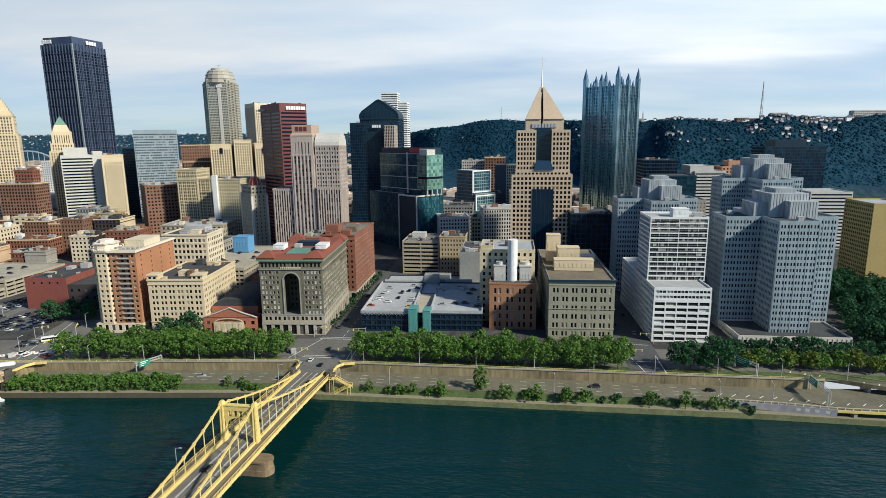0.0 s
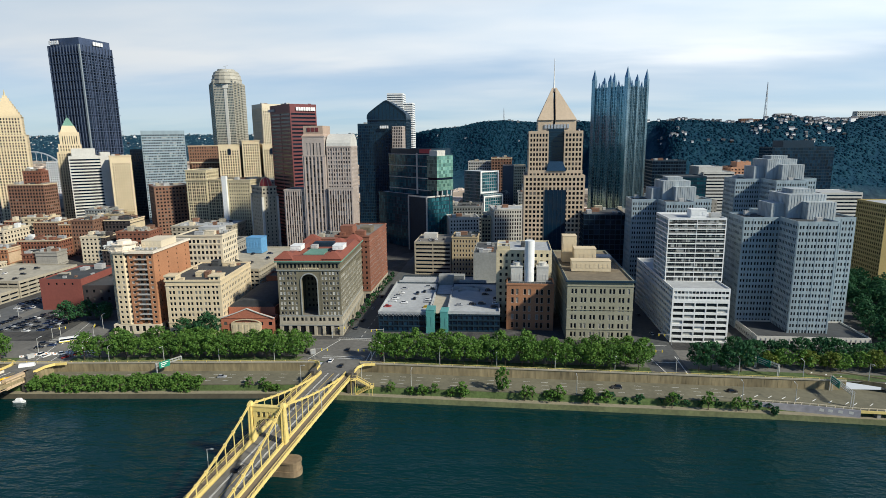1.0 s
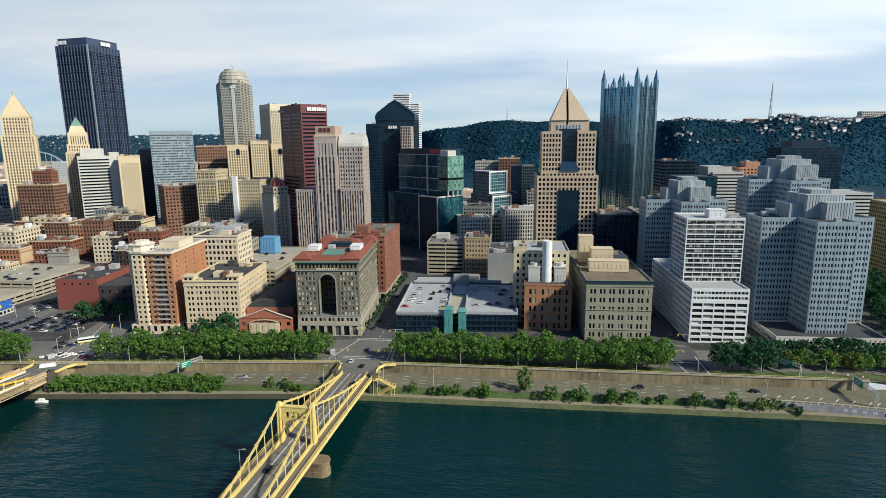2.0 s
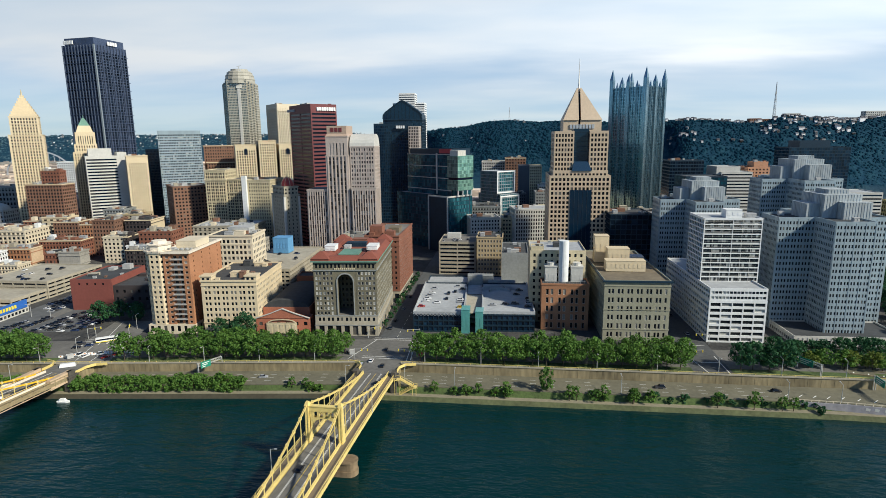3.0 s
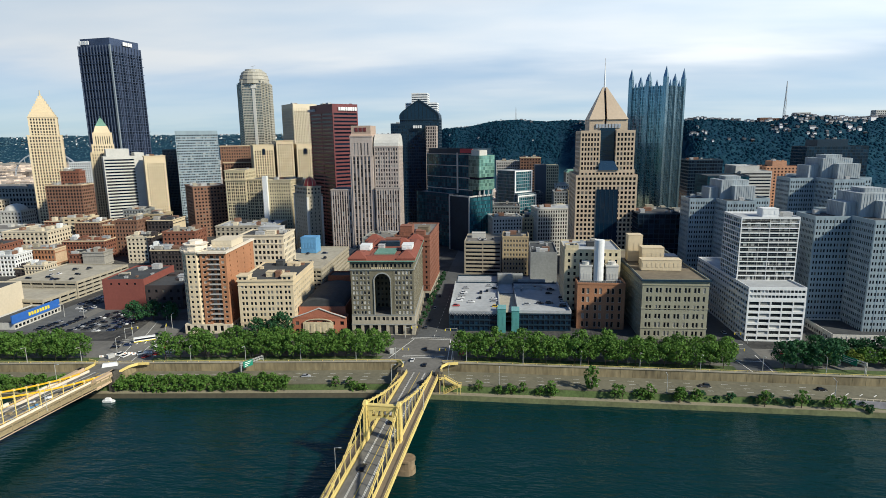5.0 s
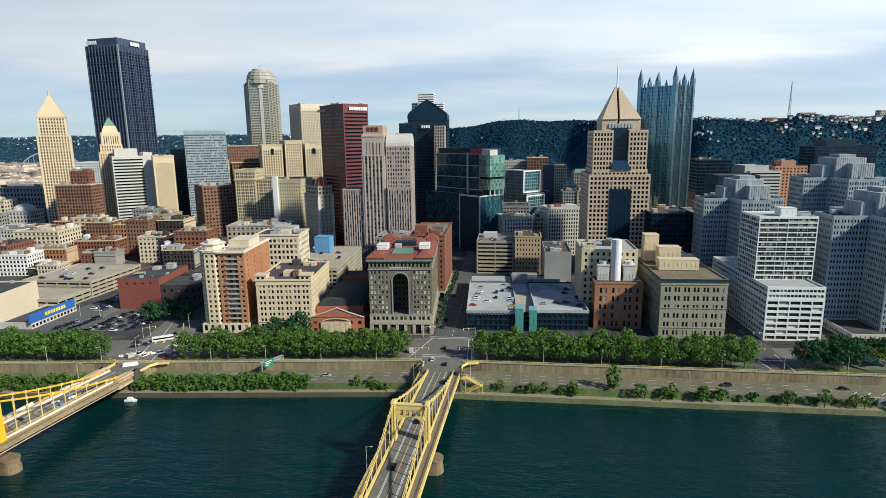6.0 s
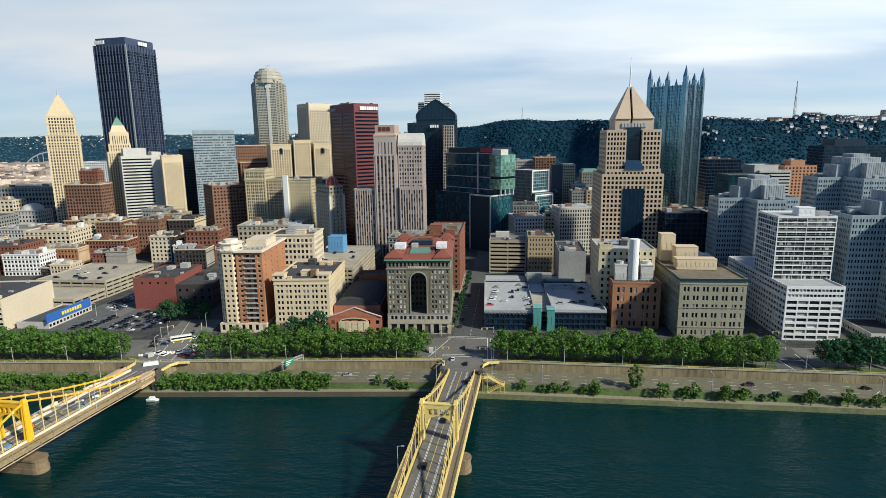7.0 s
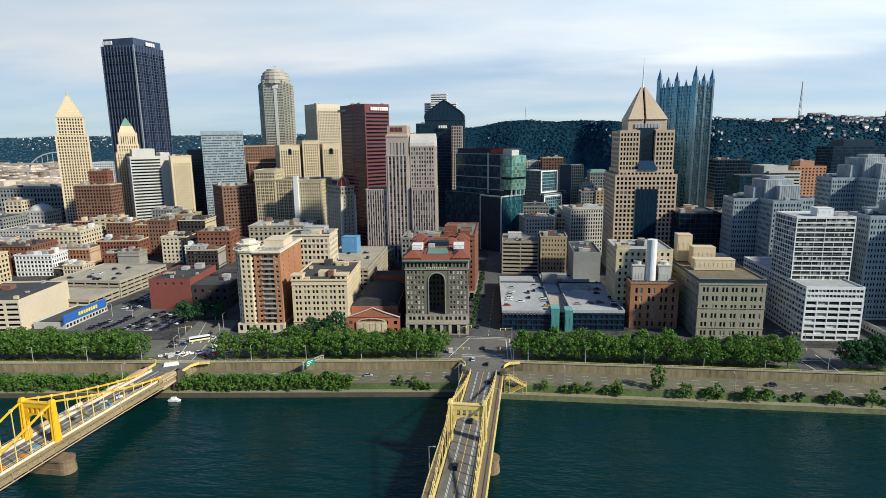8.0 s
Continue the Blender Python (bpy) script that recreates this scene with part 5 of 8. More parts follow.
    part("court_roof", court, M["roof_tile"], root, "red court roof")
    well = Shape(); well.box(12.5, 25.0, 13.0, 30.0, H + 1.6, H + 2.3, "b")
    part("court_well", well, M["copper_green"], root, "green glazed light well")
    roof_unit(root, 12, 25, 40, 46, H + 1.5, H + 4.5, M["dark_steel"], name="skylight")
    roof_unit(root, 2.5, 9, 20, 29, H + 2.9, H + 6.0, M["white_paint"])
    roof_unit(root, 28.5, 35, 22, 33, H + 2.9, H + 5.6, M["white_paint"])
    roof_unit(root, 14, 24, 50, 57, H + 1.5, H + 5.0, M["red_brick"], name="stair_house")
    roof_unit(root, 12, 16, 32, 37, H + 1.5, H + 4, M["machine"])
    sign = Shape()
    for k in range(11):
        sign.box(12.6 + k * 1.15, 13.4 + k * 1.15, -0.35, -0.1, H - 4.5, H - 3.5)
    part("name_sign", sign, M["limestone"], root, "row of pale raised letters shown as bars")


stone_hotel()


def octagon(cx, cy, r, sx=1.0, sy=1.0, cut=0.4142):
    k = r * cut
    return [(cx - sx * k, cy - sy * r), (cx + sx * k, cy - sy * r), (cx + sx * r, cy - sy * k), (cx + sx * r, cy + sy * k),
            (cx + sx * k, cy + sy * r), (cx - sx * k, cy + sy * r), (cx - sx * r, cy + sy * k), (cx - sx * r, cy - sy * k)]


def prism(W, G, R, pts, z0, z1, bay, floor, spots=None, **o):
    """Facades round a closed outline and a roof on top."""
    n = len(pts)
    for k in range(n):
        a, b = Vector(pts[k]), Vector(pts[(k + 1) % n])
        d = b - a
        w = d.length
        u = d / w
        cols = max(1, round(w / bay)) if bay else 0
        rows = max(1, round((z1 - z0 - o.get("mt", 0)) / floor)) if bay else 0
        W.facade(G, a, u, w, z0, z1, cols, rows, spots=spots, **o)
    R.poly(*[(*p, z1 - 0.02) for p in pts])


def brick_flats():
    """The flats at the second bridge: a cream many-sided corner tower and a brick slab with stacked balconies."""
    root = thing("apartment_building", "brick apartment building with cream corner tower and balconies", "building", pose(-253.5, 306.5, STREET, 0, 0, 5))
    W, G, R = Shape(), Shape(), Shape()
    spots = []
    prism(W, G, R, octagon(7.5, 8.5, 7.6), 6, 51, 2.9, 3.05, spots, wf=0.5, hf=0.55, mt=1.2)
    part("corner_tower", W, M["cream"], root, "cream many-sided corner tower")
    C = Shape()
    C.ring(7.5, 8.5, 9.0, 50.6, 9.4, 51.8, 8, turn=math.pi / 8)
    C.ring(7.5, 8.5, 6.5, 51.8, 6.5, 55.0, 8, turn=math.pi / 8)
    C.ring(7.5, 8.5, 7.4, 55.0, 7.6, 55.5, 8, turn=math.pi / 8)
    C.ring(7.5, 8.5, 4.2, 55.5, 4.2, 57.4, 8, turn=math.pi / 8)
    for k in range(16):
        t = math.pi * k / 8
        C.beam((7.5 + 8.9 * math.cos(t), 8.5 + 8.9 * math.sin(t), 51.7), (7.5 + 8.9 * math.cos(t), 8.5 + 8.9 * math.sin(t), 53.4), 0.3)
        u = t + math.pi / 8
        C.beam((7.5 + 8.9 * math.cos(t), 8.5 + 8.9 * math.sin(t), 53.4), (7.5 + 8.9 * math.cos(u), 8.5 + 8.9 * math.sin(u), 53.4), 0.3)
    part("tower_crown", C, M["tarp"], root, "off-white tiered crown of the corner tower")
    W = Shape()
    x0, x1 = 12.5, 28.5
    W.facade(G, (x0, 1.5), (1, 0), 4.6, 6, 50.5, 1, 14, wf=0.4, hf=0.5, mt=1, spots=spots)
    W.facade(G, (x0 + 4.6, 3.4), (1, 0), 7.2, 6, 50.5, 2, 14, wf=0.6, hf=0.62, low=0.1, mt=1, spots=spots)
    W.facade(G, (x0 + 11.8, 1.5), (1, 0), 4.2, 6, 50.5, 1, 14, wf=0.42, hf=0.5, mt=1, spots=spots)
    W.poly((x0 + 4.6, 1.5, 6), (x0 + 4.6, 3.4, 6), (x0 + 4.6, 3.4, 50.5), (x0 + 4.6, 1.5, 50.5))
    W.poly((x0 + 11.8, 3.4, 6), (x0 + 11.8, 1.5, 6), (x0 + 11.8, 1.5, 50.5), (x0 + 11.8, 3.4, 50.5))
    W.facade(G, (x1, 1.5), (0, 1), 46, 6, 50.5, 4, 14, wf=0.10, hf=0.4, mt=1)
    W.facade(G, (x1, 47.5), (-1, 0), 16, 6, 50.5, 5, 14, wf=0.4, hf=0.5, mt=1)
    W.facade(G, (x0, 47.5), (0, -1), 46, 6, 50.5, 9, 14, wf=0.4, hf=0.5, mt=1)
    part("brick_slab", W, M["flats_brick"], root, "brown brick slab")
    B = Shape()
    B.facade(G, (-0.3, 1.0), (1, 0), 29.2, 0, 6, 7, 1, wf=0.5, hf=0.6, spots=spots)
    B.facade(G, (28.9, 1.0), (0, 1), 46.7, 0, 6, 9, 1, wf=0.4, hf=0.5)
    B.facade(G, (-0.3, 47.7), (0, -1), 46.7, 0, 6, 9, 1, wf=0.4, hf=0.5)
    B.poly((-0.3, 1, 6.01), (28.9, 1, 6.01), (28.9, 47.7, 6.01), (-0.3, 47.7, 6.01))
    part("base", B, M["pale_cream"], root, "cream base storeys")
    roof = Shape(); roof.box(x0 - 0.8, x1 + 0.9, 0.2, 48.3, 50.3, 51.4)
    part("roof", roof, M["tarp"], root, "off-white roof edge")
    top = Shape(); top.box(x0 + 1, x1 - 1, 2.5, 46.5, 51.4, 51.5, "b")
    part("terrace", top, M["tan_concrete"], root)
    roof_unit(root, 14.5, 27, 15, 34, 51.4, 55.8, M["pale_cream"], name="penthouse")
    roof_unit(root, 14, 18, 6, 9, 51.4, 53, M["machine"])
    for k in range(6):
        roof_unit(root, 19 + 1.5 * k, 20 + 1.5 * k, 6 + 2 * (k % 2), 7.2 + 2 * (k % 2), 51.4, 52.5, M["machine"])
    put_windows(spots, root, limit=300)
    part("glazing", G, M["pane"], root, kind="stuff")
    for r in range(13):
        b = Shape()
        z = 6 + 3.11 * (r + 1)
        b.box(x0 + 4.5, x0 + 11.9, 0.5, 3.4, z, z + 0.22)
        b.beam((x0 + 4.6, 0.6, z + 1.1), (x0 + 11.8, 0.6, z + 1.1), 0.1)
        for q in range(11):
            b.beam((x0 + 4.6 + 0.72 * q, 0.6, z + 0.2), (x0 + 4.6 + 0.72 * q, 0.6, z + 1.1), 0.07)
        part("balcony", b, M["machine"], root)


brick_flats()


def brick_plant():
    root = building("plant_building", "orange brick plant building with parapet", -14.2, 337, [blk(0, 28.4, 0, 15, 0, 29.3, 3.5, 4.9, wf=0.42, hf=0.66, mx=1.2, mt=3.0, pair=0.12)],
                    "orange_brick", "pane", "roof_dark", near="f", cornice=0.25)
    up = building("plant_works", "cream upper works with white cooling towers and flue", -21.0, 352.1, [blk(0, 34.5, 0, 36, 0, 47, 3.6, 4.2, wf=0.4, hf=0.5, only="lf", mx=1), blk(0.5, 8.5, 0.5, 9, 46, 49.5, 0, 0)],
                  "limestone", "pane", "roof_pale", units=3, seed=8)
    flue = Shape(); flue.ring(20.5, -4.5, 3.2, 28, 3.0, 54, 20)
    part("flue", flue, M["white_paint"], up, "white round flue", smooth=False)
    for a in (9.2, 25.0):
        c = Shape()
        c.box(a, a + 7.2, -6.5, 0.0, 28, 37.5, "b")
        c.box(a - 0.3, a + 7.5, -6.8, 0.0, 37.5, 38.3)
        for k in range(4):
            c.box(a + 0.4 + 1.7 * k, a + 1.7 + 1.7 * k, -6.62, -6.4, 29.5, 33, "k")
        c.ring(a + 3.6, -3.2, 2.4, 38.3, 2.6, 40.2, 14)
        part("cooling_tower", c, M["off_white"], up, "white cooling tower")
    rail = Shape()
    for k in range(12):
        rail.beam((8.0 + 2.2 * k, -14.2, 29.0), (8.0 + 2.2 * k, -14.2, 30.6), 0.08)
    rail.beam((8, -14.2, 30.6), (33, -14.2, 30.6), 0.08)
    part("rail", rail, M["lamp_metal"], up)


brick_plant()


def flats_balconies():
    """Room fronts behind the long balconies of the white flats, and the balcony dividers."""
    root = thing("balconies", "balconies", "balcony", pose(79, 322.5, STREET, 0, 0, 1.5))
    rng = random.Random(17)
    g, f = Shape(), Shape()
    for row in range(13):
        z = 31 + 2.938 * (row + 0.11)
        x = 1.4
        while x < 33.2:
            w = rng.choice((0.9, 1.3, 1.3, 2.0))
            g.poly((x, 20.55, z), (min(x + w, 33.6), 20.55, z), (min(x + w, 33.6), 20.55, z + 2.29), (x, 20.55, z + 2.29))
            x += w + 0.06
        for k in range(1, 6):
            f.box(1 + 5.5 * k - 0.09, 1 + 5.5 * k + 0.09, 20.1, 20.54, z, z + 2.29)
        f.box(1.3, 33.7, 20.04, 20.1, z + 0.5, z + 0.56)
    part("room_front", g, M["pane_white"], root, kind="stuff")
    part("balcony_divider", f, M["off_white"], root, kind="stuff")
    adopt(root, "white concrete apartment tower above a parking podium")


flats_balconies()


def roof_works():
    """Plant rooms and boxes standing on the roofs by the river."""
    for owner, label, x, y, z, w, d, hh, m in (
            ("olive stone office block with dark cornice", "cream plant room on the stone block", 25, 346, 45.0, 23.5, 8, 6.6, "cream"), ("olive stone office block with dark cornice", "cream plant room on the stone block", 28, 360, 45.0, 13.5, 9, 11.5, "cream"),
            ("olive stone office block with dark cornice", "cream lift house on the stone block", 18.6 + 3, 372, 45.0, 9, 9, 17.5, "cream"), ("olive stone office block with dark cornice", "grey roof plant on the stone block", 44, 372, 45.0, 9, 8, 4, "machine"),
            ("tan parking garage with sloping open decks", "pale blue painted box on the garage roof", -221.5, 424, 37.4, 12.5, 11, 12.6, "sky_blue_paint"), ("white concrete apartment tower above a parking podium", "white lift room on the flats", 94, 350, 77.8, 9, 8, 5.0, "white_paint"),
            ("white concrete apartment tower above a parking podium", "pale roof plant on the flats", 106, 351, 77.8, 5.5, 4.5, 2.6, "machine"), ("pale cream office block with grouped windows", "grey plant room on the cream block", -238, 385, 60.2, 16, 10, 4.0, "machine"),
            ("low parking garage with cars on its roof deck", "teal glazed stair tower on the garage", -62.5, 325.2, STREET, 5.0, 9, 15.0, "teal_glass"), ("low parking garage with cars on its roof deck", "teal glazed stair tower on the garage", -54.0, 326.6, STREET, 4.6, 9, 13.6, "teal_glass"),
            ("low parking garage with cars on its roof deck", "concrete deck house on the garage", -60, 408, 18.5, 14, 8, 7, "grey_stone"),
            ("pale open-deck parking garage", "white lift house on the parking garage", -90, 500, 37, 12, 8, 5, "off_white")):
        r = thing("roof_house", label, "plant room", pose(x, y, z))
        roof_unit(r, 0, w, 0, d, 0, hh, M[m], label=label, name="stair_tower" if "stair" in label else "plant_room")
        adopt(r, owner)


roof_works()


def brick_base():
    """The pale stone base of the red brick block and the stair house on its roof."""
    root = thing("stone_base", "pale stone base", "base", pose(-138, 392, STREET, 0, 0, 1))
    W, G = Shape(), Shape()
    W.facade(G, (25.15, -0.15), (0, 1), 62.3, 0, 7.2, 12, 1, wf=0.6, hf=0.6, low=0.15, dep=0.12)
    W.facade(G, (-0.15, -0.15), (1, 0), 25.3, 0, 7.2, 5, 1, wf=0.6, hf=0.6, low=0.15, dep=0.12)
    part("base_wall", W, M["tan_concrete"], root, "pale stone")
    part("shop_glazing", G, M["pane_dark"], root, kind="stuff")
    roof_unit(root, 3, 12, 4, 14, 47.6, 54.5, M["red_brick"], name="stair_house")
    roof_unit(root, 14, 22, 18, 30, 47.6, 51.5, M["roof_brown"])
    adopt(root, "red brick office block with flat roof")


brick_base()


def cream_pavilions():
    root = thing("pavilions", "roof pavilions", "pavilion", pose(-218.4, 309.2, STREET, 0, 0, 6))
    for x0, x1 in ((-0.1, 6.4), (26.8, 33.6)):
        s = Shape()
        s.box(x0, x1, -0.1, 7.0, 33.0, 37.0, "b")
        s.band(x0, x1, -0.1, 7.0, 36.2, 37.1, 0.45)
        part("corner_pavilion", s, M["cream"], root)
        for k in range(2):
            g = Shape(); g.box(x0 + 1.1 + 2.8 * k, x0 + 2.6 + 2.8 * k, -0.16, 0.2, 34.4, 35.8)
            part("pavilion_window", g, M["pane_dark"], root)
    adopt(root, "cream seven-storey office block")


cream_pavilions()


def theatre_front():
    root = thing("gable", "red brick pediment of the small theatre with pale arch", "gable", pose(-186.5, 312, STREET, 0, 0, 5))
    s = Shape()
    s.poly((0, -0.3, 10.5), (33, -0.3, 10.5), (24, -0.3, 13.5), (16.5, -0.3, 16.5), (9, -0.3, 13.5))
    s.poly((33, 1.2, 10.5), (0, 1.2, 10.5), (9, 1.2, 13.5), (16.5, 1.2, 16.5), (24, 1.2, 13.5))
    o = [(33, 10.5), (24, 13.5), (16.5, 16.5), (9, 13.5), (0, 10.5)]
    for a, b in zip(o, o[1:]):
        s.poly((a[0], -0.3, a[1]), (a[0], 1.2, a[1]), (b[0], 1.2, b[1]), (b[0], -0.3, b[1]))
    part("pediment", s, M["theatre_brick"], root)
    c = Shape()
    for a, b in zip(o, o[1:]):
        c.beam((a[0], -0.4, a[1] + 0.1), (b[0], -0.4, b[1] + 0.1), 0.7, 0.5)
    part("coping", c, M["off_white"], root)
    e = Shape()
    e.box(6.5, 25, -0.9, -0.35, 1, 7.8)
    for k in range(5):
        e.box(7.5 + 3.6 * k, 9.8 + 3.6 * k, -1.1, -0.85, 1.2, 6.8)
    for k in range(10):
        a, b = math.pi * (1 - k / 10), math.pi * (1 - (k + 1) / 10)
        e.beam((15.8 + 8.5 * math.cos(a), -0.7, 7.6 + 2.2 * math.sin(a)), (15.8 + 8.5 * math.cos(b), -0.7, 7.6 + 2.2 * math.sin(b)), 0.5, 0.5)
    part("entrance", e, M["limestone"], root, "pale stone entrance front")
    v = Shape()
    n = 12
    for k in range(n):
        a, b = math.pi * (1 - k / n), math.pi * (1 - (k + 1) / n)
        p = [(16.5 + 14 * math.cos(t), 14.6 + 5 * math.sin(t)) for t in (a, b)]
        v.poly((p[0][0], 8.5, p[0][1]), (p[1][0], 8.5, p[1][1]), (p[1][0], 57, p[1][1]), (p[0][0], 57, p[0][1]))
        v.poly((p[0][0], 8.5, p[0][1]), (p[0][0], 8.5, 14.6), (p[1][0], 8.5, 14.6), (p[1][0], 8.5, p[1][1]))
    part("vault", v, M["roof_dark"], root, "dark barrel roof of the hall")
    adopt(root, "small red brick theatre front with pale entrance")


theatre_front()


def deck_parapets():
    """Pale parapets and a lattice screen on the car-park deck."""
    root = thing("deck_parapets", "pale parapets of the car deck", "parapet", pose(-92, 326, STREET, 0, 0, 2.5))
    for x0, x1, y0, y1 in ((-0.15, 31.15, -0.15, 0.5), (-0.15, 0.5, 0.5, 74), (41.85, 74.15, 1.85, 2.5), (73.5, 74.15, 2.5, 74), (30.5, 31.15, 0.5, 60), (41.85, 42.5, 2.5, 60)):
        s = Shape(); s.box(x0, x1, y0, y1, 11.2, 13.0)
        part("parapet", s, M["roof_pale"], root)
    lat = Shape()
    for k in range(14):
        a = 0.5 + 2.15 * k
        lat.beam((a, -0.3, 10.2), (a + 2.15, -0.3, 12.6), 0.12)
        lat.beam((a + 2.15, -0.3, 10.2), (a, -0.3, 12.6), 0.12)
    part("lattice_screen", lat, M["alu"], root)
    for z in (2.6, 5.6, 8.6):
        s = Shape()
        s.poly((31.1, 12, z), (41.9, 12, z), (41.9, 46, z + 2.6), (31.1, 46, z + 2.6))
        s.poly((31.1, 12, z - 0.4), (31.1, 46, z + 2.2), (41.9, 46, z + 2.2), (41.9, 12, z - 0.4))
        s.poly((31.1, 12, z - 0.4), (41.9, 12, z - 0.4), (41.9, 12, z), (31.1, 12, z))
        part("ramp", s, M["deck_tan"], root)
        for x in (31.35, 41.65):
            s = Shape(); s.beam((x, 12, z + 0.6), (x, 46, z + 3.2), 0.25, 1.0)
            part("ramp_parapet", s, M["roof_pale"], root)
    for rad, z1 in ((12.5, 14.0), (7.5, 13.4)):
        s = Shape()
        n = 18
        for k in range(n):
            a, b = math.pi * (0.05 + 1.0 * k / n), math.pi * (0.05 + 1.0 * (k + 1) / n)
            p, q = [(54 + rad * math.cos(t), 52 + 0.8 * rad * math.sin(t)) for t in (a, b)]
            o, w = [(54 + (rad - 0.5) * math.cos(t), 52 + 0.8 * (rad - 0.5) * math.sin(t)) for t in (a, b)]
            s.poly((*p, 11.5), (*q, 11.5), (*q, z1), (*p, z1)); s.poly((*w, 11.5), (*o, 11.5), (*o, z1), (*w, z1)); s.poly((*p, z1), (*q, z1), (*w, z1), (*o, z1))
        part("curved_parapet", s, M["roof_pale"], root)
    for x0, x1, y0, y1, z1 in ((31.0, 42.0, 74.5, 82, 17.5), (46, 66, 78, 79, 13.5), (2, 26, 73.6, 74.4, 14.0)):
        s = Shape(); s.box(x0, x1, y0, y1, 9.0, z1)
        part("deck_wall", s, M["roof_pale" if z1 < 15 else "grey_stone"], root)
    adopt(root, "low parking garage with cars on its roof deck")


deck_parapets()


def shop_sign():
    root = thing("sign_board", "long blue sign board with yellow bars", "sign", pose(-368.0, 303, STREET, 0, 0, 91.5))
    s = Shape(); s.box(0, 40, -0.6, 0.2, 4.2, 9.6)
    part("board", s, M["blue_paint"], root)
    for k in range(8):
        b = Shape(); b.box(13 + 2.3 * k, 14.6 + 2.3 * k, -0.8, -0.6, 5.8, 8.0)
        part("letter_bar", b, M["yellow_sign"], root)
    adopt(root, "low brown shop with a blue sign band")


shop_sign()


def gabled_tower():
    """The crown of the tan tower: glazed slot between the shoulders, pyramid cut in two, mast."""
    root = thing("tower_crown", "tan granite pyramid crown with glazed slot and steel mast", "tower crown", pose(-1.8, 478, 0))
    g = Shape()
    g.box(20.05, 32.55, 14, 46, 96, 133)
    part("glass_slot", g, M["pane_blue"], root, "blue glass slot")
    for k in range(9):
        g = Shape(); g.box(20.1, 32.5, 13.85, 14.05, 98 + 4 * k, 98.5 + 4 * k)
        part("transom", g, M["dark_steel"], root)
    slant = Shape()
    slant.frustum(18.2, 34.4, 3, 13.9, 98.5, 20.5, 32, 10, 13.9, 106)
    part("glass_skirt", slant, M["pane_ppg"], root, "sloping glass skirt")
    door = Shape()
    door.box(17, 34.5, -0.35, 1.0, 9.5, 83)
    part("glass_bay", door, M["pane_blue"], root, "tall dark glass bay")
    for k in range(6):
        door = Shape(); door.box(17 + 3.44 * k, 17.3 + 3.44 * k, -0.5, -0.3, 9.5, 83)
        part("mullion", door, M["dark_steel"], root)
    base = Shape()
    for a, b in ((11.3, 23.6), (25.2, 42.5)):
        base.box(a, b, 15, 45, 129, 140)
    part("drum", base, M["tan_granite"], root)
    for x0, x1, top in ((10.9, 23.8, (23.0, 23.8)), (25.6, 42.9, (25.6, 26.6))):
        p = Shape()
        p.frustum(x0, x1, 14, 46, 140, top[0], top[1], 28, 32, 167)
        part("pyramid_half", p, M["tan_granite"], root)
    slit = Shape(); slit.frustum(23.6, 25.8, 17, 43, 129, 24.4, 25.2, 28.5, 31.5, 164)
    part("slit", slit, M["pane_dark"], root)
    for k in range(8):
        fas = Shape(); fas.box(16.6 + 2.6 * k, 18.5 + 2.6 * k, 14.2, 15.2, 133.0, 136.4)
        part("letter_bar", fas, M["alu"], root, "silver bar standing for a letter")
    mast = Shape()
    mast.ring(24.7, 30, 0.8, 163, 0.2, 191, 8)
    part("mast", mast, M["sign_white"], root, "white steel mast")
    adopt(root, "tan granite tower with stepped shoulders and square windows")


gabled_tower()


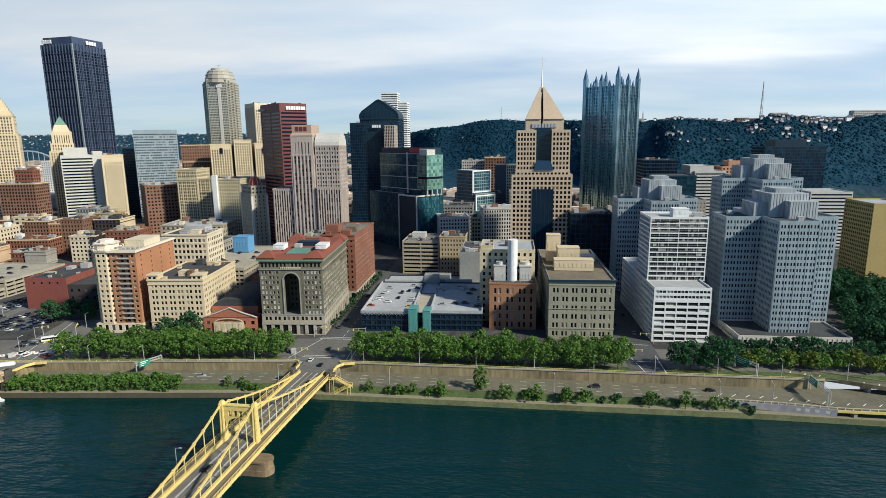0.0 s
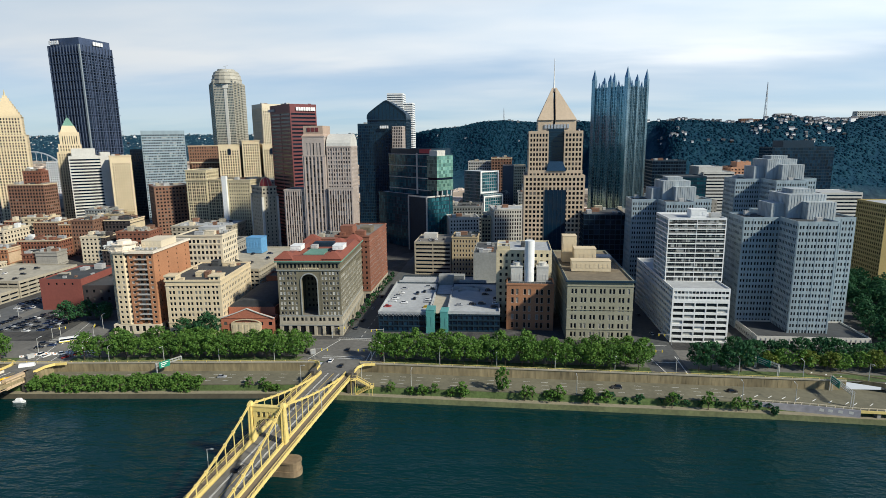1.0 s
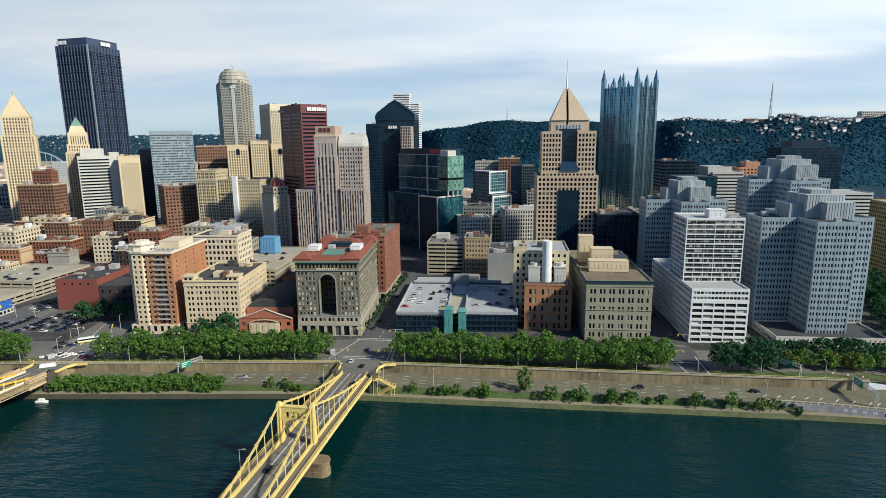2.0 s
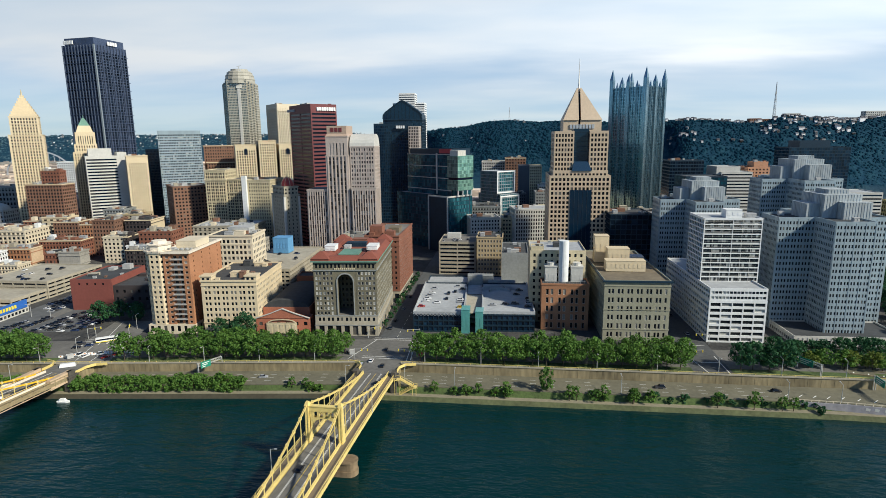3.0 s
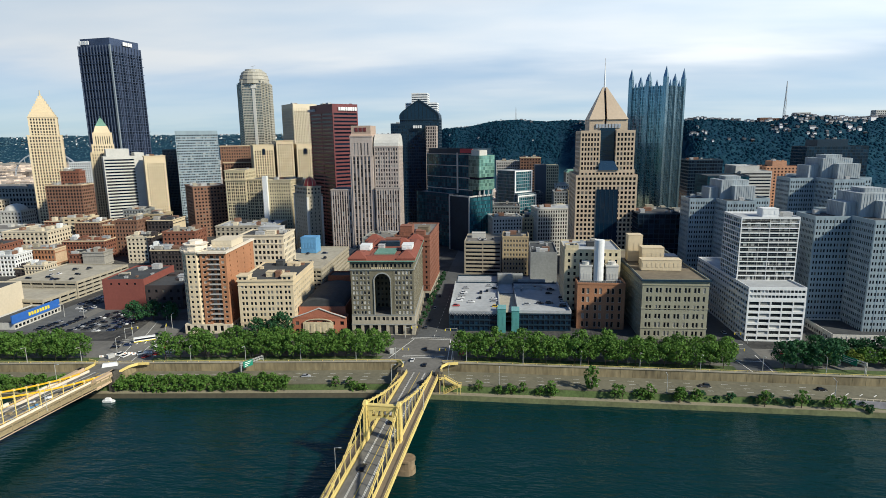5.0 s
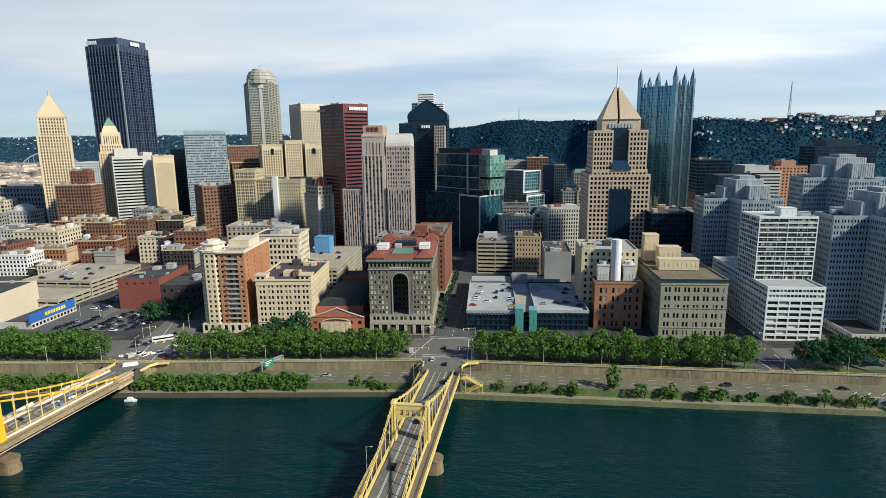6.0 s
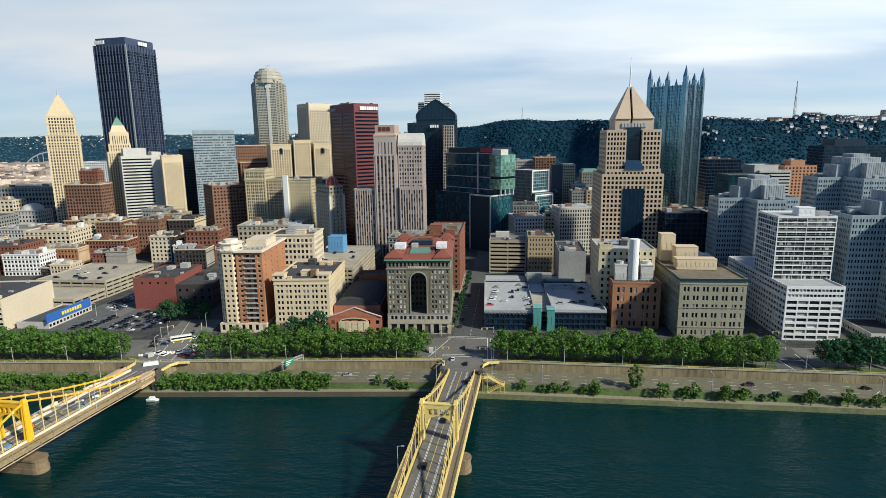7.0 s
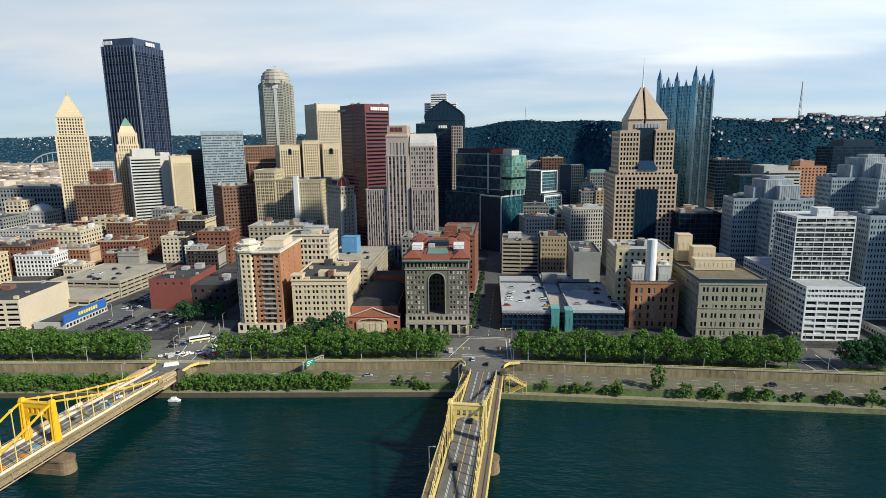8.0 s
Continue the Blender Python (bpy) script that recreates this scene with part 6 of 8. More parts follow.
def glass_castle():
    """The mirrored-glass tower with pointed turrets."""
    A = 42.0
    root = thing("glass_castle_tower", "silver mirrored-glass tower with pointed glass turrets", "tower", pose(113.8, 673, STREET, 0, 0, 49))
    W, G, R = Shape(), Shape(), Shape()
    top = h(181)
    def shaft(x0, x1, y0, y1, z1, bay):
        for o, u, w in (((x0, y0), (1, 0), x1 - x0), ((x1, y0), (0, 1), y1 - y0), ((x1, y1), (-1, 0), x1 - x0), ((x0, y1), (0, -1), y1 - y0)):
            W.facade(G, o, u, w, 0, z1, max(1, round(w / bay)), round(z1 / 3.9), wf=0.74, hf=0.74, low=0.13, dep=0.12)
        R.poly((x0, y0, z1), (x1, y0, z1), (x1, y1, z1), (x0, y1, z1))
    shaft(0, A, 0, A, top, 1.5)
    t = 4.4
    spire = []
    for cx, cy in ((0, 0), (A, 0), (0, A), (A, A)):
        spire.append((cx, cy, t, top + 9, 12))
    for k in (1, 2, 3):
        q = A * k / 4
        big = 4.0 if k == 2 else 2.4
        for cx, cy in ((q, 0), (q, A), (0, q), (A, q)):
            spire.append((cx, cy, big, top + (6 if k == 2 else 1), 8 if k == 2 else 6))
    fins = Shape()
    for k in range(13):
        q = 3 + (A - 6) * k / 12
        for a, b in (((q, -0.5), (q, 0.1)), ((A - 0.1, q), (A + 0.5, q)), ((-0.5, q), (0.1, q))):
            fins.box(min(a[0], b[0]) - 0.22, max(a[0], b[0]) + 0.22, min(a[1], b[1]) - 0.22, max(a[1], b[1]) + 0.22, 0, top + 0.8)
    part("fin_cladding", fins, M["silver_glass"], root, "vertical silver fins", kind="stuff")
    part("frame", W, M["silver_glass"], root)
    part("glazing", G, M["pane_ppg"], root, kind="stuff")
    part("roof", R, M["roof_grey"], root)
    for cx, cy, w, z1, hh in spire:
        s = Shape()
        s.box(cx - w / 2, cx + w / 2, cy - w / 2, cy + w / 2, top - 1 if w < 4 else 0, z1, "b")
        s.frustum(cx - w / 2, cx + w / 2, cy - w / 2, cy + w / 2, z1, cx - 0.1, cx + 0.1, cy - 0.1, cy + 0.1, z1 + hh)
        for d in (-0.25, 0.25):
            s.box(cx + w * d - 0.12, cx + w * d + 0.12, cy - w / 2 - 0.25, cy + w / 2 + 0.25, 0, z1, "b")
            s.box(cx - w / 2 - 0.25, cx + w / 2 + 0.25, cy + w * d - 0.12, cy + w * d + 0.12, 0, z1, "b")
        part("turret", s, M["silver_glass"], root)


glass_castle()


def tower_tops():
    # stepped pyramid on the cream tower
    r = thing("stepped_pyramid", "stepped stone pyramid on the cream tower", "tower crown", pose(-633, 632, 0, 0, 0, 38))
    s = Shape()
    for k in range(8):
        a = 1.0 + 1.62 * k
        s.box(a, 29.5 - a, a, 29.5 - a, 157 + 3.2 * k, 160.6 + 3.2 * k, "b")
    part("steps", s, M["cream"], r)
    s = Shape(); s.ring(14.75, 14.75, 1.3, 182, 0.4, 190, 8)
    part("finial", s, M["limestone"], r)
    adopt(r, "cream stone tower with stepped pyramid top")
    # outer columns and ties of the dark steel tower
    r = thing("outer_frame", "outer steel columns", "frame", pose(-675, 786, STREET, 0, 0, -8))
    for k in range(11):
        s = Shape(); s.box(5.4 * k - 0.45, 5.4 * k + 0.45, -1.5, -0.1, 0, h(262), "b")
        part("column", s, M["column_steel"], r)
    for k in range(1, 11):
        s = Shape(); s.box(55.1, 56.5, 5.6 * k - 0.45, 5.6 * k + 0.45, 0, h(262), "b")
        part("column", s, M["column_steel"], r)
    for k in range(1, 21):
        s = Shape(); s.band(0, 55, 0, 58, 12 * k - 0.5, 12 * k + 0.2, 1.2)
        part("tie", s, M["cor_ten"], r)
    s = Shape(); s.box(54.2, 56.6, -1.9, -0.2, 0, h(262), "b")
    part("column", s, M["grey_granite"], r, "pale corner column")
    adopt(r, "very tall dark weathered-steel office tower")
    # green chateau roof
    r = thing("chateau_roof", "green copper chateau roof", "roof", pose(-600.4, 688, 0, 0, 0, 38))
    s = Shape()
    s.frustum(6, 25.5, 3.5, 20.5, 138.4, 9, 22.5, 6, 18, 147.5)
    part("upper_stage", s, M["cream"], r)
    s = Shape()
    s.frustum(9.2, 22.3, 6.2, 17.8, 147.5, 14.5, 17, 11, 13, 157.5)
    s.ring(15.7, 12, 0.5, 157, 0.1, 161, 6)
    part("copper_roof", s, M["copper_green"], r)
    adopt(r, "slender cream tower with green chateau roof")
    # crown of the granite tower
    r = thing("granite_crown", "stepped granite crown with pale panel", "tower crown", pose(-471, 857, 0, 0, 0, 8))
    s = Shape()
    prof = [(22.6, 213), (22.2, 219), (21.0, 224.5), (18.6, 229), (16.6, 231.5)]
    for (r0, z0), (r1, z1) in zip(prof, prof[1:]):
        s.ring(18, 19, r0, z0, r1, z1, 16, turn=math.pi / 16)
        s.ring(18, 19, r0 + 0.5, z0 - 0.5, r0 + 0.5, z0 + 0.5, 16, turn=math.pi / 16)
    s.ring(18, 19, 13.4, 231.5, 13.0, 234.5, 16, turn=math.pi / 16)
    part("crown", s, M["shaft_granite"], r)
    s = Shape(); s.box(19.0, 23.5, -1.0, 4, 110, 212)
    s.frustum(17.5, 26, -1.4, 8, 205, 18.5, 25, 3.0, 12, 233)
    part("front_panel", s, M["off_white"], r, "pale polished front panel")
    s = Shape()
    s.beam((18, 17, 236), (18, 17, 240), 0.6); s.beam((15, 17, 239), (22, 17, 240.5), 0.5)
    part("crane", s, M["machine"], r)
    adopt(r, "tall grey granite tower with cut corners")
    # barrel roof and sign block of the pink tower
    r = thing("pink_crown", "pale barrel vault and block crown on the pink tower", "tower crown", pose(-221.5, 505, 0, 0, 0, 2))
    s = Shape()
    n = 12
    for k in range(n):
        a, b = math.pi * k / n, math.pi * (k + 1) / n
        p = [(2 + 13 - 13 * math.cos(t), 119.9 + 11 * math.sin(t)) for t in (a, b)]
        s.poly((42, p[0][0], p[0][1]), (64.5, p[0][0], p[0][1]), (64.5, p[1][0], p[1][1]), (42, p[1][0], p[1][1]))
        for x in (42, 64.5):
            s.poly((x, p[0][0], p[0][1]), (x, p[1][0], p[1][1]), (x, p[1][0], 119.9), (x, p[0][0], 119.9))
    part("barrel_vault", s, M["off_white"], r)
    s = Shape()
    s.frustum(20, 41, 0, 28, 128.9, 21.5, 39.5, 2, 26, 131)
    s.box(21.5, 39.5, 2, 26, 131, 138.3, "b")
    part("block", s, M["rose_granite"], r)
    s = Shape()
    for k in range(3):
        s.box(25 + 3.8 * k, 27.8 + 3.8 * k, 1.6, 2.0, 133, 136.6)
    part("sign_bars", s, M["maroon"], r, "three dull red bars standing for a name")
    adopt(r, "pink granite tower with a darker barrel-roofed wing")
    # low dome of the white hall
    r = thing("low_dome", "white low dome", "dome", pose(-714, 652, 0, 0, 0, 7))
    s = Shape()
    prof = [(13, 40.5), (12.6, 42), (11.4, 44.5), (8.6, 47), (4.4, 48.6), (0.4, 49.2)]
    for (r0, z0), (r1, z1) in zip(prof, prof[1:]):
        s.ring(15.5, 14, r0, z0, r1, z1, 20, cap=False)
    part("dome", s, M["off_white"], r, smooth=True)
    adopt(r, "white stone hall under a low dome among the older city blocks")
    # red dome
    r = thing("red_dome", "small red ribbed dome with lantern", "dome", pose(-251.3, 525, 0, 0, 0, 45))
    s = Shape()
    prof = [(6.3, 82), (6.1, 84.2), (5.2, 86.8), (3.6, 88.9), (1.6, 90.3), (0.7, 90.5)]
    for (r0, z0), (r1, z1) in zip(prof, prof[1:]):
        s.ring(8, 9, r0, z0, r1, z1, 16, cap=False)
    part("dome", s, M["red_dome"], r)
    s = Shape()
    for k in range(8):
        t = math.pi / 4 * k
        for (r0, z0), (r1, z1) in zip(prof, prof[1:]):
            s.beam((8 + r0 * math.cos(t), 9 + r0 * math.sin(t), z0), (8 + r1 * math.cos(t), 9 + r1 * math.sin(t), z1), 0.4)
    s.ring(8, 9, 0.8, 90.8, 0.2, 96, 8)
    part("ribs", s, M["limestone"], r)
    for x0, x1, y0, y1 in ((-0.4, 1.6, -0.4, 1.6), (14.4, 16.4, -0.4, 1.6), (-0.4, 1.6, 28.4, 30.4)):
        s = Shape(); s.box(x0, x1, y0, y1, 9, 72, "b")
        part("pilaster", s, M["off_white"], r, "pale full-height pilaster")
    adopt(r, "narrow stone tower under a red dome")
    # pointed-arch roof of the dark glass tower
    r = thing("arched_roof", "dark glass pointed-arch roof", "roof", pose(-203, 757, 0, 0, 0, 2))
    s = Shape()
    prof = [(0, 152), (0.4, 157), (3, 160.5), (12, 167), (20, 172.6), (23.4, 174.8), (26, 175.6), (28.6, 174.8), (32, 172.6), (40, 167), (49, 160.5), (51.6, 157), (52, 152)]
    s.poly(*[(x, -0.3, z) for x, z in prof[::-1]])
    part("gable_glass", s, M["pane_blue"], r)
    s = Shape(); s.poly(*[(x, 45, z) for x, z in prof])
    part("gable_glass", s, M["pane_blue"], r)
    s = Shape()
    for a, b in zip(prof, prof[1:]):
        s.poly((a[0], -1.2, a[1] + 0.3), (b[0], -1.2, b[1] + 0.3), (b[0], 45.5, b[1] + 0.3), (a[0], 45.5, a[1] + 0.3))
        s.beam((a[0], -0.8, a[1]), (b[0], -0.8, b[1]), 1.2)
    for x in range(6, 50, 5):
        z = np.interp(x, [q[0] for q in prof], [q[1] for q in prof])
        s.beam((x, -0.5, 151), (x, -0.5, z), 0.35)
    s.box(0, 52, -0.9, 0.5, 150.5, 152.2)
    part("roof_shell", s, M["dark_steel"], r)
    adopt(r, "dark blue glass tower with arched roof")
    # arched top windows of the hotel wings
    r = thing("wing_windows", "arched top windows", "window", pose(-376, 684, 0, 0, 0, 28))
    for cx, y0 in ((12.4, 0.0), (63.1, -6.0)):
        s = Shape()
        pts = [(cx - 2.2, 108), (cx + 2.2, 108)] + [(cx + 2.2 * math.cos(math.pi * k / 8), 114 + 2.2 * math.sin(math.pi * k / 8)) for k in range(9)]
        s.poly(*[(x, y0 - 0.45, z) for x, z in pts])
        part("arched_window", s, M["pane_dark"], r, "tall dark arched window")
    adopt(r, "pale brick hotel of three wings with dark side walls")
    # name bars
    for label, m, x, y, z, yaw, n, w, hh, gap in (
            ("maroon banded steel office tower", "sign_white", -236.3 + 5.0, 570.4 + 4.6, 155.5, 45, 8, 2.1, 3.4, 0.6), ("maroon banded steel office tower", "roof_pale", -264, 598, 155.5, 135, 8, 1.6, 2.6, 0.6),
            ("very tall dark weathered-steel office tower", "sign_white", -672.2, 784.8, 263.5, -8, 4, 3.4, 5, 1.0), ("very tall dark weathered-steel office tower", "sign_white", -616.4, 801, 263.5, 82, 4, 3.4, 5, 1.0),
            ("dark glass slab tower", "sign_white", -182, 739, 139.5, 3, 4, 2.2, 3.5, 0.7)):
        r = thing("name_bars", label, "sign", pose(x, y, z, 0, 0, yaw))
        for k in range(n):
            s = Shape(); s.box(k * (w + gap), k * (w + gap) + w, -0.7, 0.4, 0, hh)
            part("letter_bar", s, M[m], r)
        adopt(r, label)


tower_tops()


def copper_roof():
    root = thing("copper_roof", "green copper roof", "roof", pose(20, 800, 0, 0, 0, 2))
    s = Shape(); s.frustum(-0.6, 24.6, -0.6, 26.6, 78.0, 3, 21, 3, 23, 81.5)
    part("hipped_roof", s, M["copper_green"], root, "green copper roof")
    adopt(root, "green copper roofed stone block among the older city blocks")


copper_roof()


# ---------------------------------------------------------------- bridges
def bridge(label, x, y, yaw, paint, works, length=268.0, tower=72.0, rise=0.0):
    """A self-anchored eyebar suspension bridge. Local y runs from the city shore out over the river (negative)."""
    root = thing("suspension_bridge", label, "bridge", pose(x, y, 0, 0, 0, yaw))
    def dz(s):
        return 9.6 + 3.6 * (1 - ((s - length / 2) / (length / 2)) ** 2)
    T1, T2, TOP = tower, length - tower, 27.8 + rise
    cab = 6.55
    def cz(s):
        if s < T1:
            k = (s - 4) / (T1 - 4)
            return dz(4) + 0.8 + (TOP - dz(4) - 0.8) * (0.62 * k + 0.38 * k * k)
        if s > T2:
            return cz(length - s)
        k = (s - length / 2) / (T1 - length / 2)
        return dz(length / 2) + 2.6 + (TOP - dz(length / 2) - 2.6) * k * k
    n = 44
    st = [length * k / n for k in range(n + 1)]
    road, under = Shape(), Shape()
    for a, b in zip(st, st[1:]):
        za, zb = dz(a), dz(b)
        road.poly((-5.9, -a, za), (-5.9, -b, zb), (5.9, -b, zb), (5.9, -a, za))
        under.poly((-9.9, -b, zb - 1.0), (-9.9, -a, za - 1.0), (9.9, -a, za - 1.0), (9.9, -b, zb - 1.0))
        under.beam((-9.9, -a, za - 1.5), (9.9, -a, za - 1.5), 0.5, 1.4)
    part("roadway", road, M["road_grey"], root, "grey asphalt roadway")
    part("soffit", under, M["footway"], root)
    for sx, nm in ((-1, "footway"), (1, "footway")):
        s = Shape()
        for a, b in zip(st, st[1:]):
            s.poly(*[(sx * q[0], q[1], q[2]) for q in ((6.8, -a, dz(a) + 0.15), (6.8, -b, dz(b) + 0.15), (10.1, -b, dz(b) + 0.15), (10.1, -a, dz(a) + 0.15))])
        part(nm, s, M["footway"] if not works else M["scaffold"], root)
        s = Shape()
        s.sweep([(sx * cab, -a, dz(a)) for a in st], 0.55, 2.0)
        part("girder", s, M[paint] if not works else M["tarp"], root, "" if not works else "girder wrapped in pale sheeting")
        s = Shape()
        s.sweep([(sx * cab, -a, dz(a) + 1.6) for a in st], 0.16, 0.16)
        part("guard_rail", s, M[paint], root)
        s = Shape()
        for a, b in zip(st, st[1:]):
            s.beam((sx * 10.2, -a, dz(a) - 0.5), (sx * 10.2, -b, dz(b) - 0.5), 0.3, 1.3)
            s.beam((sx * 10.1, -a, dz(a) + 1.25), (sx * 10.1, -b, dz(b) + 1.25), 0.14)
            for q in range(7):
                e = a + (b - a) * q / 7
                s.beam((sx * 10.1, -e, dz(e) + 0.1), (sx * 10.1, -e, dz(e) + 1.25), 0.16 if q == 0 else 0.1)
        part("railing", s, M[paint] if not works else M["scaffold"], root)
        s = Shape()
        for a, b in zip(st, st[1:]):
            if a >= 3.9:
                A, B = max(a, 4.0), min(b, length - 4.0)
                for off in (-0.22, 0.22):
                    s.beam((sx * cab + off, -A, cz(A)), (sx * cab + off, -B, cz(B)), 0.14, 0.62)
        part("chain", s, M[paint], root, "eyebar chain")
        for a in st[1:-1]:
            if abs(a - T1) > 3.5 and abs(a - T2) > 3.5 and cz(a) - dz(a) > 1.6:
                s = Shape()
                s.beam((sx * cab, -a, dz(a) + 1.2), (sx * cab, -a, cz(a)), 0.22, 0.34)
                s.box(sx * cab - 0.45, sx * cab + 0.45, -a - 0.45, -a + 0.45, cz(a) - 0.5, cz(a) + 0.5)
                part("hanger", s, M[paint if not works else "bridge_yellow"], root)
    for q in (-3.0, -2.6, 2.6, 3.0):
        lines = Shape()
        lines.sweep([(q, -a, dz(a) + 0.02) for a in st], 0.14, 0.03)
        part("lane_line", lines, M["line_white"], root)
    lines = Shape()
    for a, b in zip(st, st[1:]):
        lines.poly((-0.12, -a, dz(a) + 0.035), (-0.12, -b, dz(b) + 0.035), (0.12, -b, dz(b) + 0.035), (0.12, -a, dz(a) + 0.035))
    part("centre_line", lines, M["line_yellow"], root)
    for T in (T1, T2):
        z0 = dz(T)
        portal = Shape()
        portal.box(-cab, cab, -T - 0.7, -T + 0.7, 25.0 + rise, 26.9 + rise)
        portal.box(-cab - 0.2, cab + 0.2, -T - 0.9, -T + 0.9, 26.9 + rise, 27.3 + rise)
        for k in range(5):
            q = -4.4 + 2.2 * k
            portal.box(q - 0.45, q + 0.45, -T - 0.6, -T + 0.6, 22.7 + rise, 25.0 + rise)
        portal.box(-5.6, -4.85, -T - 0.6, -T + 0.6, 22.7 + rise, 25.0 + rise)
        portal.box(4.85, 5.6, -T - 0.6, -T + 0.6, 22.7 + rise, 25.0 + rise)
        m, rx, rz, zs = 16, 5.3, 4.6, 17.6 + rise
        for k in range(m):
            a, b = math.pi * (1 - k / m), math.pi * (1 - (k + 1) / m)
            pa, pb = (rx * math.cos(a), zs + rz * math.sin(a)), (rx * math.cos(b), zs + rz * math.sin(b))
            for yy in (-0.65, 0.65):
                portal.poly((pa[0], -T + yy, pa[1]), (pb[0], -T + yy, pb[1]), (pb[0], -T + yy, 22.75 + rise), (pa[0], -T + yy, 22.75 + rise))
            portal.poly((pa[0], -T - 0.65, pa[1]), (pa[0], -T + 0.65, pa[1]), (pb[0], -T + 0.65, pb[1]), (pb[0], -T - 0.65, pb[1]))
        part("portal", portal, M[paint], root, "arched portal with square openings")
        for sx in (-1, 1):
            leg = Shape()
            leg.frustum(sx * cab - 1.0, sx * cab + 1.0, -T - 1.5, -T + 1.5, z0 - 3.5, sx * cab - 0.75, sx * cab + 0.75, -T - 1.0, -T + 1.0, 27.2 + rise)
            leg.frustum(sx * cab - 0.95, sx * cab + 0.95, -T - 1.2, -T + 1.2, 27.2 + rise, sx * cab - 0.5, sx * cab + 0.5, -T - 0.7, -T + 0.7, 28.6 + rise)
            for q in (-0.55, 0.55):
                leg.frustum(sx * cab + q - 0.12, sx * cab + q + 0.12, -T - 1.62, -T + 1.62, z0, sx * cab + q * 0.8 - 0.12, sx * cab + q * 0.8 + 0.12, -T - 1.12, -T + 1.12, 26.9 + rise)
            part("tower_leg", leg, M[paint], root)
        pier = Shape()
        for z0_, z1_, e in ((-3, 2.2, 0.3), (2.2, 5.2, 0.0), (5.2, 6.0, 0.3)):
            outline = []
            for k in range(9):
                t = -math.pi / 2 + math.pi * k / 8
                outline.append((9.2 + (3.0 + e) * math.cos(t), -T + (3.0 + e) * math.sin(t)))
            for k in range(9):
                t = math.pi / 2 + math.pi * k / 8
                outline.append((-9.2 + (3.0 + e) * math.cos(t), -T + (3.0 + e) * math.sin(t)))
            q = len(outline)
            for k in range(q):
                a, b = outline[k], outline[(k + 1) % q]
                pier.poly((*a, z0_), (*b, z0_), (*b, z1_), (*a, z1_))
            pier.poly(*[(*p, z1_) for p in outline])
        part("pier", pier, M["pier_stone"], root, "weathered round-nosed stone pier")
    for s0 in (2.0, length - 2.0):
        for sx in (-1, 1):
            p = Shape()
            p.box(sx * 9.8 - 1.6, sx * 9.8 + 1.6, -s0 - 3, -s0 + 3, -1, 9.2)
            p.box(sx * 9.8 - 1.9, sx * 9.8 + 1.9, -s0 - 3.3, -s0 + 3.3, 9.2, 10.0)
            p.box(sx * 9.8 - 1.1, sx * 9.8 + 1.1, -s0 - 2, -s0 + 2, 10.0, 12.2)
            part("abutment", p, M["soot_stone"], root, "dark stone abutment pylon")
    fill = Shape()
    fill.box(-9.6, 9.6, -1.5, 16, 0.5, 8.8)
    part("approach", fill, M["wall_concrete"], root)
    for sx in (-1, 1):
        side = Shape()
        pts = [(sx * 9.9, -1.5), (sx * 10.2, 8), (sx * 12.5, 12), (sx * 18, 13.5)]
        for a, b in zip(pts, pts[1:]):
            side.beam((*a, 10.1), (*b, 10.1), 0.35, 1.4)
        part("wing_parapet", side, M["bridge_yellow"], root)
    top = Shape(); top.poly((-9.6, 16.5, 9.63), (-9.6, 0, 9.63), (9.6, 0, 9.63), (9.6, 16.5, 9.63))
    part("approach_road", top, M["road_grey"], root)
    for a in (16, 44, 96, 124):
        for sx in (-1, 1):
            if (a in (44, 124)) == (sx < 0):
                continue
            lp = Shape()
            lp.ring(sx * 10.5, -a, 0.16, dz(a) - 0.5, 0.10, dz(a) + 9.5, 8)
            lp.beam((sx * 10.5, -a, dz(a) + 9.4), (sx * 8.8, -a, dz(a) + 9.7), 0.12)
            lp.box(sx * 8.6 - 0.5, sx * 8.6 + 0.5, -a - 0.2, -a + 0.2, dz(a) + 9.55, dz(a) + 9.8)
            part("lamp_post", lp, M["lamp_metal"], root)
    if works:
        for sx in (-1, 1):
            t = Shape()
            t.frustum(sx * 9.0 - 1.4, sx * 9.0 + 1.4, -15, -1, 7.2, sx * 9.0 - 1.1, sx * 9.0 + 1.1, -14.5, -1.2, 12.2)
            part("sheeting", t, M["canvas"], root, "tan canvas wrapped round the bridge end")
            for k in range(9):
                a0 = 16 + 14 * k
                t = Shape()
                t.frustum(sx * 8.7 - 0.7, sx * 8.7 + 0.7, -a0 - 13.4, -a0, dz(a0) + 0.2, sx * 8.7 - 0.4, sx * 8.7 + 0.4, -a0 - 13.0, -a0 - 0.3, dz(a0) + (2.2 if (k + sx) % 3 else 1.5))
                if sx < 0:
                    part("sheeting", t, M["canvas" if k % 2 else "tarp"], root, "works sheeting over the footway")
            t = Shape(); t.sweep([(sx * 10.5, -a, dz(a) - 2.3) for a in st[2:]], 0.35, 0.3)
            part("edge_sheeting", t, M["canvas"], root, "pale lower edge of the hung scaffold")
            t = Shape()
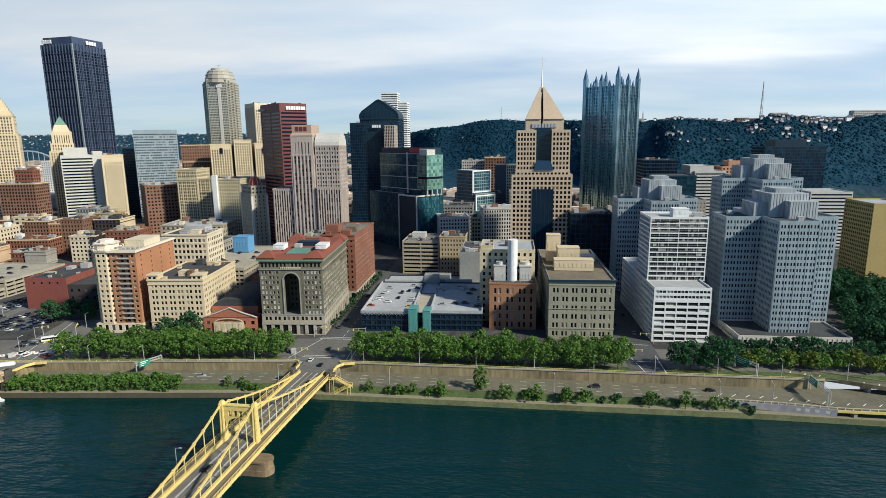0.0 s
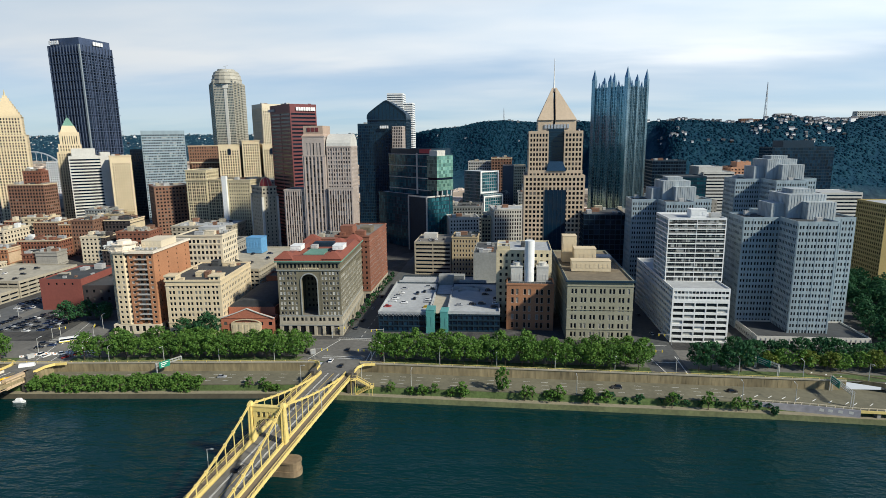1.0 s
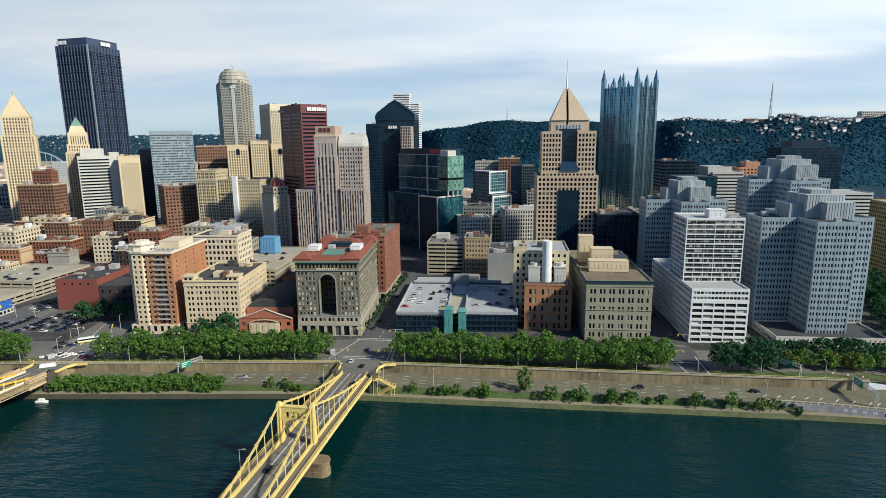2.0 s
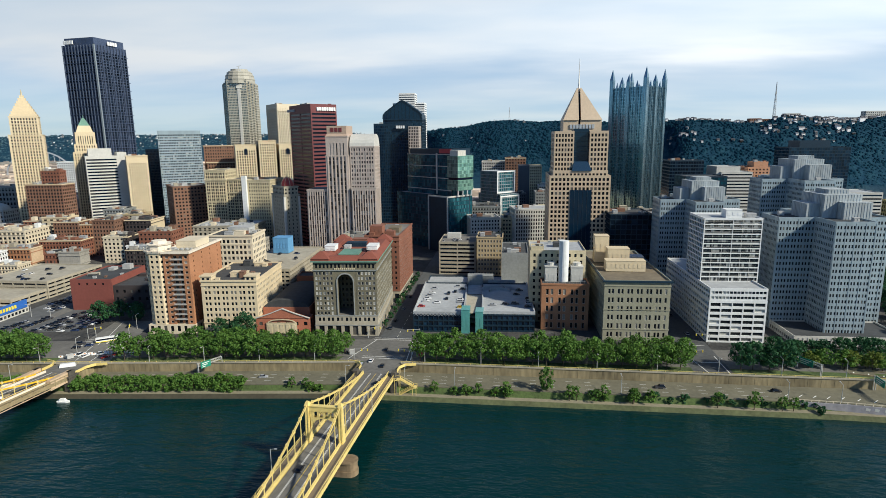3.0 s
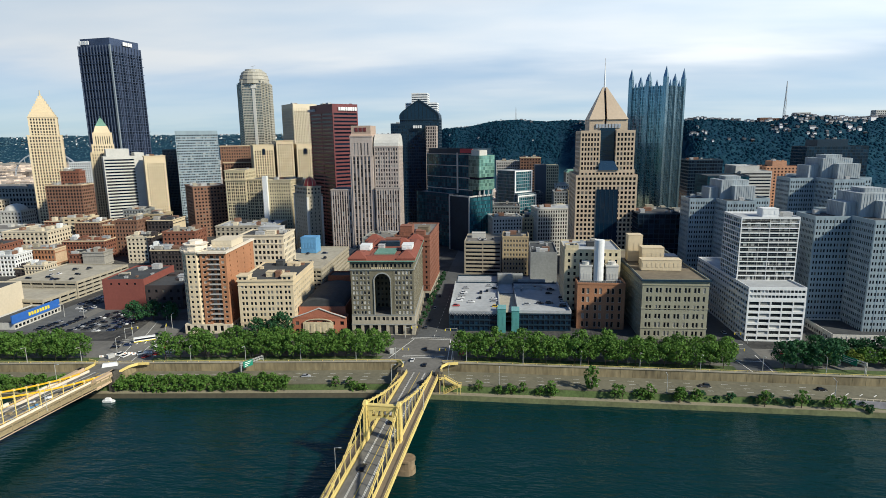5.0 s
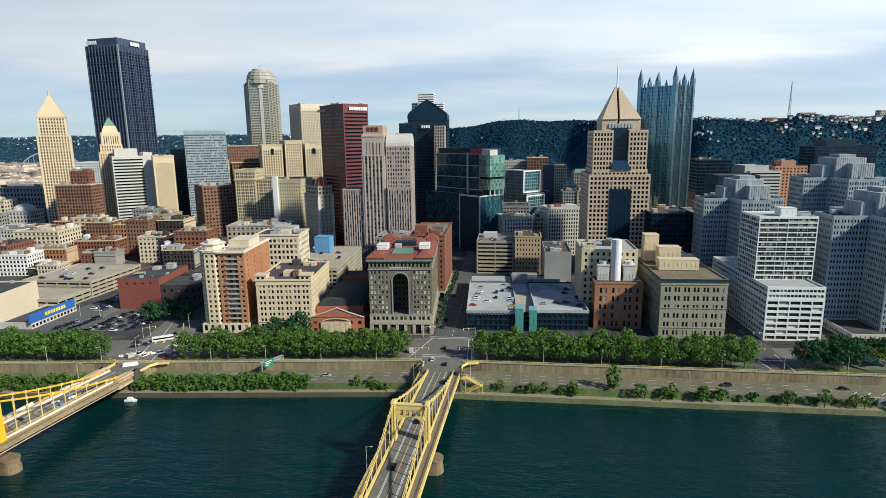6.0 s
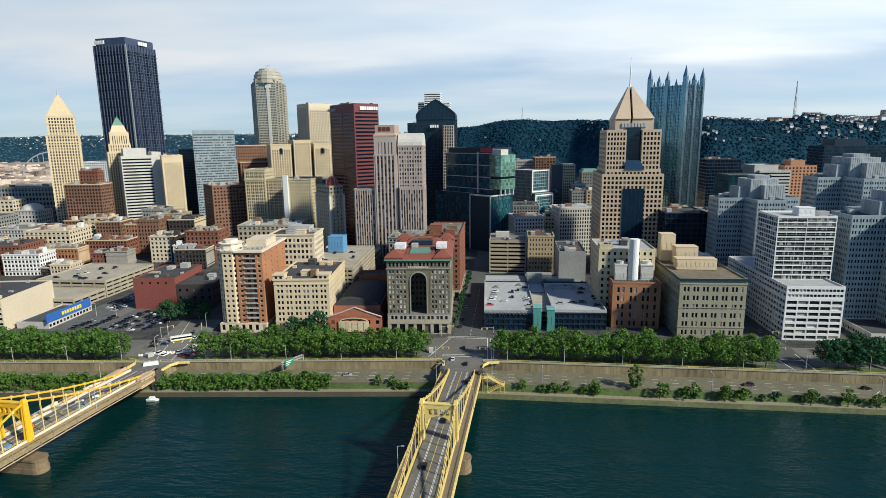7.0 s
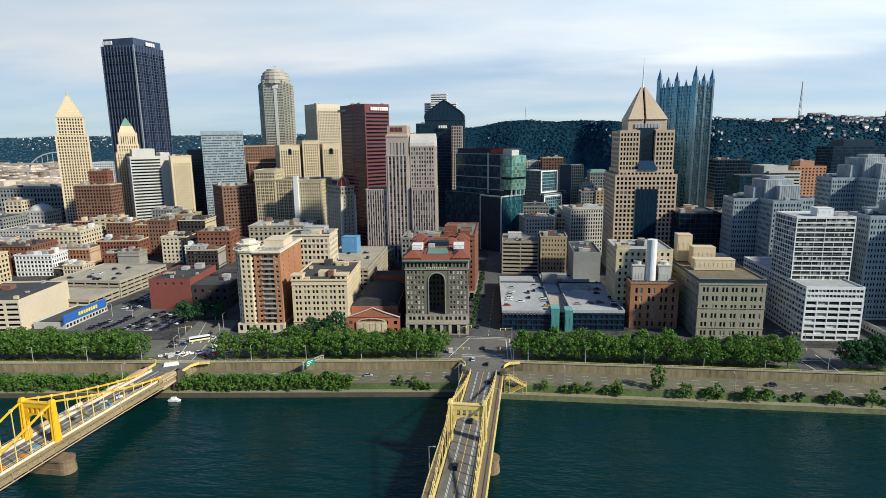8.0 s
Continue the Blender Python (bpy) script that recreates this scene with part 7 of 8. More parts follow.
            for a, b in zip(st, st[1:]):
                za, zb = dz(a), dz(b)
                t.beam((sx * 10.4, -a, za - 2.3), (sx * 10.4, -a, za + 1.1), 0.25)
                t.beam((sx * 10.3, -a, za - 0.9), (sx * 10.3, -b, zb - 0.9), 0.12, 1.5)
                t.beam((sx * 10.4, -a, za - 0.1), (sx * 10.4, -b, zb - 0.1), 0.2, 0.2)
                t.beam((sx * 10.4, -a, za + 1.1), (sx * 10.4, -b, zb + 1.1), 0.2, 0.2)
                t.beam((sx * 10.4, -a, za - 1.2), (sx * 10.4, -b, zb - 0.2), 0.16)
                t.beam((sx * 10.4, -a, za - 0.2), (sx * 10.4, -b, zb - 1.2), 0.16)
            part("scaffolding", t, M["scaffold"], root, "brown scaffolding hung along the side", kind="stuff")
    return root


bridge("pale yellow eyebar suspension bridge over the river", -100.2, 260.5, -2.1, "bridge_yellow", False)
bridge("freshly painted yellow suspension bridge under repair", -264.5, 246.0, -2.3, "bridge_fresh", True, tower=74.0, rise=1.2)


# ---------------------------------------------------------------- trees
def leaf_material(name, dark, light):
    m = bpy.data.materials.new(name)
    m.use_nodes = True
    n, l = m.node_tree.nodes, m.node_tree.links
    p = n["Principled BSDF"]
    p.inputs["Roughness"].default_value = 0.75
    p.inputs["Specular IOR Level"].default_value = 0.25
    g, o = n.new("ShaderNodeNewGeometry"), n.new("ShaderNodeObjectInfo")
    a = n.new("ShaderNodeMath"); a.operation = "MULTIPLY_ADD"; a.inputs[1].default_value = 0.6
    b = n.new("ShaderNodeMath"); b.operation = "MULTIPLY"; b.inputs[1].default_value = 0.4
    l.new(o.outputs["Random"], b.inputs[0]); l.new(g.outputs["Random Per Island"], a.inputs[0]); l.new(b.outputs[0], a.inputs[2])
    r = n.new("ShaderNodeValToRGB")
    r.color_ramp.elements[0].color, r.color_ramp.elements[1].color = (*dark, 1), (*light, 1)
    l.new(a.outputs[0], r.inputs[0]); l.new(r.outputs[0], p.inputs["Base Color"])
    t, x = n.new("ShaderNodeBsdfTranslucent"), n.new("ShaderNodeMixShader")      # light shines through the leaves
    x.inputs[0].default_value = 0.35
    l.new(r.outputs[0], t.inputs["Color"]); l.new(p.outputs[0], x.inputs[1]); l.new(t.outputs[0], x.inputs[2])
    l.new(x.outputs[0], n["Material Output"].inputs["Surface"])
    return m


M["leaf"] = leaf_material("leaf", (0.054, 0.128, 0.024), (0.155, 0.275, 0.050))
M["leaf_dark"] = leaf_material("leaf_dark", (0.016, 0.066, 0.031), (0.055, 0.150, 0.053))
M["leaf_yellow"] = leaf_material("leaf_yellow", (0.07, 0.11, 0.020), (0.20, 0.25, 0.045))
# distance haze is put into these two leaf colours: blue, paler for the farthest
M["leaf_far_hazed"] = leaf_material("leaf_far_hazed", (0.065, 0.125, 0.165), (0.095, 0.160, 0.195))
M["leaf_hill_hazed"] = leaf_material("leaf_hill_hazed", (0.010, 0.042, 0.076), (0.018, 0.062, 0.092))


for key in ("leaf_hill_hazed", "leaf_far_hazed"):
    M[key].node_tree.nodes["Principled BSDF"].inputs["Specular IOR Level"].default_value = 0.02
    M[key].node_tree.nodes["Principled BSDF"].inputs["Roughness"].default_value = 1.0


def tree_parts(seed, height, spread, clumps=46, leaves=9, size=1.0, low=0.22):
    """Trunk with limbs, and a crown of leaf clumps with gaps. Returns two meshes' shapes."""
    rng = random.Random(seed)
    trunk, crown = Shape(), Shape()
    trunk.ring(0, 0, 0.26, -0.3, 0.16, height * 0.45, 7)
    tips = []
    for k in range(7):
        t = 2 * math.pi * (k + rng.random() * 0.6) / 7
        z0 = height * rng.uniform(0.22, 0.42)
        tip = Vector((math.cos(t) * spread * rng.uniform(0.45, 0.7), math.sin(t) * spread * rng.uniform(0.45, 0.7), height * rng.uniform(0.5, 0.8)))
        trunk.beam((0, 0, z0), tuple(tip * 0.55 + Vector((0, 0, z0 * 0.45))), 0.16)
        trunk.beam(tuple(tip * 0.55 + Vector((0, 0, z0 * 0.45))), tuple(tip), 0.09)
        tips.append(tip)
    for k in range(clumps):
        u, t = rng.uniform(-0.85, 1.0), rng.uniform(0, 2 * math.pi)
        rr = math.sqrt(max(0.0, 1 - u * u)) * (0.72 + 0.36 * rng.random()) * (1.0 if u < 0.3 else 0.9)
        c = Vector((rr * spread * math.cos(t), rr * spread * math.sin(t), height * (low + (1 - low) * (0.5 + 0.47 * u))))
        if rng.random() < 0.25:
            c = Vector((c.x * 0.55, c.y * 0.55, c.z))
        rad = spread * rng.uniform(0.2, 0.34)
        for q in range(leaves):
            d = Vector((rng.gauss(0, 1), rng.gauss(0, 1), rng.gauss(0.25, 1))).normalized()
            p = c + d * rad * rng.uniform(0.55, 1.05)
            s = size * rng.uniform(0.6, 1.3)
            a = d.orthogonal().normalized()
            a.rotate(Matrix.Rotation(rng.uniform(0, 6.28), 3, d))
            b = d.cross(a)
            tilt = d * s * rng.uniform(-0.35, 0.35)
            crown.poly(p - a * s * 0.6, p - b * s * 0.45 + tilt, p + a * s * 0.6, p + b * s * 0.5 - tilt * 0.5)
    return trunk, crown


def tree_kind(label, leaf, seeds, height, spread, group, name="tree", **o):
    made = []
    for sd in seeds:
        tr, cr = tree_parts(sd, height, spread, **o)
        root = thing(name, label, "tree" if name == "tree" else "shrub", pose(0, 0, -500), group)
        part("trunk", tr, M["bark"], root)
        part("crown", cr, M[leaf], root)
        made.append(root)
    return made


def plant(kinds, spots, rng, lo=0.85, hi=1.2):
    """Stands copies of the kinds on the spots; the patterns themselves take the first ones."""
    used = set()
    for i, (x, y, z) in enumerate(spots):
        k = rng.randrange(len(kinds))
        s = rng.uniform(lo, hi)
        src = kinds[k]
        ob = copy_thing(src, pose(0, 0, 0)) if k in used else src
        used.add(k)
        ob.matrix_basis = pose(x, y, z, 0, 0, rng.uniform(0, 360)) @ Matrix.Diagonal((s, s, s * rng.uniform(0.92, 1.1), 1))
    for k, src in enumerate(kinds):
        if k not in used:
            for c in list(src.children):
                bpy.data.objects.remove(c)
            bpy.data.objects.remove(src)


def grove(name, label, spots, rng, leaf, height, spread):
    """Trees that cannot be told apart, joined."""
    kinds = [tree_parts(sd, height, spread, clumps=46, leaves=9, size=1.15) for sd in (61, 62, 63)]
    out = Shape(), Shape()
    for x, y, z in spots:
        k = rng.choice(kinds)
        s, t = rng.uniform(0.8, 1.2), rng.uniform(0, 6.28)
        c, q = math.cos(t) * s, math.sin(t) * s
        for src, dst in zip(k, out):
            i = len(dst.v)
            dst.v.extend((x + c * v[0] - q * v[1], y + q * v[0] + c * v[1], z + s * v[2]) for v in src.v)
            dst.f.extend(tuple(i + j for j in f) for f in src.f)
    root = tagged(new(name, out[1].mesh(name, M[leaf])), label=label, category="trees", kind="stuff")
    part("trunk", out[0], M["bark"], root, kind="stuff")


def trees():
    rng = random.Random(11)
    street = tree_kind("full green street tree on the boulevard verge", "leaf", range(1, 8), 13.2, 5.2, "boulevard trees", clumps=90, leaves=12, size=0.82)
    spots = []
    x = -560.0
    while x < -121:
        if not (-281 < x < -242):
            spots.append((x + rng.uniform(-1, 1), wall_y(x) + 5.5 + rng.uniform(-1, 1), STREET))
            if x < -300 or x > -240:
                spots.append((x + 3.5 + rng.uniform(-1, 1), wall_y(x) + 15.5 + rng.uniform(-1.5, 1.5), STREET))
        x += 7.6
    x = -80.0
    while x < 55:
        spots.append((x + rng.uniform(-1, 1), wall_y(x) + 5.0 + rng.uniform(-1, 1), STREET))
        spots.append((x + 3.0 + rng.uniform(-1, 1), wall_y(x) + 15.0 + rng.uniform(-1.5, 1.5), STREET))
        x += 7.4
    plant(street, spots, rng, 0.85, 1.15)
    small = tree_kind("middling green tree beside the boulevard", "leaf", (8, 9), 9.0, 4.4, "boulevard trees", clumps=60, leaves=12, size=0.8)
    plant(small, [(x + rng.uniform(-2, 2), 289 + rng.uniform(-2, 3), STREET) for x in range(108, 200, 9)], rng, 0.8, 1.15)
    dark = tree_kind("dark full-crowned park tree", "leaf_dark", range(11, 15), 13.0, 5.6, "park trees", clumps=80, leaves=11, size=0.95)
    spots = [(82 + rng.uniform(-1, 1), 281, STREET), (89, 283, STREET), (96, 281, STREET), (103, 282, STREET)]
    deep = []
    x = 106.0
    while x < 420:
        for row in range(1 if x < 200 else 5):
            (spots if x < 200 else deep).append((x + rng.uniform(-2, 2), (298 if x < 200 else 296) + 10.5 * row + rng.uniform(-2, 2), STREET))
        x += 8.2
    for k in range(95):
        y = rng.uniform(318, 470)
        deep.append((rng.uniform(max(192, 192 + (y - 335) * 0.32), 262 if y > 395 else 300), y, STREET))
    spots += [(-290, 330, STREET), (-283, 338, STREET), (-297, 322, STREET), (-276, 328, STREET), (-205, 303, STREET), (-196, 303, STREET), (-190, 304, STREET)]
    plant(dark, spots, rng, 0.8, 1.15)
    slim = tree_kind("slender dark street tree between tall buildings", "leaf_dark", (71, 72), 8.5, 2.9, "side street trees", clumps=40)
    plant(slim, [(-110.8 + rng.uniform(-0.4, 0.4), y, STREET) for y in range(332, 470, 14)], rng, 0.6, 0.9)
    grove("park_woods", "dense dark green park trees beside the towers", deep, rng, "leaf_dark", 13.5, 5.8)
    yellow = tree_kind("yellow-green tree beside the road", "leaf_yellow", (21, 22), 10.0, 4.2, "yellow-green trees", clumps=50)
    plant(yellow, [(x, 287 + rng.uniform(-2, 2), STREET) for x in (138, 147, 168, 176, 188, 226, 118)], rng, 0.8, 1.1)
    young = tree_kind("young tree on the river bank", "leaf", (31, 32, 33), 8.5, 2.8, "river bank trees", clumps=30, size=0.8)
    plant(young, [(x, bank_y(x) + 5.0 + rng.uniform(-0.3, 0.3), 2.0) for x in (-135, -70, -48, -142)] + [(-34.8, 256.4, 1.9), (-4.5, 255, 1.9), (-1, 255.5, 1.9), (12, 256, 1.9), (25, 254.5, 1.9), (25.5, 255, 1.9), (63, 254, 1.9), (79, 254, 1.9), (91, 253.5, 1.9), (96, 254, 1.9)], rng, 0.7, 1.0)
    plant(tree_kind("tall pointed young tree on the bank", "leaf", (35,), 14.5, 3.4, "river bank trees", clumps=50), [(-15, 258.5, 1.9)], rng, 1.0, 1.05)
    shrub = tree_kind("dense low shrub on the river bank", "leaf", (41, 42, 43, 44), 4.6, 3.0, "river bank shrubs", name="shrub", clumps=30, size=0.8, low=0.05)
    spots = []
    x = -420.0
    while x < -165:
        if not (-276 < x < -254):
            for row in range(3):
                yy = bank_y(x) + 4.4 + 1.4 * row + rng.uniform(-0.5, 0.5)
                spots.append((x + rng.uniform(-1, 1), yy, bank_z(x, yy) - 0.2))
        x += 4.0
    for x in (-128, -132, -60, -54, -40, -34, 8, 12, 25, 33):
        spots.append((x, wall_y(x) - 18.0, bank_z(x, wall_y(x) - 18.0)))
    plant(shrub, spots, rng, 0.7, 1.15)
    low = tree_kind("small dark bush on the sloping bank", "leaf_dark", (51, 52), 5.0, 2.4, "bank bushes", name="shrub", clumps=26, size=0.8, low=0.1)
    plant(low, [(34 + 7.4 * k + rng.uniform(-2.4, 2.4), bank_y(50) + 4.8 + rng.uniform(-0.6, 1.6), 1.8) for k in range(11)] + [(108, 253, 1)], rng, 0.6, 1.1)


trees()


# ---------------------------------------------------------------- hills and distance
def hill_woods(seed, count, near, far, leaf, label):
    rng = random.Random(seed)
    s = Shape()
    made = 0
    while made < count:
        y = rng.uniform(near, far)
        a = rng.uniform(-1.0, 0.95)
        x = -45 + a * y
        z = land_z(x, y)
        if z < 30 or (z > 150 and rng.random() < 0.35):
            continue
        r = (1.6 + 2.6 * rng.random() ** 2) * (1 if y < 1700 else 1.5 if y < 2350 else 2.0)
        hh = r * rng.uniform(0.3, 0.75)
        n, t = 5, rng.uniform(0, 6.28)
        lo = [(x + r * rng.uniform(0.8, 1.2) * math.cos(t + 1.2566 * k), y + r * rng.uniform(0.8, 1.2) * math.sin(t + 1.2566 * k), z - 2) for k in range(n)]
        hi = [(x + r * rng.uniform(0.55, 0.95) * math.cos(t + 1.2566 * k), y + r * rng.uniform(0.55, 0.95) * math.sin(t + 1.2566 * k), z + hh * rng.uniform(0.5, 0.85)) for k in range(n)]
        b = len(s.v)
        s.v.extend(lo); s.v.extend(hi); s.v.append((x + rng.uniform(-1, 1), y, z + hh))
        for k in range(n):
            q = (k + 1) % n
            s.f.append((b + k, b + q, b + n + q, b + n + k)); s.f.append((b + n + k, b + n + q, b + 2 * n))
        made += 1
    me = s.mesh("hill_woods", M[leaf], smooth=True)
    tagged(new("hill_woods", me), label=label, category="woods", kind="stuff")


hill_woods(5, 56000, 1000, 2350, "leaf_hill_hazed", "dark woods covering the hills, tinted blue for haze")
hill_woods(6, 10000, 2350, 3400, "leaf_far_hazed", "woods on the farthest hills, tinted paler blue for haze")


def housing():
    rng = random.Random(8)
    walls, roofs = Shape(), Shape()
    made = 0
    while made < 1150:
        a = rng.choice((rng.uniform(0.13, 0.9), rng.uniform(0.28, 0.9), rng.uniform(-0.2, 0.9), rng.uniform(0.1, 0.9), rng.uniform(-0.95, -0.22)))
        top, dist = ridge(a)
        y = dist * rng.uniform(0.955, 1.06) if rng.random() < (0.35 if a < -0.2 else 0.72) else dist * rng.uniform(0.88, 0.96)
        x = -45 + a * y
        z = land_z(x, y) - 1.5
        if z < (60 if a < -0.2 else 105) or (a > -0.2 and noise.noise(Vector((x * 0.006, y * 0.01, 11.0))) < -0.05):
            continue
        w, d, hh = rng.uniform(3.5, 6.5), rng.uniform(4.5, 7), rng.uniform(4, 7)
        if rng.random() < 0.03:
            w, hh = w * 1.8, hh * 1.3
        walls.box(x, x + w, y, y + d, z - 6, z + hh, "b")
        roofs.poly((x - 0.5, y - 0.5, z + hh), (x + w + 0.5, y - 0.5, z + hh), (x + w + 0.5, y + d / 2, z + hh + 1.8), (x - 0.5, y + d / 2, z + hh + 1.8))
        roofs.poly((x + w + 0.5, y + d + 0.5, z + hh), (x - 0.5, y + d + 0.5, z + hh), (x - 0.5, y + d / 2, z + hh + 1.8), (x + w + 0.5, y + d / 2, z + hh + 1.8))
        for e in (x, x + w):
            walls.poly((e, y, z + hh), (e, y + d, z + hh), (e, y + d / 2, z + hh + 1.8))
        made += 1
    M["house_wall"] = mat("house_wall", (0.46, 0.45, 0.44), rough=0.8, spread=0.3, island=0.7)
    M["house_roof"] = mat("house_roof", (0.09, 0.09, 0.10), rough=0.9, spread=0.3, island=0.3)
    root = tagged(new("hillside_housing", walls.mesh("hillside_housing", M["house_wall"])), label="pale houses scattered along the hill tops", category="houses", kind="stuff")
    part("house_roofing", roofs, M["house_roof"], root, kind="stuff")
    far_w = Shape()
    for k in range(1100):
        y = rng.uniform(830, 2500)
        a = rng.uniform(-1.05, -0.18) if k % 3 else rng.uniform(-0.18, 0.5)
        x = -45 + a * y
        z = land_z(x, y)
        if z > 60 or (a > -0.2 and y > 1150):
            continue
        w, d, hh = rng.uniform(20, 90), rng.uniform(20, 60), rng.uniform(6, 20)
        far_w.box(x, x + w, y, y + d, z - 3, z + hh, "b")
        far_w.box(x + w * 0.2, x + w * 0.45, y + 2, y + d * 0.5, z + hh, z + hh + 3, "b")
    M["far_wall"] = mat("far_wall", (0.46, 0.38, 0.31), rough=0.85, spread=0.2, island=0.3, grain=0.1)
    tagged(new("distant_housing", far_w.mesh("distant_housing", M["far_wall"])), label="low distant city blocks of brick and concrete", category="city blocks", kind="stuff")


housing()
for label, x, y, w, d, z0, top, wall in (
        ("pale slab of flats on the hill top", 567, 1372, 32, 16, 120, 173, "off_white"), ("brown slab of flats on the hill top", 492, 1368, 25, 16, 112, 163, "brown_brick"),
        ("brown slab of flats on the hill top", 519, 1371, 19, 16, 112, 161.5, "brown_brick"), ("low pale terrace on the hill top", 770, 1440, 90, 20, 130, 178, "off_white"),
        ("long pale hall beyond the city", -892, 1000, 62, 50, 20, 90, "white_paint"), ("dark brick mill beyond the city", -790, 1100, 60, 40, 20, 92, "brown_brick")):
    building("far_block", label, x, y, [blk(0, w, 0, d, 0, top - z0, 4.5, 4.2, wf=0.5, hf=0.5)], wall, "pane", "roof_grey", z=z0)


def masts():
    for label, x, y, z, hh in (("tall red and white lattice radio mast", 541, 1366, 148, 92), ("thin radio mast on the wooded hill", -42, 2080, 176, 55), ("short mast on the hill", 318, 1500, 152, 34)):
        root = thing("radio_mast", label, "mast", pose(x, y, z))
        s = Shape()
        for k in range(3):
            t = 2.094 * k
            s.beam((4.2 * math.cos(t), 4.2 * math.sin(t), -6), (0.3 * math.cos(t), 0.3 * math.sin(t), hh), 0.7)
            for q in range(6):
                r0, r1 = 4.2 - 3.9 * q / 6, 4.2 - 3.9 * (q + 1) / 6
                u = t + 2.094
                s.beam((r0 * math.cos(t), r0 * math.sin(t), hh * q / 6), (r1 * math.cos(u), r1 * math.sin(u), hh * (q + 1) / 6), 0.4)
        part("lattice", s, M["lamp_metal"], root)
    root = thing("arch_bridge", "pale steel arch bridge far up the river", "bridge", pose(-1375, 1500, 36, 0, 0, 12))
    s = Shape()
    for k in range(14):
        a, b = math.pi * k / 14, math.pi * (k + 1) / 14
        s = Shape(); s.beam((-88 * math.cos(a), 0, 66 * math.sin(a)), (-88 * math.cos(b), 0, 66 * math.sin(b)), 3.2)
        part("arch_segment", s, M["alu"], root)
    for k in range(1, 12):
        q = -88 + 176 * k / 12
        s = Shape(); s.beam((q, 0, 34), (q, 0, 66 * math.sqrt(1 - (q / 88) ** 2)), 1.2)
        part("hanger", s, M["alu"], root)
    s = Shape(); s.box(-190, 170, -6, 6, 32, 36)
    part("deck", s, M["concrete"], root)


masts()


# ---------------------------------------------------------------- cars
def car(label, color, van=False):
    m = mat("car_paint", color, rough=0.3, spread=0.03)
    root = thing("car", label, "car", pose(0, 0, -500), "parked cars")
    L, Wd = (4.6, 1.85) if not van else (5.2, 1.95)
    H = 1.0 if not van else 1.2
    s = Shape()
    prof = [(-L / 2, 0.3), (-L / 2, 0.75), (-L / 2 + 0.2, H - 0.12), (L * 0.18, H), (L / 2 - 0.35, H - 0.2), (L / 2, 0.6), (L / 2, 0.3)]
    a, b = [(x, -Wd / 2, z) for x, z in prof], [(x, Wd / 2, z) for x, z in prof]
    s.poly(*a[::-1]); s.poly(*b)
    for k in range(len(prof)):
        q = (k + 1) % len(prof)
        s.poly(a[k], a[q], b[q], b[k])
    part("body", s, m, root)
    s = Shape()
    t = 1.48 if not van else 1.95
    s.frustum(-L / 2 + 0.3, L * 0.2, -Wd / 2 + 0.08, Wd / 2 - 0.08, H - 0.05, -L / 2 + 0.8, L * 0.04, -Wd / 2 + 0.25, Wd / 2 - 0.25, t)
    part("window_band", s, M["pane_dark"], root)
    s = Shape(); s.box(-L / 2 + 0.82, L * 0.03, -Wd / 2 + 0.27, Wd / 2 - 0.27, t - 0.02, t + 0.04)
    part("car_roof", s, m, root)
    for x in (-L * 0.3, L * 0.31):
        for y in (-Wd / 2 + 0.12, Wd / 2 - 0.12):
            s = Shape()
            n = 10
            for k in range(n):
                p, q = 6.283 * k / n, 6.283 * (k + 1) / n
                s.poly((x + 0.33 * math.cos(p), y - 0.11, 0.33 + 0.33 * math.sin(p)), (x + 0.33 * math.cos(q), y - 0.11, 0.33 + 0.33 * math.sin(q)), (x + 0.33 * math.cos(q), y + 0.11, 0.33 + 0.33 * math.sin(q)), (x + 0.33 * math.cos(p), y + 0.11, 0.33 + 0.33 * math.sin(p)))
            for e in (-0.11, 0.11):
                s.poly(*[(x + 0.33 * math.cos(6.283 * k / n), y + e, 0.33 + 0.33 * math.sin(6.283 * k / n)) for k in range(n)])
            w = part("wheel", s, M["rubber"], root)
            s = Shape(); s.poly(*[(x + 0.2 * math.cos(6.283 * k / 8), y + (0.125 if y > 0 else -0.125), 0.33 + 0.2 * math.sin(6.283 * k / 8)) for k in range(8)])
            part("hub_cap", s, M["alu"], w, "bright metal hub cap")
    return root


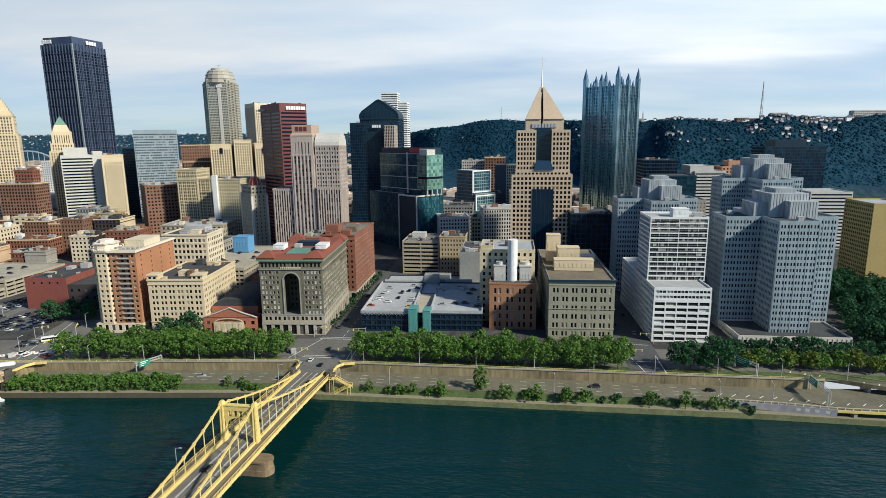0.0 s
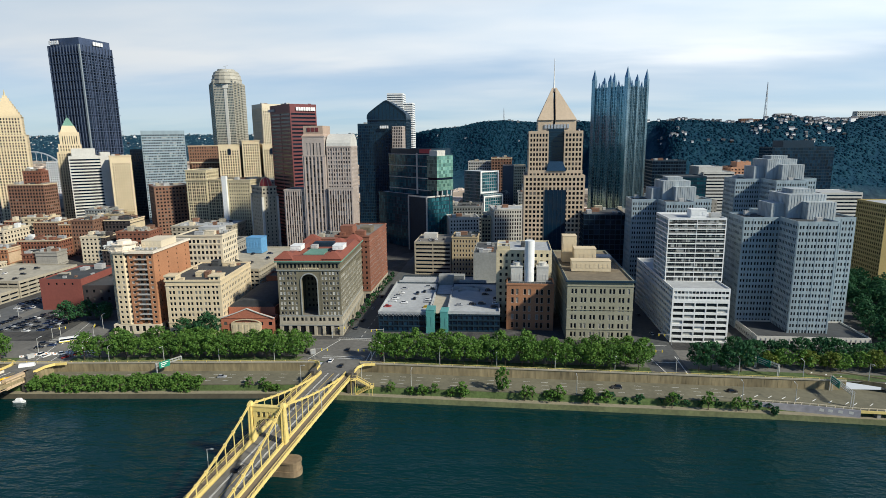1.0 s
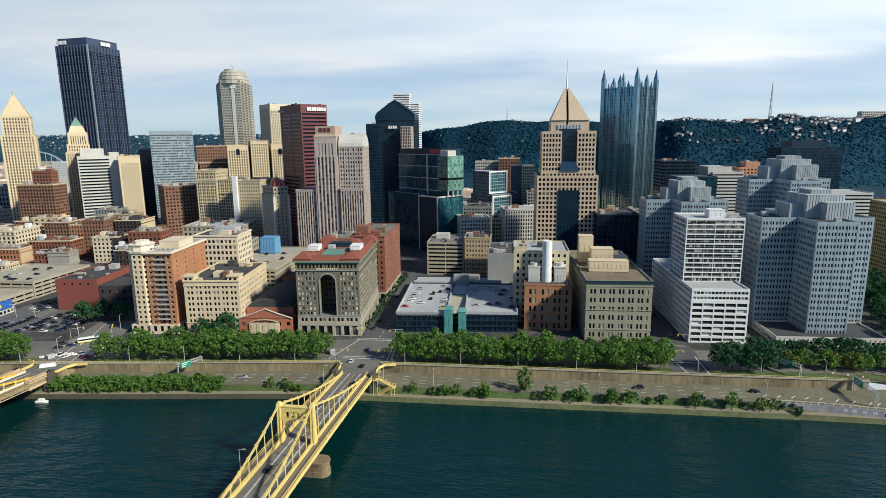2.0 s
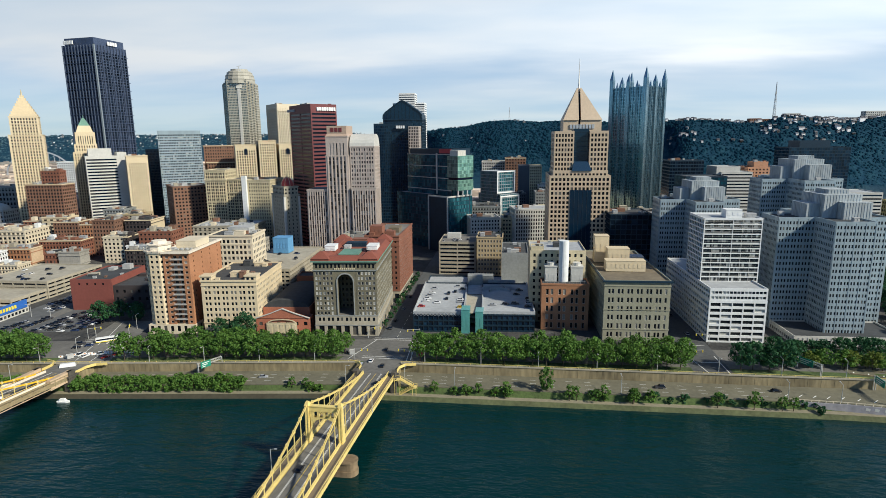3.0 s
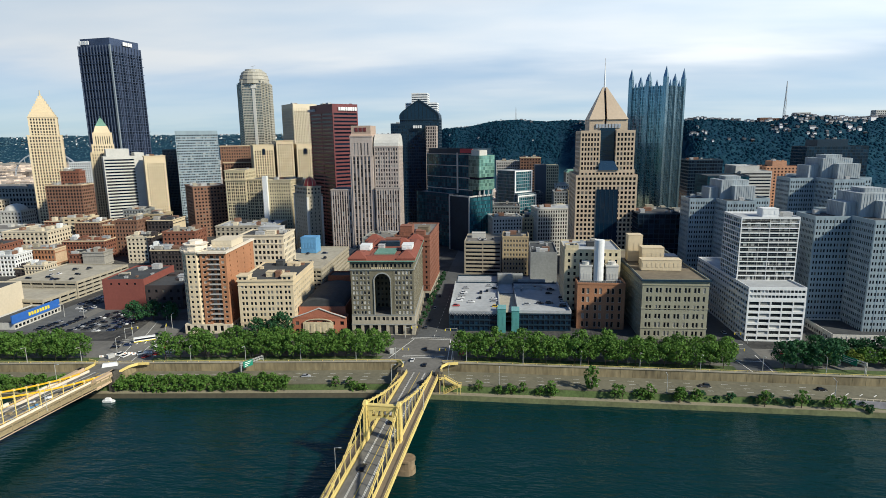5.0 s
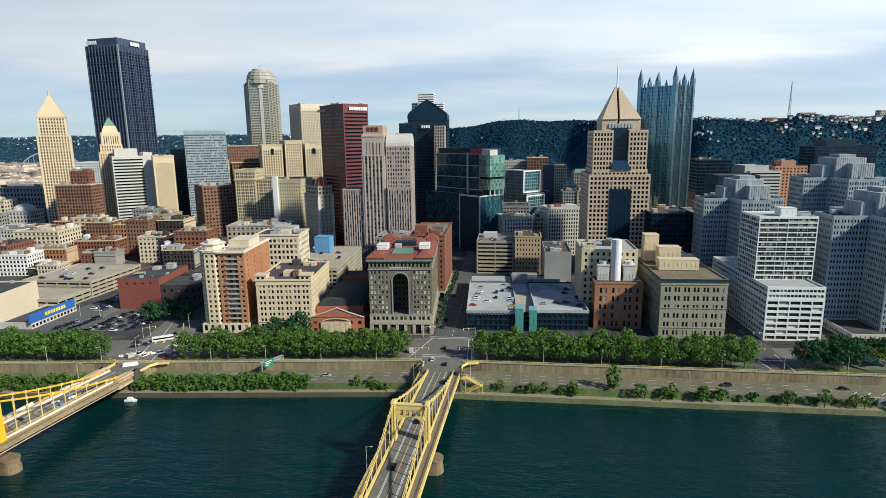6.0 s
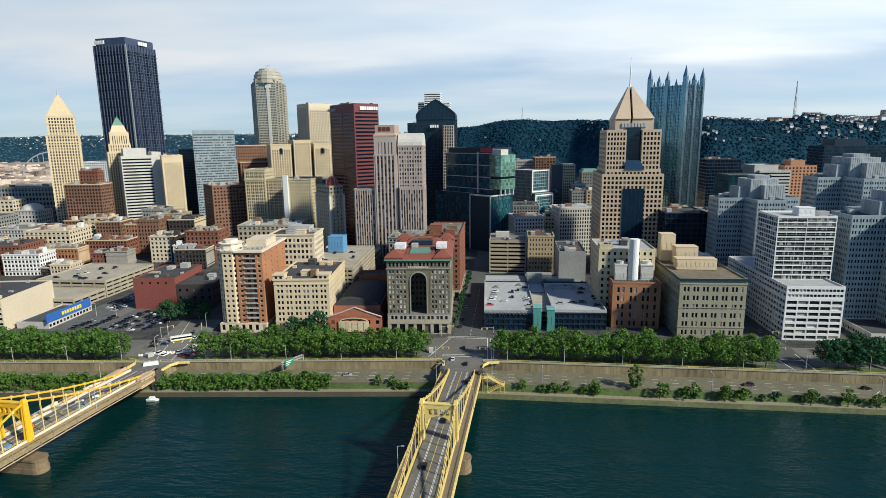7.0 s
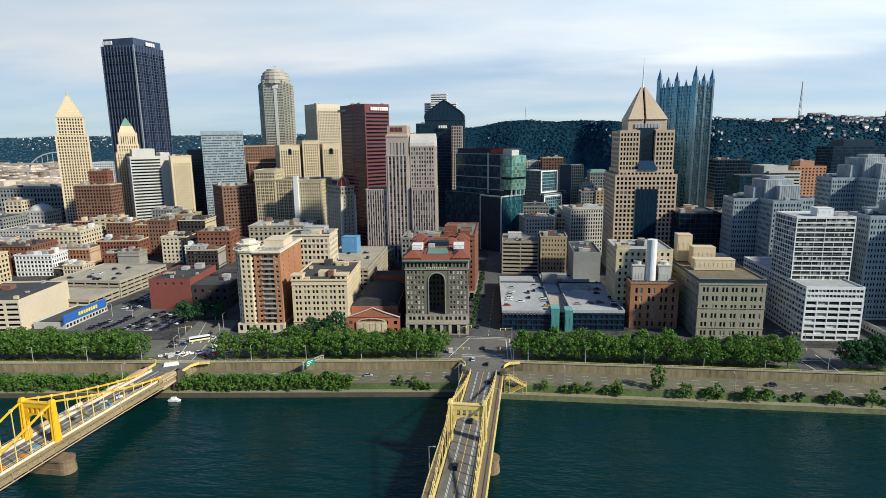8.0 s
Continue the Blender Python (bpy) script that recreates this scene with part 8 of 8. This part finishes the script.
def cars():
    rng = random.Random(3)
    kinds = [car("black compact car with dark windows", (0.015, 0.015, 0.018)), car("white compact car with dark windows", (0.7, 0.7, 0.7)), car("silver grey compact car with dark windows", (0.35, 0.36, 0.38)),
             car("dark blue compact car with dark windows", (0.02, 0.035, 0.09)), car("dark grey van with dark windows", (0.05, 0.05, 0.055), True), car("red compact car with dark windows", (0.35, 0.03, 0.025)), car("white van with dark windows", (0.68, 0.68, 0.66), True),
             car("yellow compact car with dark windows", (0.6, 0.4, 0.02))]
    pick = [0, 0, 0, 1, 2, 2, 3, 4, 4, 0]
    spots = []
    deck, deck2 = STREET + 11.75, STREET + 11.55
    for x, y, yaw, k in ((-89, 340, 5, 5), (-88, 352, 5, 1), (-87.5, 358, 5, 1), (-87, 366, 5, 2), (-86.5, 372, 5, 1), (-86, 384, 5, 2), (-80, 349, 3, 1), (-75, 372, 90, 4), (-71, 377, 90, 0), (-66, 384, 3, 0), (-70, 391, 3, 2), (-75, 359, 92, 0)):
        spots.append((x, y, deck, yaw, k))
    for x, y, yaw, k in ((-64, 340, 3, 7), (-65, 352, 2, 2), (-65.5, 357, 2, 1)):
        spots.append((x, y, deck, yaw, k))
    for x, y, yaw, k in ((-44, 347, 0, 2), (-36, 350, 0, 0), (-30, 351, 0, 4), (-22, 345, 5, 0), (-21, 352, 5, 1), (-21, 358, 5, 2), (-21, 364, 5, 0), (-27, 384, 5, 4), (-29, 374, 10, 0), (-37, 391, 60, 1)):
        spots.append((x, y, deck2, yaw, k))
    for row, (x0, y0, dx, dy, n, yaw) in enumerate(((-330, 304, 0.25, 3.0, 14, 5), (-322, 305, 0.25, 3.0, 13, 5), (-313, 306, 0.2, 3.0, 12, 5), (-304.5, 308, 0.2, 3.0, 10, 5), (-343, 306, 0.2, 3.0, 10, 5),
                                                   (-352, 305, 0.2, 3.2, 6, 5), (-360, 350, 0.3, 3.0, 11, 5), (-368, 352, 0.3, 3.0, 12, 5), (-353, 345, 0.3, 3.1, 4, 5))):
        for k in range(n):
            if rng.random() < 0.86:
                spots.append((x0 + dx * k, y0 + dy * k, STREET + 0.09, yaw + rng.uniform(-3, 3) + (180 if rng.random() < 0.4 else 0), None))
    for x, y, yaw, k in ((-102, 293, 94, 0), (-106.5, 276, 92, 1), (-99, 270, 90, 0), (-84, 298, 10, 1), (-81, 301, 20, 2), (-107, 330, 90, 4), (-107, 345, 90, 0), (-93, 342, 90, 0), (-93, 362, 90, 3), (-107, 372, 90, 2), (-93, 380, 90, 0),
                         (-107, 402, 90, 0), (-125, 288, 5, 4), (-132, 291, 5, 1), (64, 300, 90, 0), (72, 335, 90, 2), (63, 350, 90, 0), (72, 372, 90, 0), (92, 303, 0, 5), (-276, 284, 20, 3), (-254, 268, 60, 5), (-264, 296, 100, 1), (-270, 303, 100, 0), (-250, 272, 10, 5), (-275, 318, 100, 0), (-270, 270, 80, 6), (-266, 268, 75, 1), (-259, 272, 40, 6), (-281, 280, 20, 0), (-283, 286, 15, 4), (-244, 276, 12, 1), (-246, 300, 8, 0), (-240, 301, 8, 4)):
        spots.append((x, y, STREET + 0.10, yaw, k))
    for x, y, yaw, k in ((94, 267.5, 1, 0), (-160, 260.5, 6, 2), (40, 266.5, 180, 4)):
        spots.append((x, y, LOWER + 0.06, yaw, k))
    for k in range(12):
        spots.append((rng.uniform(-436, -386), rng.uniform(382, 432), STREET + 12.55, rng.choice((2, 92)), None))
    for k in range(6):
        spots.append((rng.uniform(-218, -194), rng.uniform(385, 438), STREET + 27.55, rng.choice((4, 94)), None))
    for k in range(7):
        spots.append((rng.uniform(-92, -66), rng.uniform(482, 496), STREET + 28.15, 90, None))
    used = set()
    for x, y, z, yaw, k in spots:
        k = rng.choice(pick) if k is None else k
        ob = copy_thing(kinds[k], pose(0, 0, 0)) if k in used else kinds[k]
        used.add(k)
        ob.matrix_basis = pose(x, y, z, 0, 0, yaw)
    # two cars on the bridge deck
    for x, s, yaw in ((-102.6, 57, 87), (-105.5, 92, 87), (-96.8, 14, 87)):
        z = 9.6 + 3.6 * (1 - ((s - 134) / 134) ** 2)
        copy_thing(kinds[0], pose(x, 260.5 - s, z + 0.03, 0, 0, yaw))


cars()


# ---------------------------------------------------------------- street furniture
def furniture():
    rng = random.Random(4)
    def lamp_post(x, y, z, yaw=0, hh=9.0, first=[]):
        if first:
            return copy_thing(first[0], pose(x, y, z, 0, 0, yaw))
        root = thing("street_lamp", "pale grey street lamp with short arm", "street lamp", pose(x, y, z, 0, 0, yaw), "street lamps")
        s = Shape(); s.ring(0, 0, 0.2, 0, 0.11, hh, 8)
        part("pole", s, M["lamp_metal"], root)
        s = Shape(); s.beam((0, 0, hh - 0.1), (0, -2.2, hh + 0.25), 0.14)
        part("arm", s, M["lamp_metal"], root)
        s = Shape(); s.box(-0.22, 0.22, -3.0, -2.0, hh + 0.15, hh + 0.4)
        part("lamp_head", s, M["lamp_metal"], root)
        first.append(root)
        return root
    x = -520
    while x < 320:
        if not (-128 < x < -80 or -281 < x < -242):
            lamp_post(x, wall_y(x) + 1.4, STREET, 180 * (rng.random() < 0.5))
        x += 29.5
    for x in (-85, -60, 20, 95, 118):
        lamp_post(x, wall_y(x) - 16.4, LOWER, 180)
    for x, y in ((-282, 332), (-268, 316), (-284, 300), (-274, 272), (-340, 330), (-357, 333)):
        lamp_post(x, y, STREET, rng.uniform(0, 360))
    # sign gantries
    for x, y, z, yaw, hh, w, run in ((-194, 257.5, LOWER, 60, 7.6, 5.6, 13.5), (141, 273.6, LOWER, -90, 7.6, 7.0, 17.5), (112, 288, STREET, -60, 6.5, 7.5, 12.5)):
        root = thing("sign_gantry", "steel gantry with green road sign", "road sign", pose(x, y, z, 0, 0, yaw))
        s = Shape()
        for q in (-0.5, 0.5):
            s.beam((0, q, -0.3), (0, q, hh), 0.3)
            s.beam((run, q, -0.3), (run, q, hh), 0.3)
            s.beam((0, q, hh - 0.3), (run, q, hh - 0.3), 0.22)
            s.beam((0, q, hh - 1.6), (run, q, hh - 1.6), 0.22)
        for k in range(8):
            s.beam((run * k / 8, 0.5, hh - 1.6), (run * (k + 1) / 8, 0.5, hh - 0.3), 0.14)
        part("truss", s, M["lamp_metal"], root)
        s = Shape(); s.box(1.2, 1.2 + w, -0.95, -0.75, hh - 3.0, hh + 0.4)
        part("sign_panel", s, M["sign_green"], root, "green sign panel")
        for k in range(3):
            s = Shape(); s.box(2.0, 0.4 + w - 1.1 * k, -1.0, -0.94, hh - 0.6 - 0.95 * k, hh - 0.25 - 0.95 * k)
            part("text_bar", s, M["sign_white"], root)
    # yellow steel stairs beside the bridge head
    root = thing("steel_stairs", "pale yellow steel stairs down to the river path", "stairs", pose(-88.0, 256.6, 1.8))
    for y0, sg, za, zb, x0 in ((-1.0, 1, 7.4, 3.8, 1.0), (-2.9, -1, 3.8, 0.1, 7.6)):
        for k in range(14):
            f = k / 13
            s = Shape()
            s.box(x0 + sg * 6.4 * f - 0.25, x0 + sg * 6.4 * f + 0.25, y0, y0 + 1.7, za + (zb - za) * f - 0.12, za + (zb - za) * f)
            part("step", s, M["bridge_yellow"], root)
        s = Shape()
        for q in (y0, y0 + 1.7):
            s.beam((x0, q, za + 1.1), (x0 + sg * 6.4, q, zb + 1.1), 0.14)
            s.beam((x0, q, za - 0.15), (x0 + sg * 6.4, q, zb - 0.15), 0.3)
            for k in range(8):
                f = k / 7
                s.beam((x0 + sg * 6.4 * f, q, za + (zb - za) * f), (x0 + sg * 6.4 * f, q, za + (zb - za) * f + 1.1), 0.1)
        part("rail", s, M["bridge_yellow"], root)
    for x0, x1, zz in ((-1.5, 1.0, 7.4), (7.4, 9.4, 3.8)):
        s = Shape()
        s.box(x0, x1, -2.9, 0.7, zz - 0.15, zz)
        for qx in (x0 + 0.15, x1 - 0.15):
            for qy in (-2.75, 0.55):
                s.beam((qx, qy, -0.3), (qx, qy, zz + 1.1), 0.22)
        s.beam((x0, -2.75, zz + 1.1), (x1, -2.75, zz + 1.1), 0.12); s.beam((x0, 0.55, zz + 1.1), (x1, 0.55, zz + 1.1), 0.12)
        part("landing", s, M["bridge_yellow"], root)
    # traffic signals at the junctions
    first = None
    for x, y, yaw in ((-116, 278, 0), (-85, 279, 180), (-117, 312, 20), (-86, 313, 200), (60, 292, 0), (79, 318, 180), (-286, 296, 30), (-243, 277, 200), (-262, 300, 120)):
        if first is not None:
            copy_thing(first, pose(x, y, STREET, 0, 0, yaw))
            continue
        first = thing("traffic_signal", "dark pole with a mast arm and two signal heads", "traffic signal", pose(x, y, STREET, 0, 0, yaw), "traffic signals")
        s = Shape(); s.ring(0, 0, 0.17, 0, 0.11, 6.6, 8)
        part("pole", s, M["lamp_metal"], first)
        s = Shape(); s.beam((0, 0, 6.0), (7.5, 0, 6.5), 0.16)
        part("mast_arm", s, M["lamp_metal"], first)
        for q in (4.0, 7.2):
            s = Shape(); s.box(q - 0.22, q + 0.22, -0.25, 0.2, 5.2, 6.4)
            part("signal_head", s, M["yellow_sign"], first, "yellow signal head")
    # orange and white barriers where the works close the road
    first = None
    for k in range(14):
        x, y = -279 + 2.6 * k, 266 + 0.9 * k + (1.6 if k % 3 else 0.0)
        if first is not None:
            copy_thing(first, pose(x, y, STREET + 0.1, 0, 0, 18 + 7 * (k % 4)))
            continue
        first = thing("road_barrier", "white and orange road barrier at the works", "barrier", pose(x, y, STREET + 0.1, 0, 0, 18), "works barriers")
        s = Shape(); s.frustum(-1.1, 1.1, -0.35, 0.35, 0, -1.1, 1.1, -0.12, 0.12, 1.0)
        part("barrier_body", s, M["sign_white"], first)
        s = Shape(); s.box(-0.35, 0.35, -0.3, 0.3, 0.45, 0.85)
        part("orange_band", s, M["orange_cover"], first, "orange band")
    # cabinets and a white trailer on the same corner
    for lab, x, y, yaw, m, size in (("grey works container by the bridge head", -272.5, 263, 64, "machine", (3.4, 2.0, 2.2)), ("grey kiosk on the corner pavement", -120.5, 284, 10, "machine", (2.4, 2.0, 2.6)), ("red and white kiosk on the corner pavement", -82.5, 286, 5, "sign_red", (2.6, 2.0, 2.5))):
        root = thing("site_cabin", lab, "cabin", pose(x, y, STREET + 0.1, 0, 0, yaw))
        s = Shape(); s.box(0, size[0], 0, size[1], 0.25, size[2])
        part("cabin_body", s, M[m], root)
        s = Shape(); s.box(-0.12, size[0] + 0.12, -0.12, size[1] + 0.12, size[2], size[2] + 0.15)
        part("cabin_roof", s, M["off_white"], root)
        s = Shape(); s.box(0.3, size[0] - 0.3, 0.3, size[1] - 0.3, -0.05, 0.25)
        part("cabin_base", s, M["rubber"], root)
    # small white boat
    root = thing("boat", "small white motor boat by the bank", "boat", pose(-251.5, 233.3, 0.1, 0, 0, 8) @ Matrix.Diagonal((0.74, 0.74, 0.85, 1)))
    s = Shape()
    o = [(-4, -1.3), (2, -1.4), (4.4, 0), (2, 1.4), (-4, 1.3)]
    for k in range(5):
        a, b = o[k], o[(k + 1) % 5]
        s.poly((a[0] * 0.9, a[1] * 0.7, -0.3), (b[0] * 0.9, b[1] * 0.7, -0.3), (*b, 1.0), (*a, 1.0))
    s.poly(*[(*p, 0.95) for p in o])
    part("hull", s, M["sign_white"], root)
    s = Shape(); s.frustum(-2.4, 1.8, -1.0, 1.0, 0.95, -2.0, 1.0, -0.8, 0.8, 2.4)
    part("cabin", s, M["sign_white"], root)
    # road works on the second bridge head
    root = thing("works_canopy", "white works tarpaulin over a stack of gear", "tarpaulin", pose(-268, 251.5, STREET + 0.2, 0, 0, 28))
    s = Shape(); s.frustum(0, 7.5, 0, 2.6, 0, 0.5, 7.0, 0.5, 2.1, 1.7)
    part("cover", s, M["white_paint"], root)
    for k in range(26):
        d = rng.uniform(12, 118)
        x = rng.uniform(-4.6, 4.6)
        c, s_ = math.cos(radians(-2.3)), math.sin(radians(-2.3))
        z = 9.6 + 3.6 * (1 - ((d - 134) / 134) ** 2)
        m, lab = ((M["machine"], "grey compressor on the closed bridge deck"), (M["orange_cover"], "orange cover over works gear"), (M["sky_blue_paint"], "blue crate on the closed bridge deck"), (M["rubber"], "dark stack of hoses on the bridge deck"), (M["white_paint"], "white covered pallet on the bridge deck"), (M["scaffold"], "stack of scaffold boards on the deck"))[k % 6]
        root = thing("works_gear", lab, "works gear", pose(-264.5 + x * c + d * s_, 246 + x * s_ - d * c, z + 0.02, 0, 0, rng.uniform(0, 180)))
        s = Shape()
        w, l_, hh = rng.uniform(1.0, 2.0), rng.uniform(1.4, 3.6), rng.uniform(0.6, 1.5)
        s.frustum(-l_ / 2, l_ / 2, -w / 2, w / 2, 0.18, -l_ * 0.44, l_ * 0.44, -w * 0.42, w * 0.42, hh)
        part("cover", s, m, root)
        s = Shape()
        for q in (-0.4, 0, 0.4):
            s.box(-l_ / 2, l_ / 2, w * q - 0.08, w * q + 0.08, 0, 0.18)
        part("skid", s, M["scaffold"], root, kind="stuff")
    root = thing("truck", "small white works truck", "truck", pose(-256, 279, STREET + 0.1, 0, 0, 10))
    s = Shape(); s.box(0, 5, 0, 2.3, 0.8, 3.2)
    part("cargo_box", s, M["sign_white"], root)
    s = Shape(); s.frustum(5.1, 7.2, 0.05, 2.25, 0.5, 5.1, 6.6, 0.15, 2.15, 2.4)
    part("cab", s, M["sign_red"], root)
    for wx in (1.2, 5.8):
        for wy in (0.1, 2.0):
            s = Shape(); s.ring(0, 0, 0.48, 0, 0.48, 0.28, 10)
            w = part("wheel", s, M["rubber"], root)
            w.matrix_basis = pose(wx, wy + 0.2, 0.48, 90)
    root = thing("bus", "white and yellow city bus", "bus", pose(-274.6, 287.6, STREET + 0.12, 0, 0, 34))
    s = Shape(); s.box(0, 11.5, 0, 2.5, 0.45, 3.0)
    part("body", s, M["sign_white"], root)
    s = Shape(); s.box(0.3, 11.53, -0.03, 2.53, 1.5, 2.45)
    part("window_band", s, M["pane_dark"], root)
    s = Shape(); s.box(-0.02, 11.52, -0.02, 2.52, 0.5, 1.0)
    part("stripe", s, M["yellow_sign"], root)


furniture()


def viaduct():
    """Ramps at the downstream end."""
    root = thing("ramp_viaduct", "pale concrete ramps with a yellow edge beam", "viaduct", kind="structure")
    pts = [(134, 285.5, 9.62), (152, 280.5, 9.5), (174, 272.5, 9.3), (232, 255, 8.8), (330, 236, 8.0)]
    deck, side, dash = Shape(), Shape(), Shape()
    for a, b in zip(pts, pts[1:]):
        w = 4.0
        deck.poly((a[0], a[1] - w, a[2]), (b[0], b[1] - w, b[2]), (b[0], b[1] + w, b[2]), (a[0], a[1] + w, a[2]))
        deck.poly((a[0], a[1] + w, a[2] - 1.3), (b[0], b[1] + w, b[2] - 1.3), (b[0], b[1] - w, b[2] - 1.3), (a[0], a[1] - w, a[2] - 1.3))
        for sg in (-1, 1):
            side.beam((a[0], a[1] + sg * w, a[2] - 0.3), (b[0], b[1] + sg * w, b[2] - 0.3), 0.35, 2.0)
        n = int((b[0] - a[0]) / 5)
        for k in range(n):
            f = (k + 0.3) / n
            c = [a[i] + (b[i] - a[i]) * f for i in range(3)]
            dash.beam((c[0], c[1] - 2.6, c[2] + 0.02), (c[0] + 1.6, c[1] - 0.4, c[2] + 0.0), 0.5, 0.03)
    part("ramp", deck, M["road_pale"], root)
    part("parapet", side, M["wall_concrete"], root)
    part("hatching", dash, M["line_white"], root, kind="stuff")
    for x, y in ((166, 275), (186, 268), (206, 262)):
        s = Shape(); s.box(x, x + 1.4, y - 3, y + 3, 3.5, 8.3)
        part("column", s, M["concrete"], root)
    low = [(96, 257.6, 274.0, 5.1), (120, 256.2, 274.1, 5.12), (143, 252.8, 275.2, 5.2), (166, 251.8, 275.8, 5.5), (230, 250, 275.8, 6.0), (330, 247, 275.8, 6.5)]
    deck, rail, dash = Shape(), Shape(), Shape()
    for a, b in zip(low, low[1:]):
        deck.poly((a[0], a[1], a[3]), (b[0], b[1], b[3]), (b[0], b[2], b[3]), (a[0], a[2], a[3]))
        rail.beam((a[0], a[1] + 0.2, a[3] + 1.0), (b[0], b[1] + 0.2, b[3] + 1.0), 0.16, 0.22)
        n = int((b[0] - a[0]) / 3)
        for k in range(n):
            f = k / n
            c = [a[i] + (b[i] - a[i]) * f for i in range(4)]
            rail.box(c[0] - 0.15, c[0] + 0.15, c[1] + 0.05, c[1] + 0.35, c[3], c[3] + 1.05, "b")
            if k % 2 == 0 and a[0] < 166:
                dash.beam((c[0], c[1] + 5.2, c[3] + 0.05), (c[0] + 2.6, c[1] + 7.6, c[3] + 0.05), 0.35, 0.03)
    part("lower_ramp", deck, M["road_pale"], root)
    part("rail", rail, M["pale_cream"], root, "pale posts and rail", kind="stuff")
    part("hatching", dash, M["line_white"], root, kind="stuff")
    s = Shape()
    for a, b in zip(low[2:], low[3:]):
        s.beam((a[0], a[1] - 0.2, a[3] - 0.55), (b[0], b[1] - 0.2, b[3] - 0.55), 0.4, 1.2)
    part("edge_beam", s, M["bridge_yellow"], root)
    for x in range(150, 320, 22):
        s = Shape(); s.box(x, x + 1.5, 252.6, 260, -2, 5.0)
        part("column", s, M["concrete"], root)
    wall = thing("wall_bank", "lilac-grey concrete bank wall with pale paint patches", "retaining wall", kind="structure")
    s = Shape()
    for a, b in zip(low[:2], low[1:3]):
        s.beam((a[0], a[1] - 0.25, a[3] - 1.8), (b[0], b[1] - 0.25, b[3] - 1.8), 0.4, 4.0)
    part("wall_face", s, M["lilac_wall"], wall)
    s = Shape()
    for f in (0.3, 0.45, 0.62, 0.8):
        x, y = 120 + 23 * f, 256.2 - 3.4 * f
        s.beam((x, y - 0.45, 3.9), (x + 1.8, y - 0.72, 3.7), 0.1, 1.3)
    part("paint_patch", s, M["off_white"], wall, "pale paint patches", kind="stuff")


viaduct()
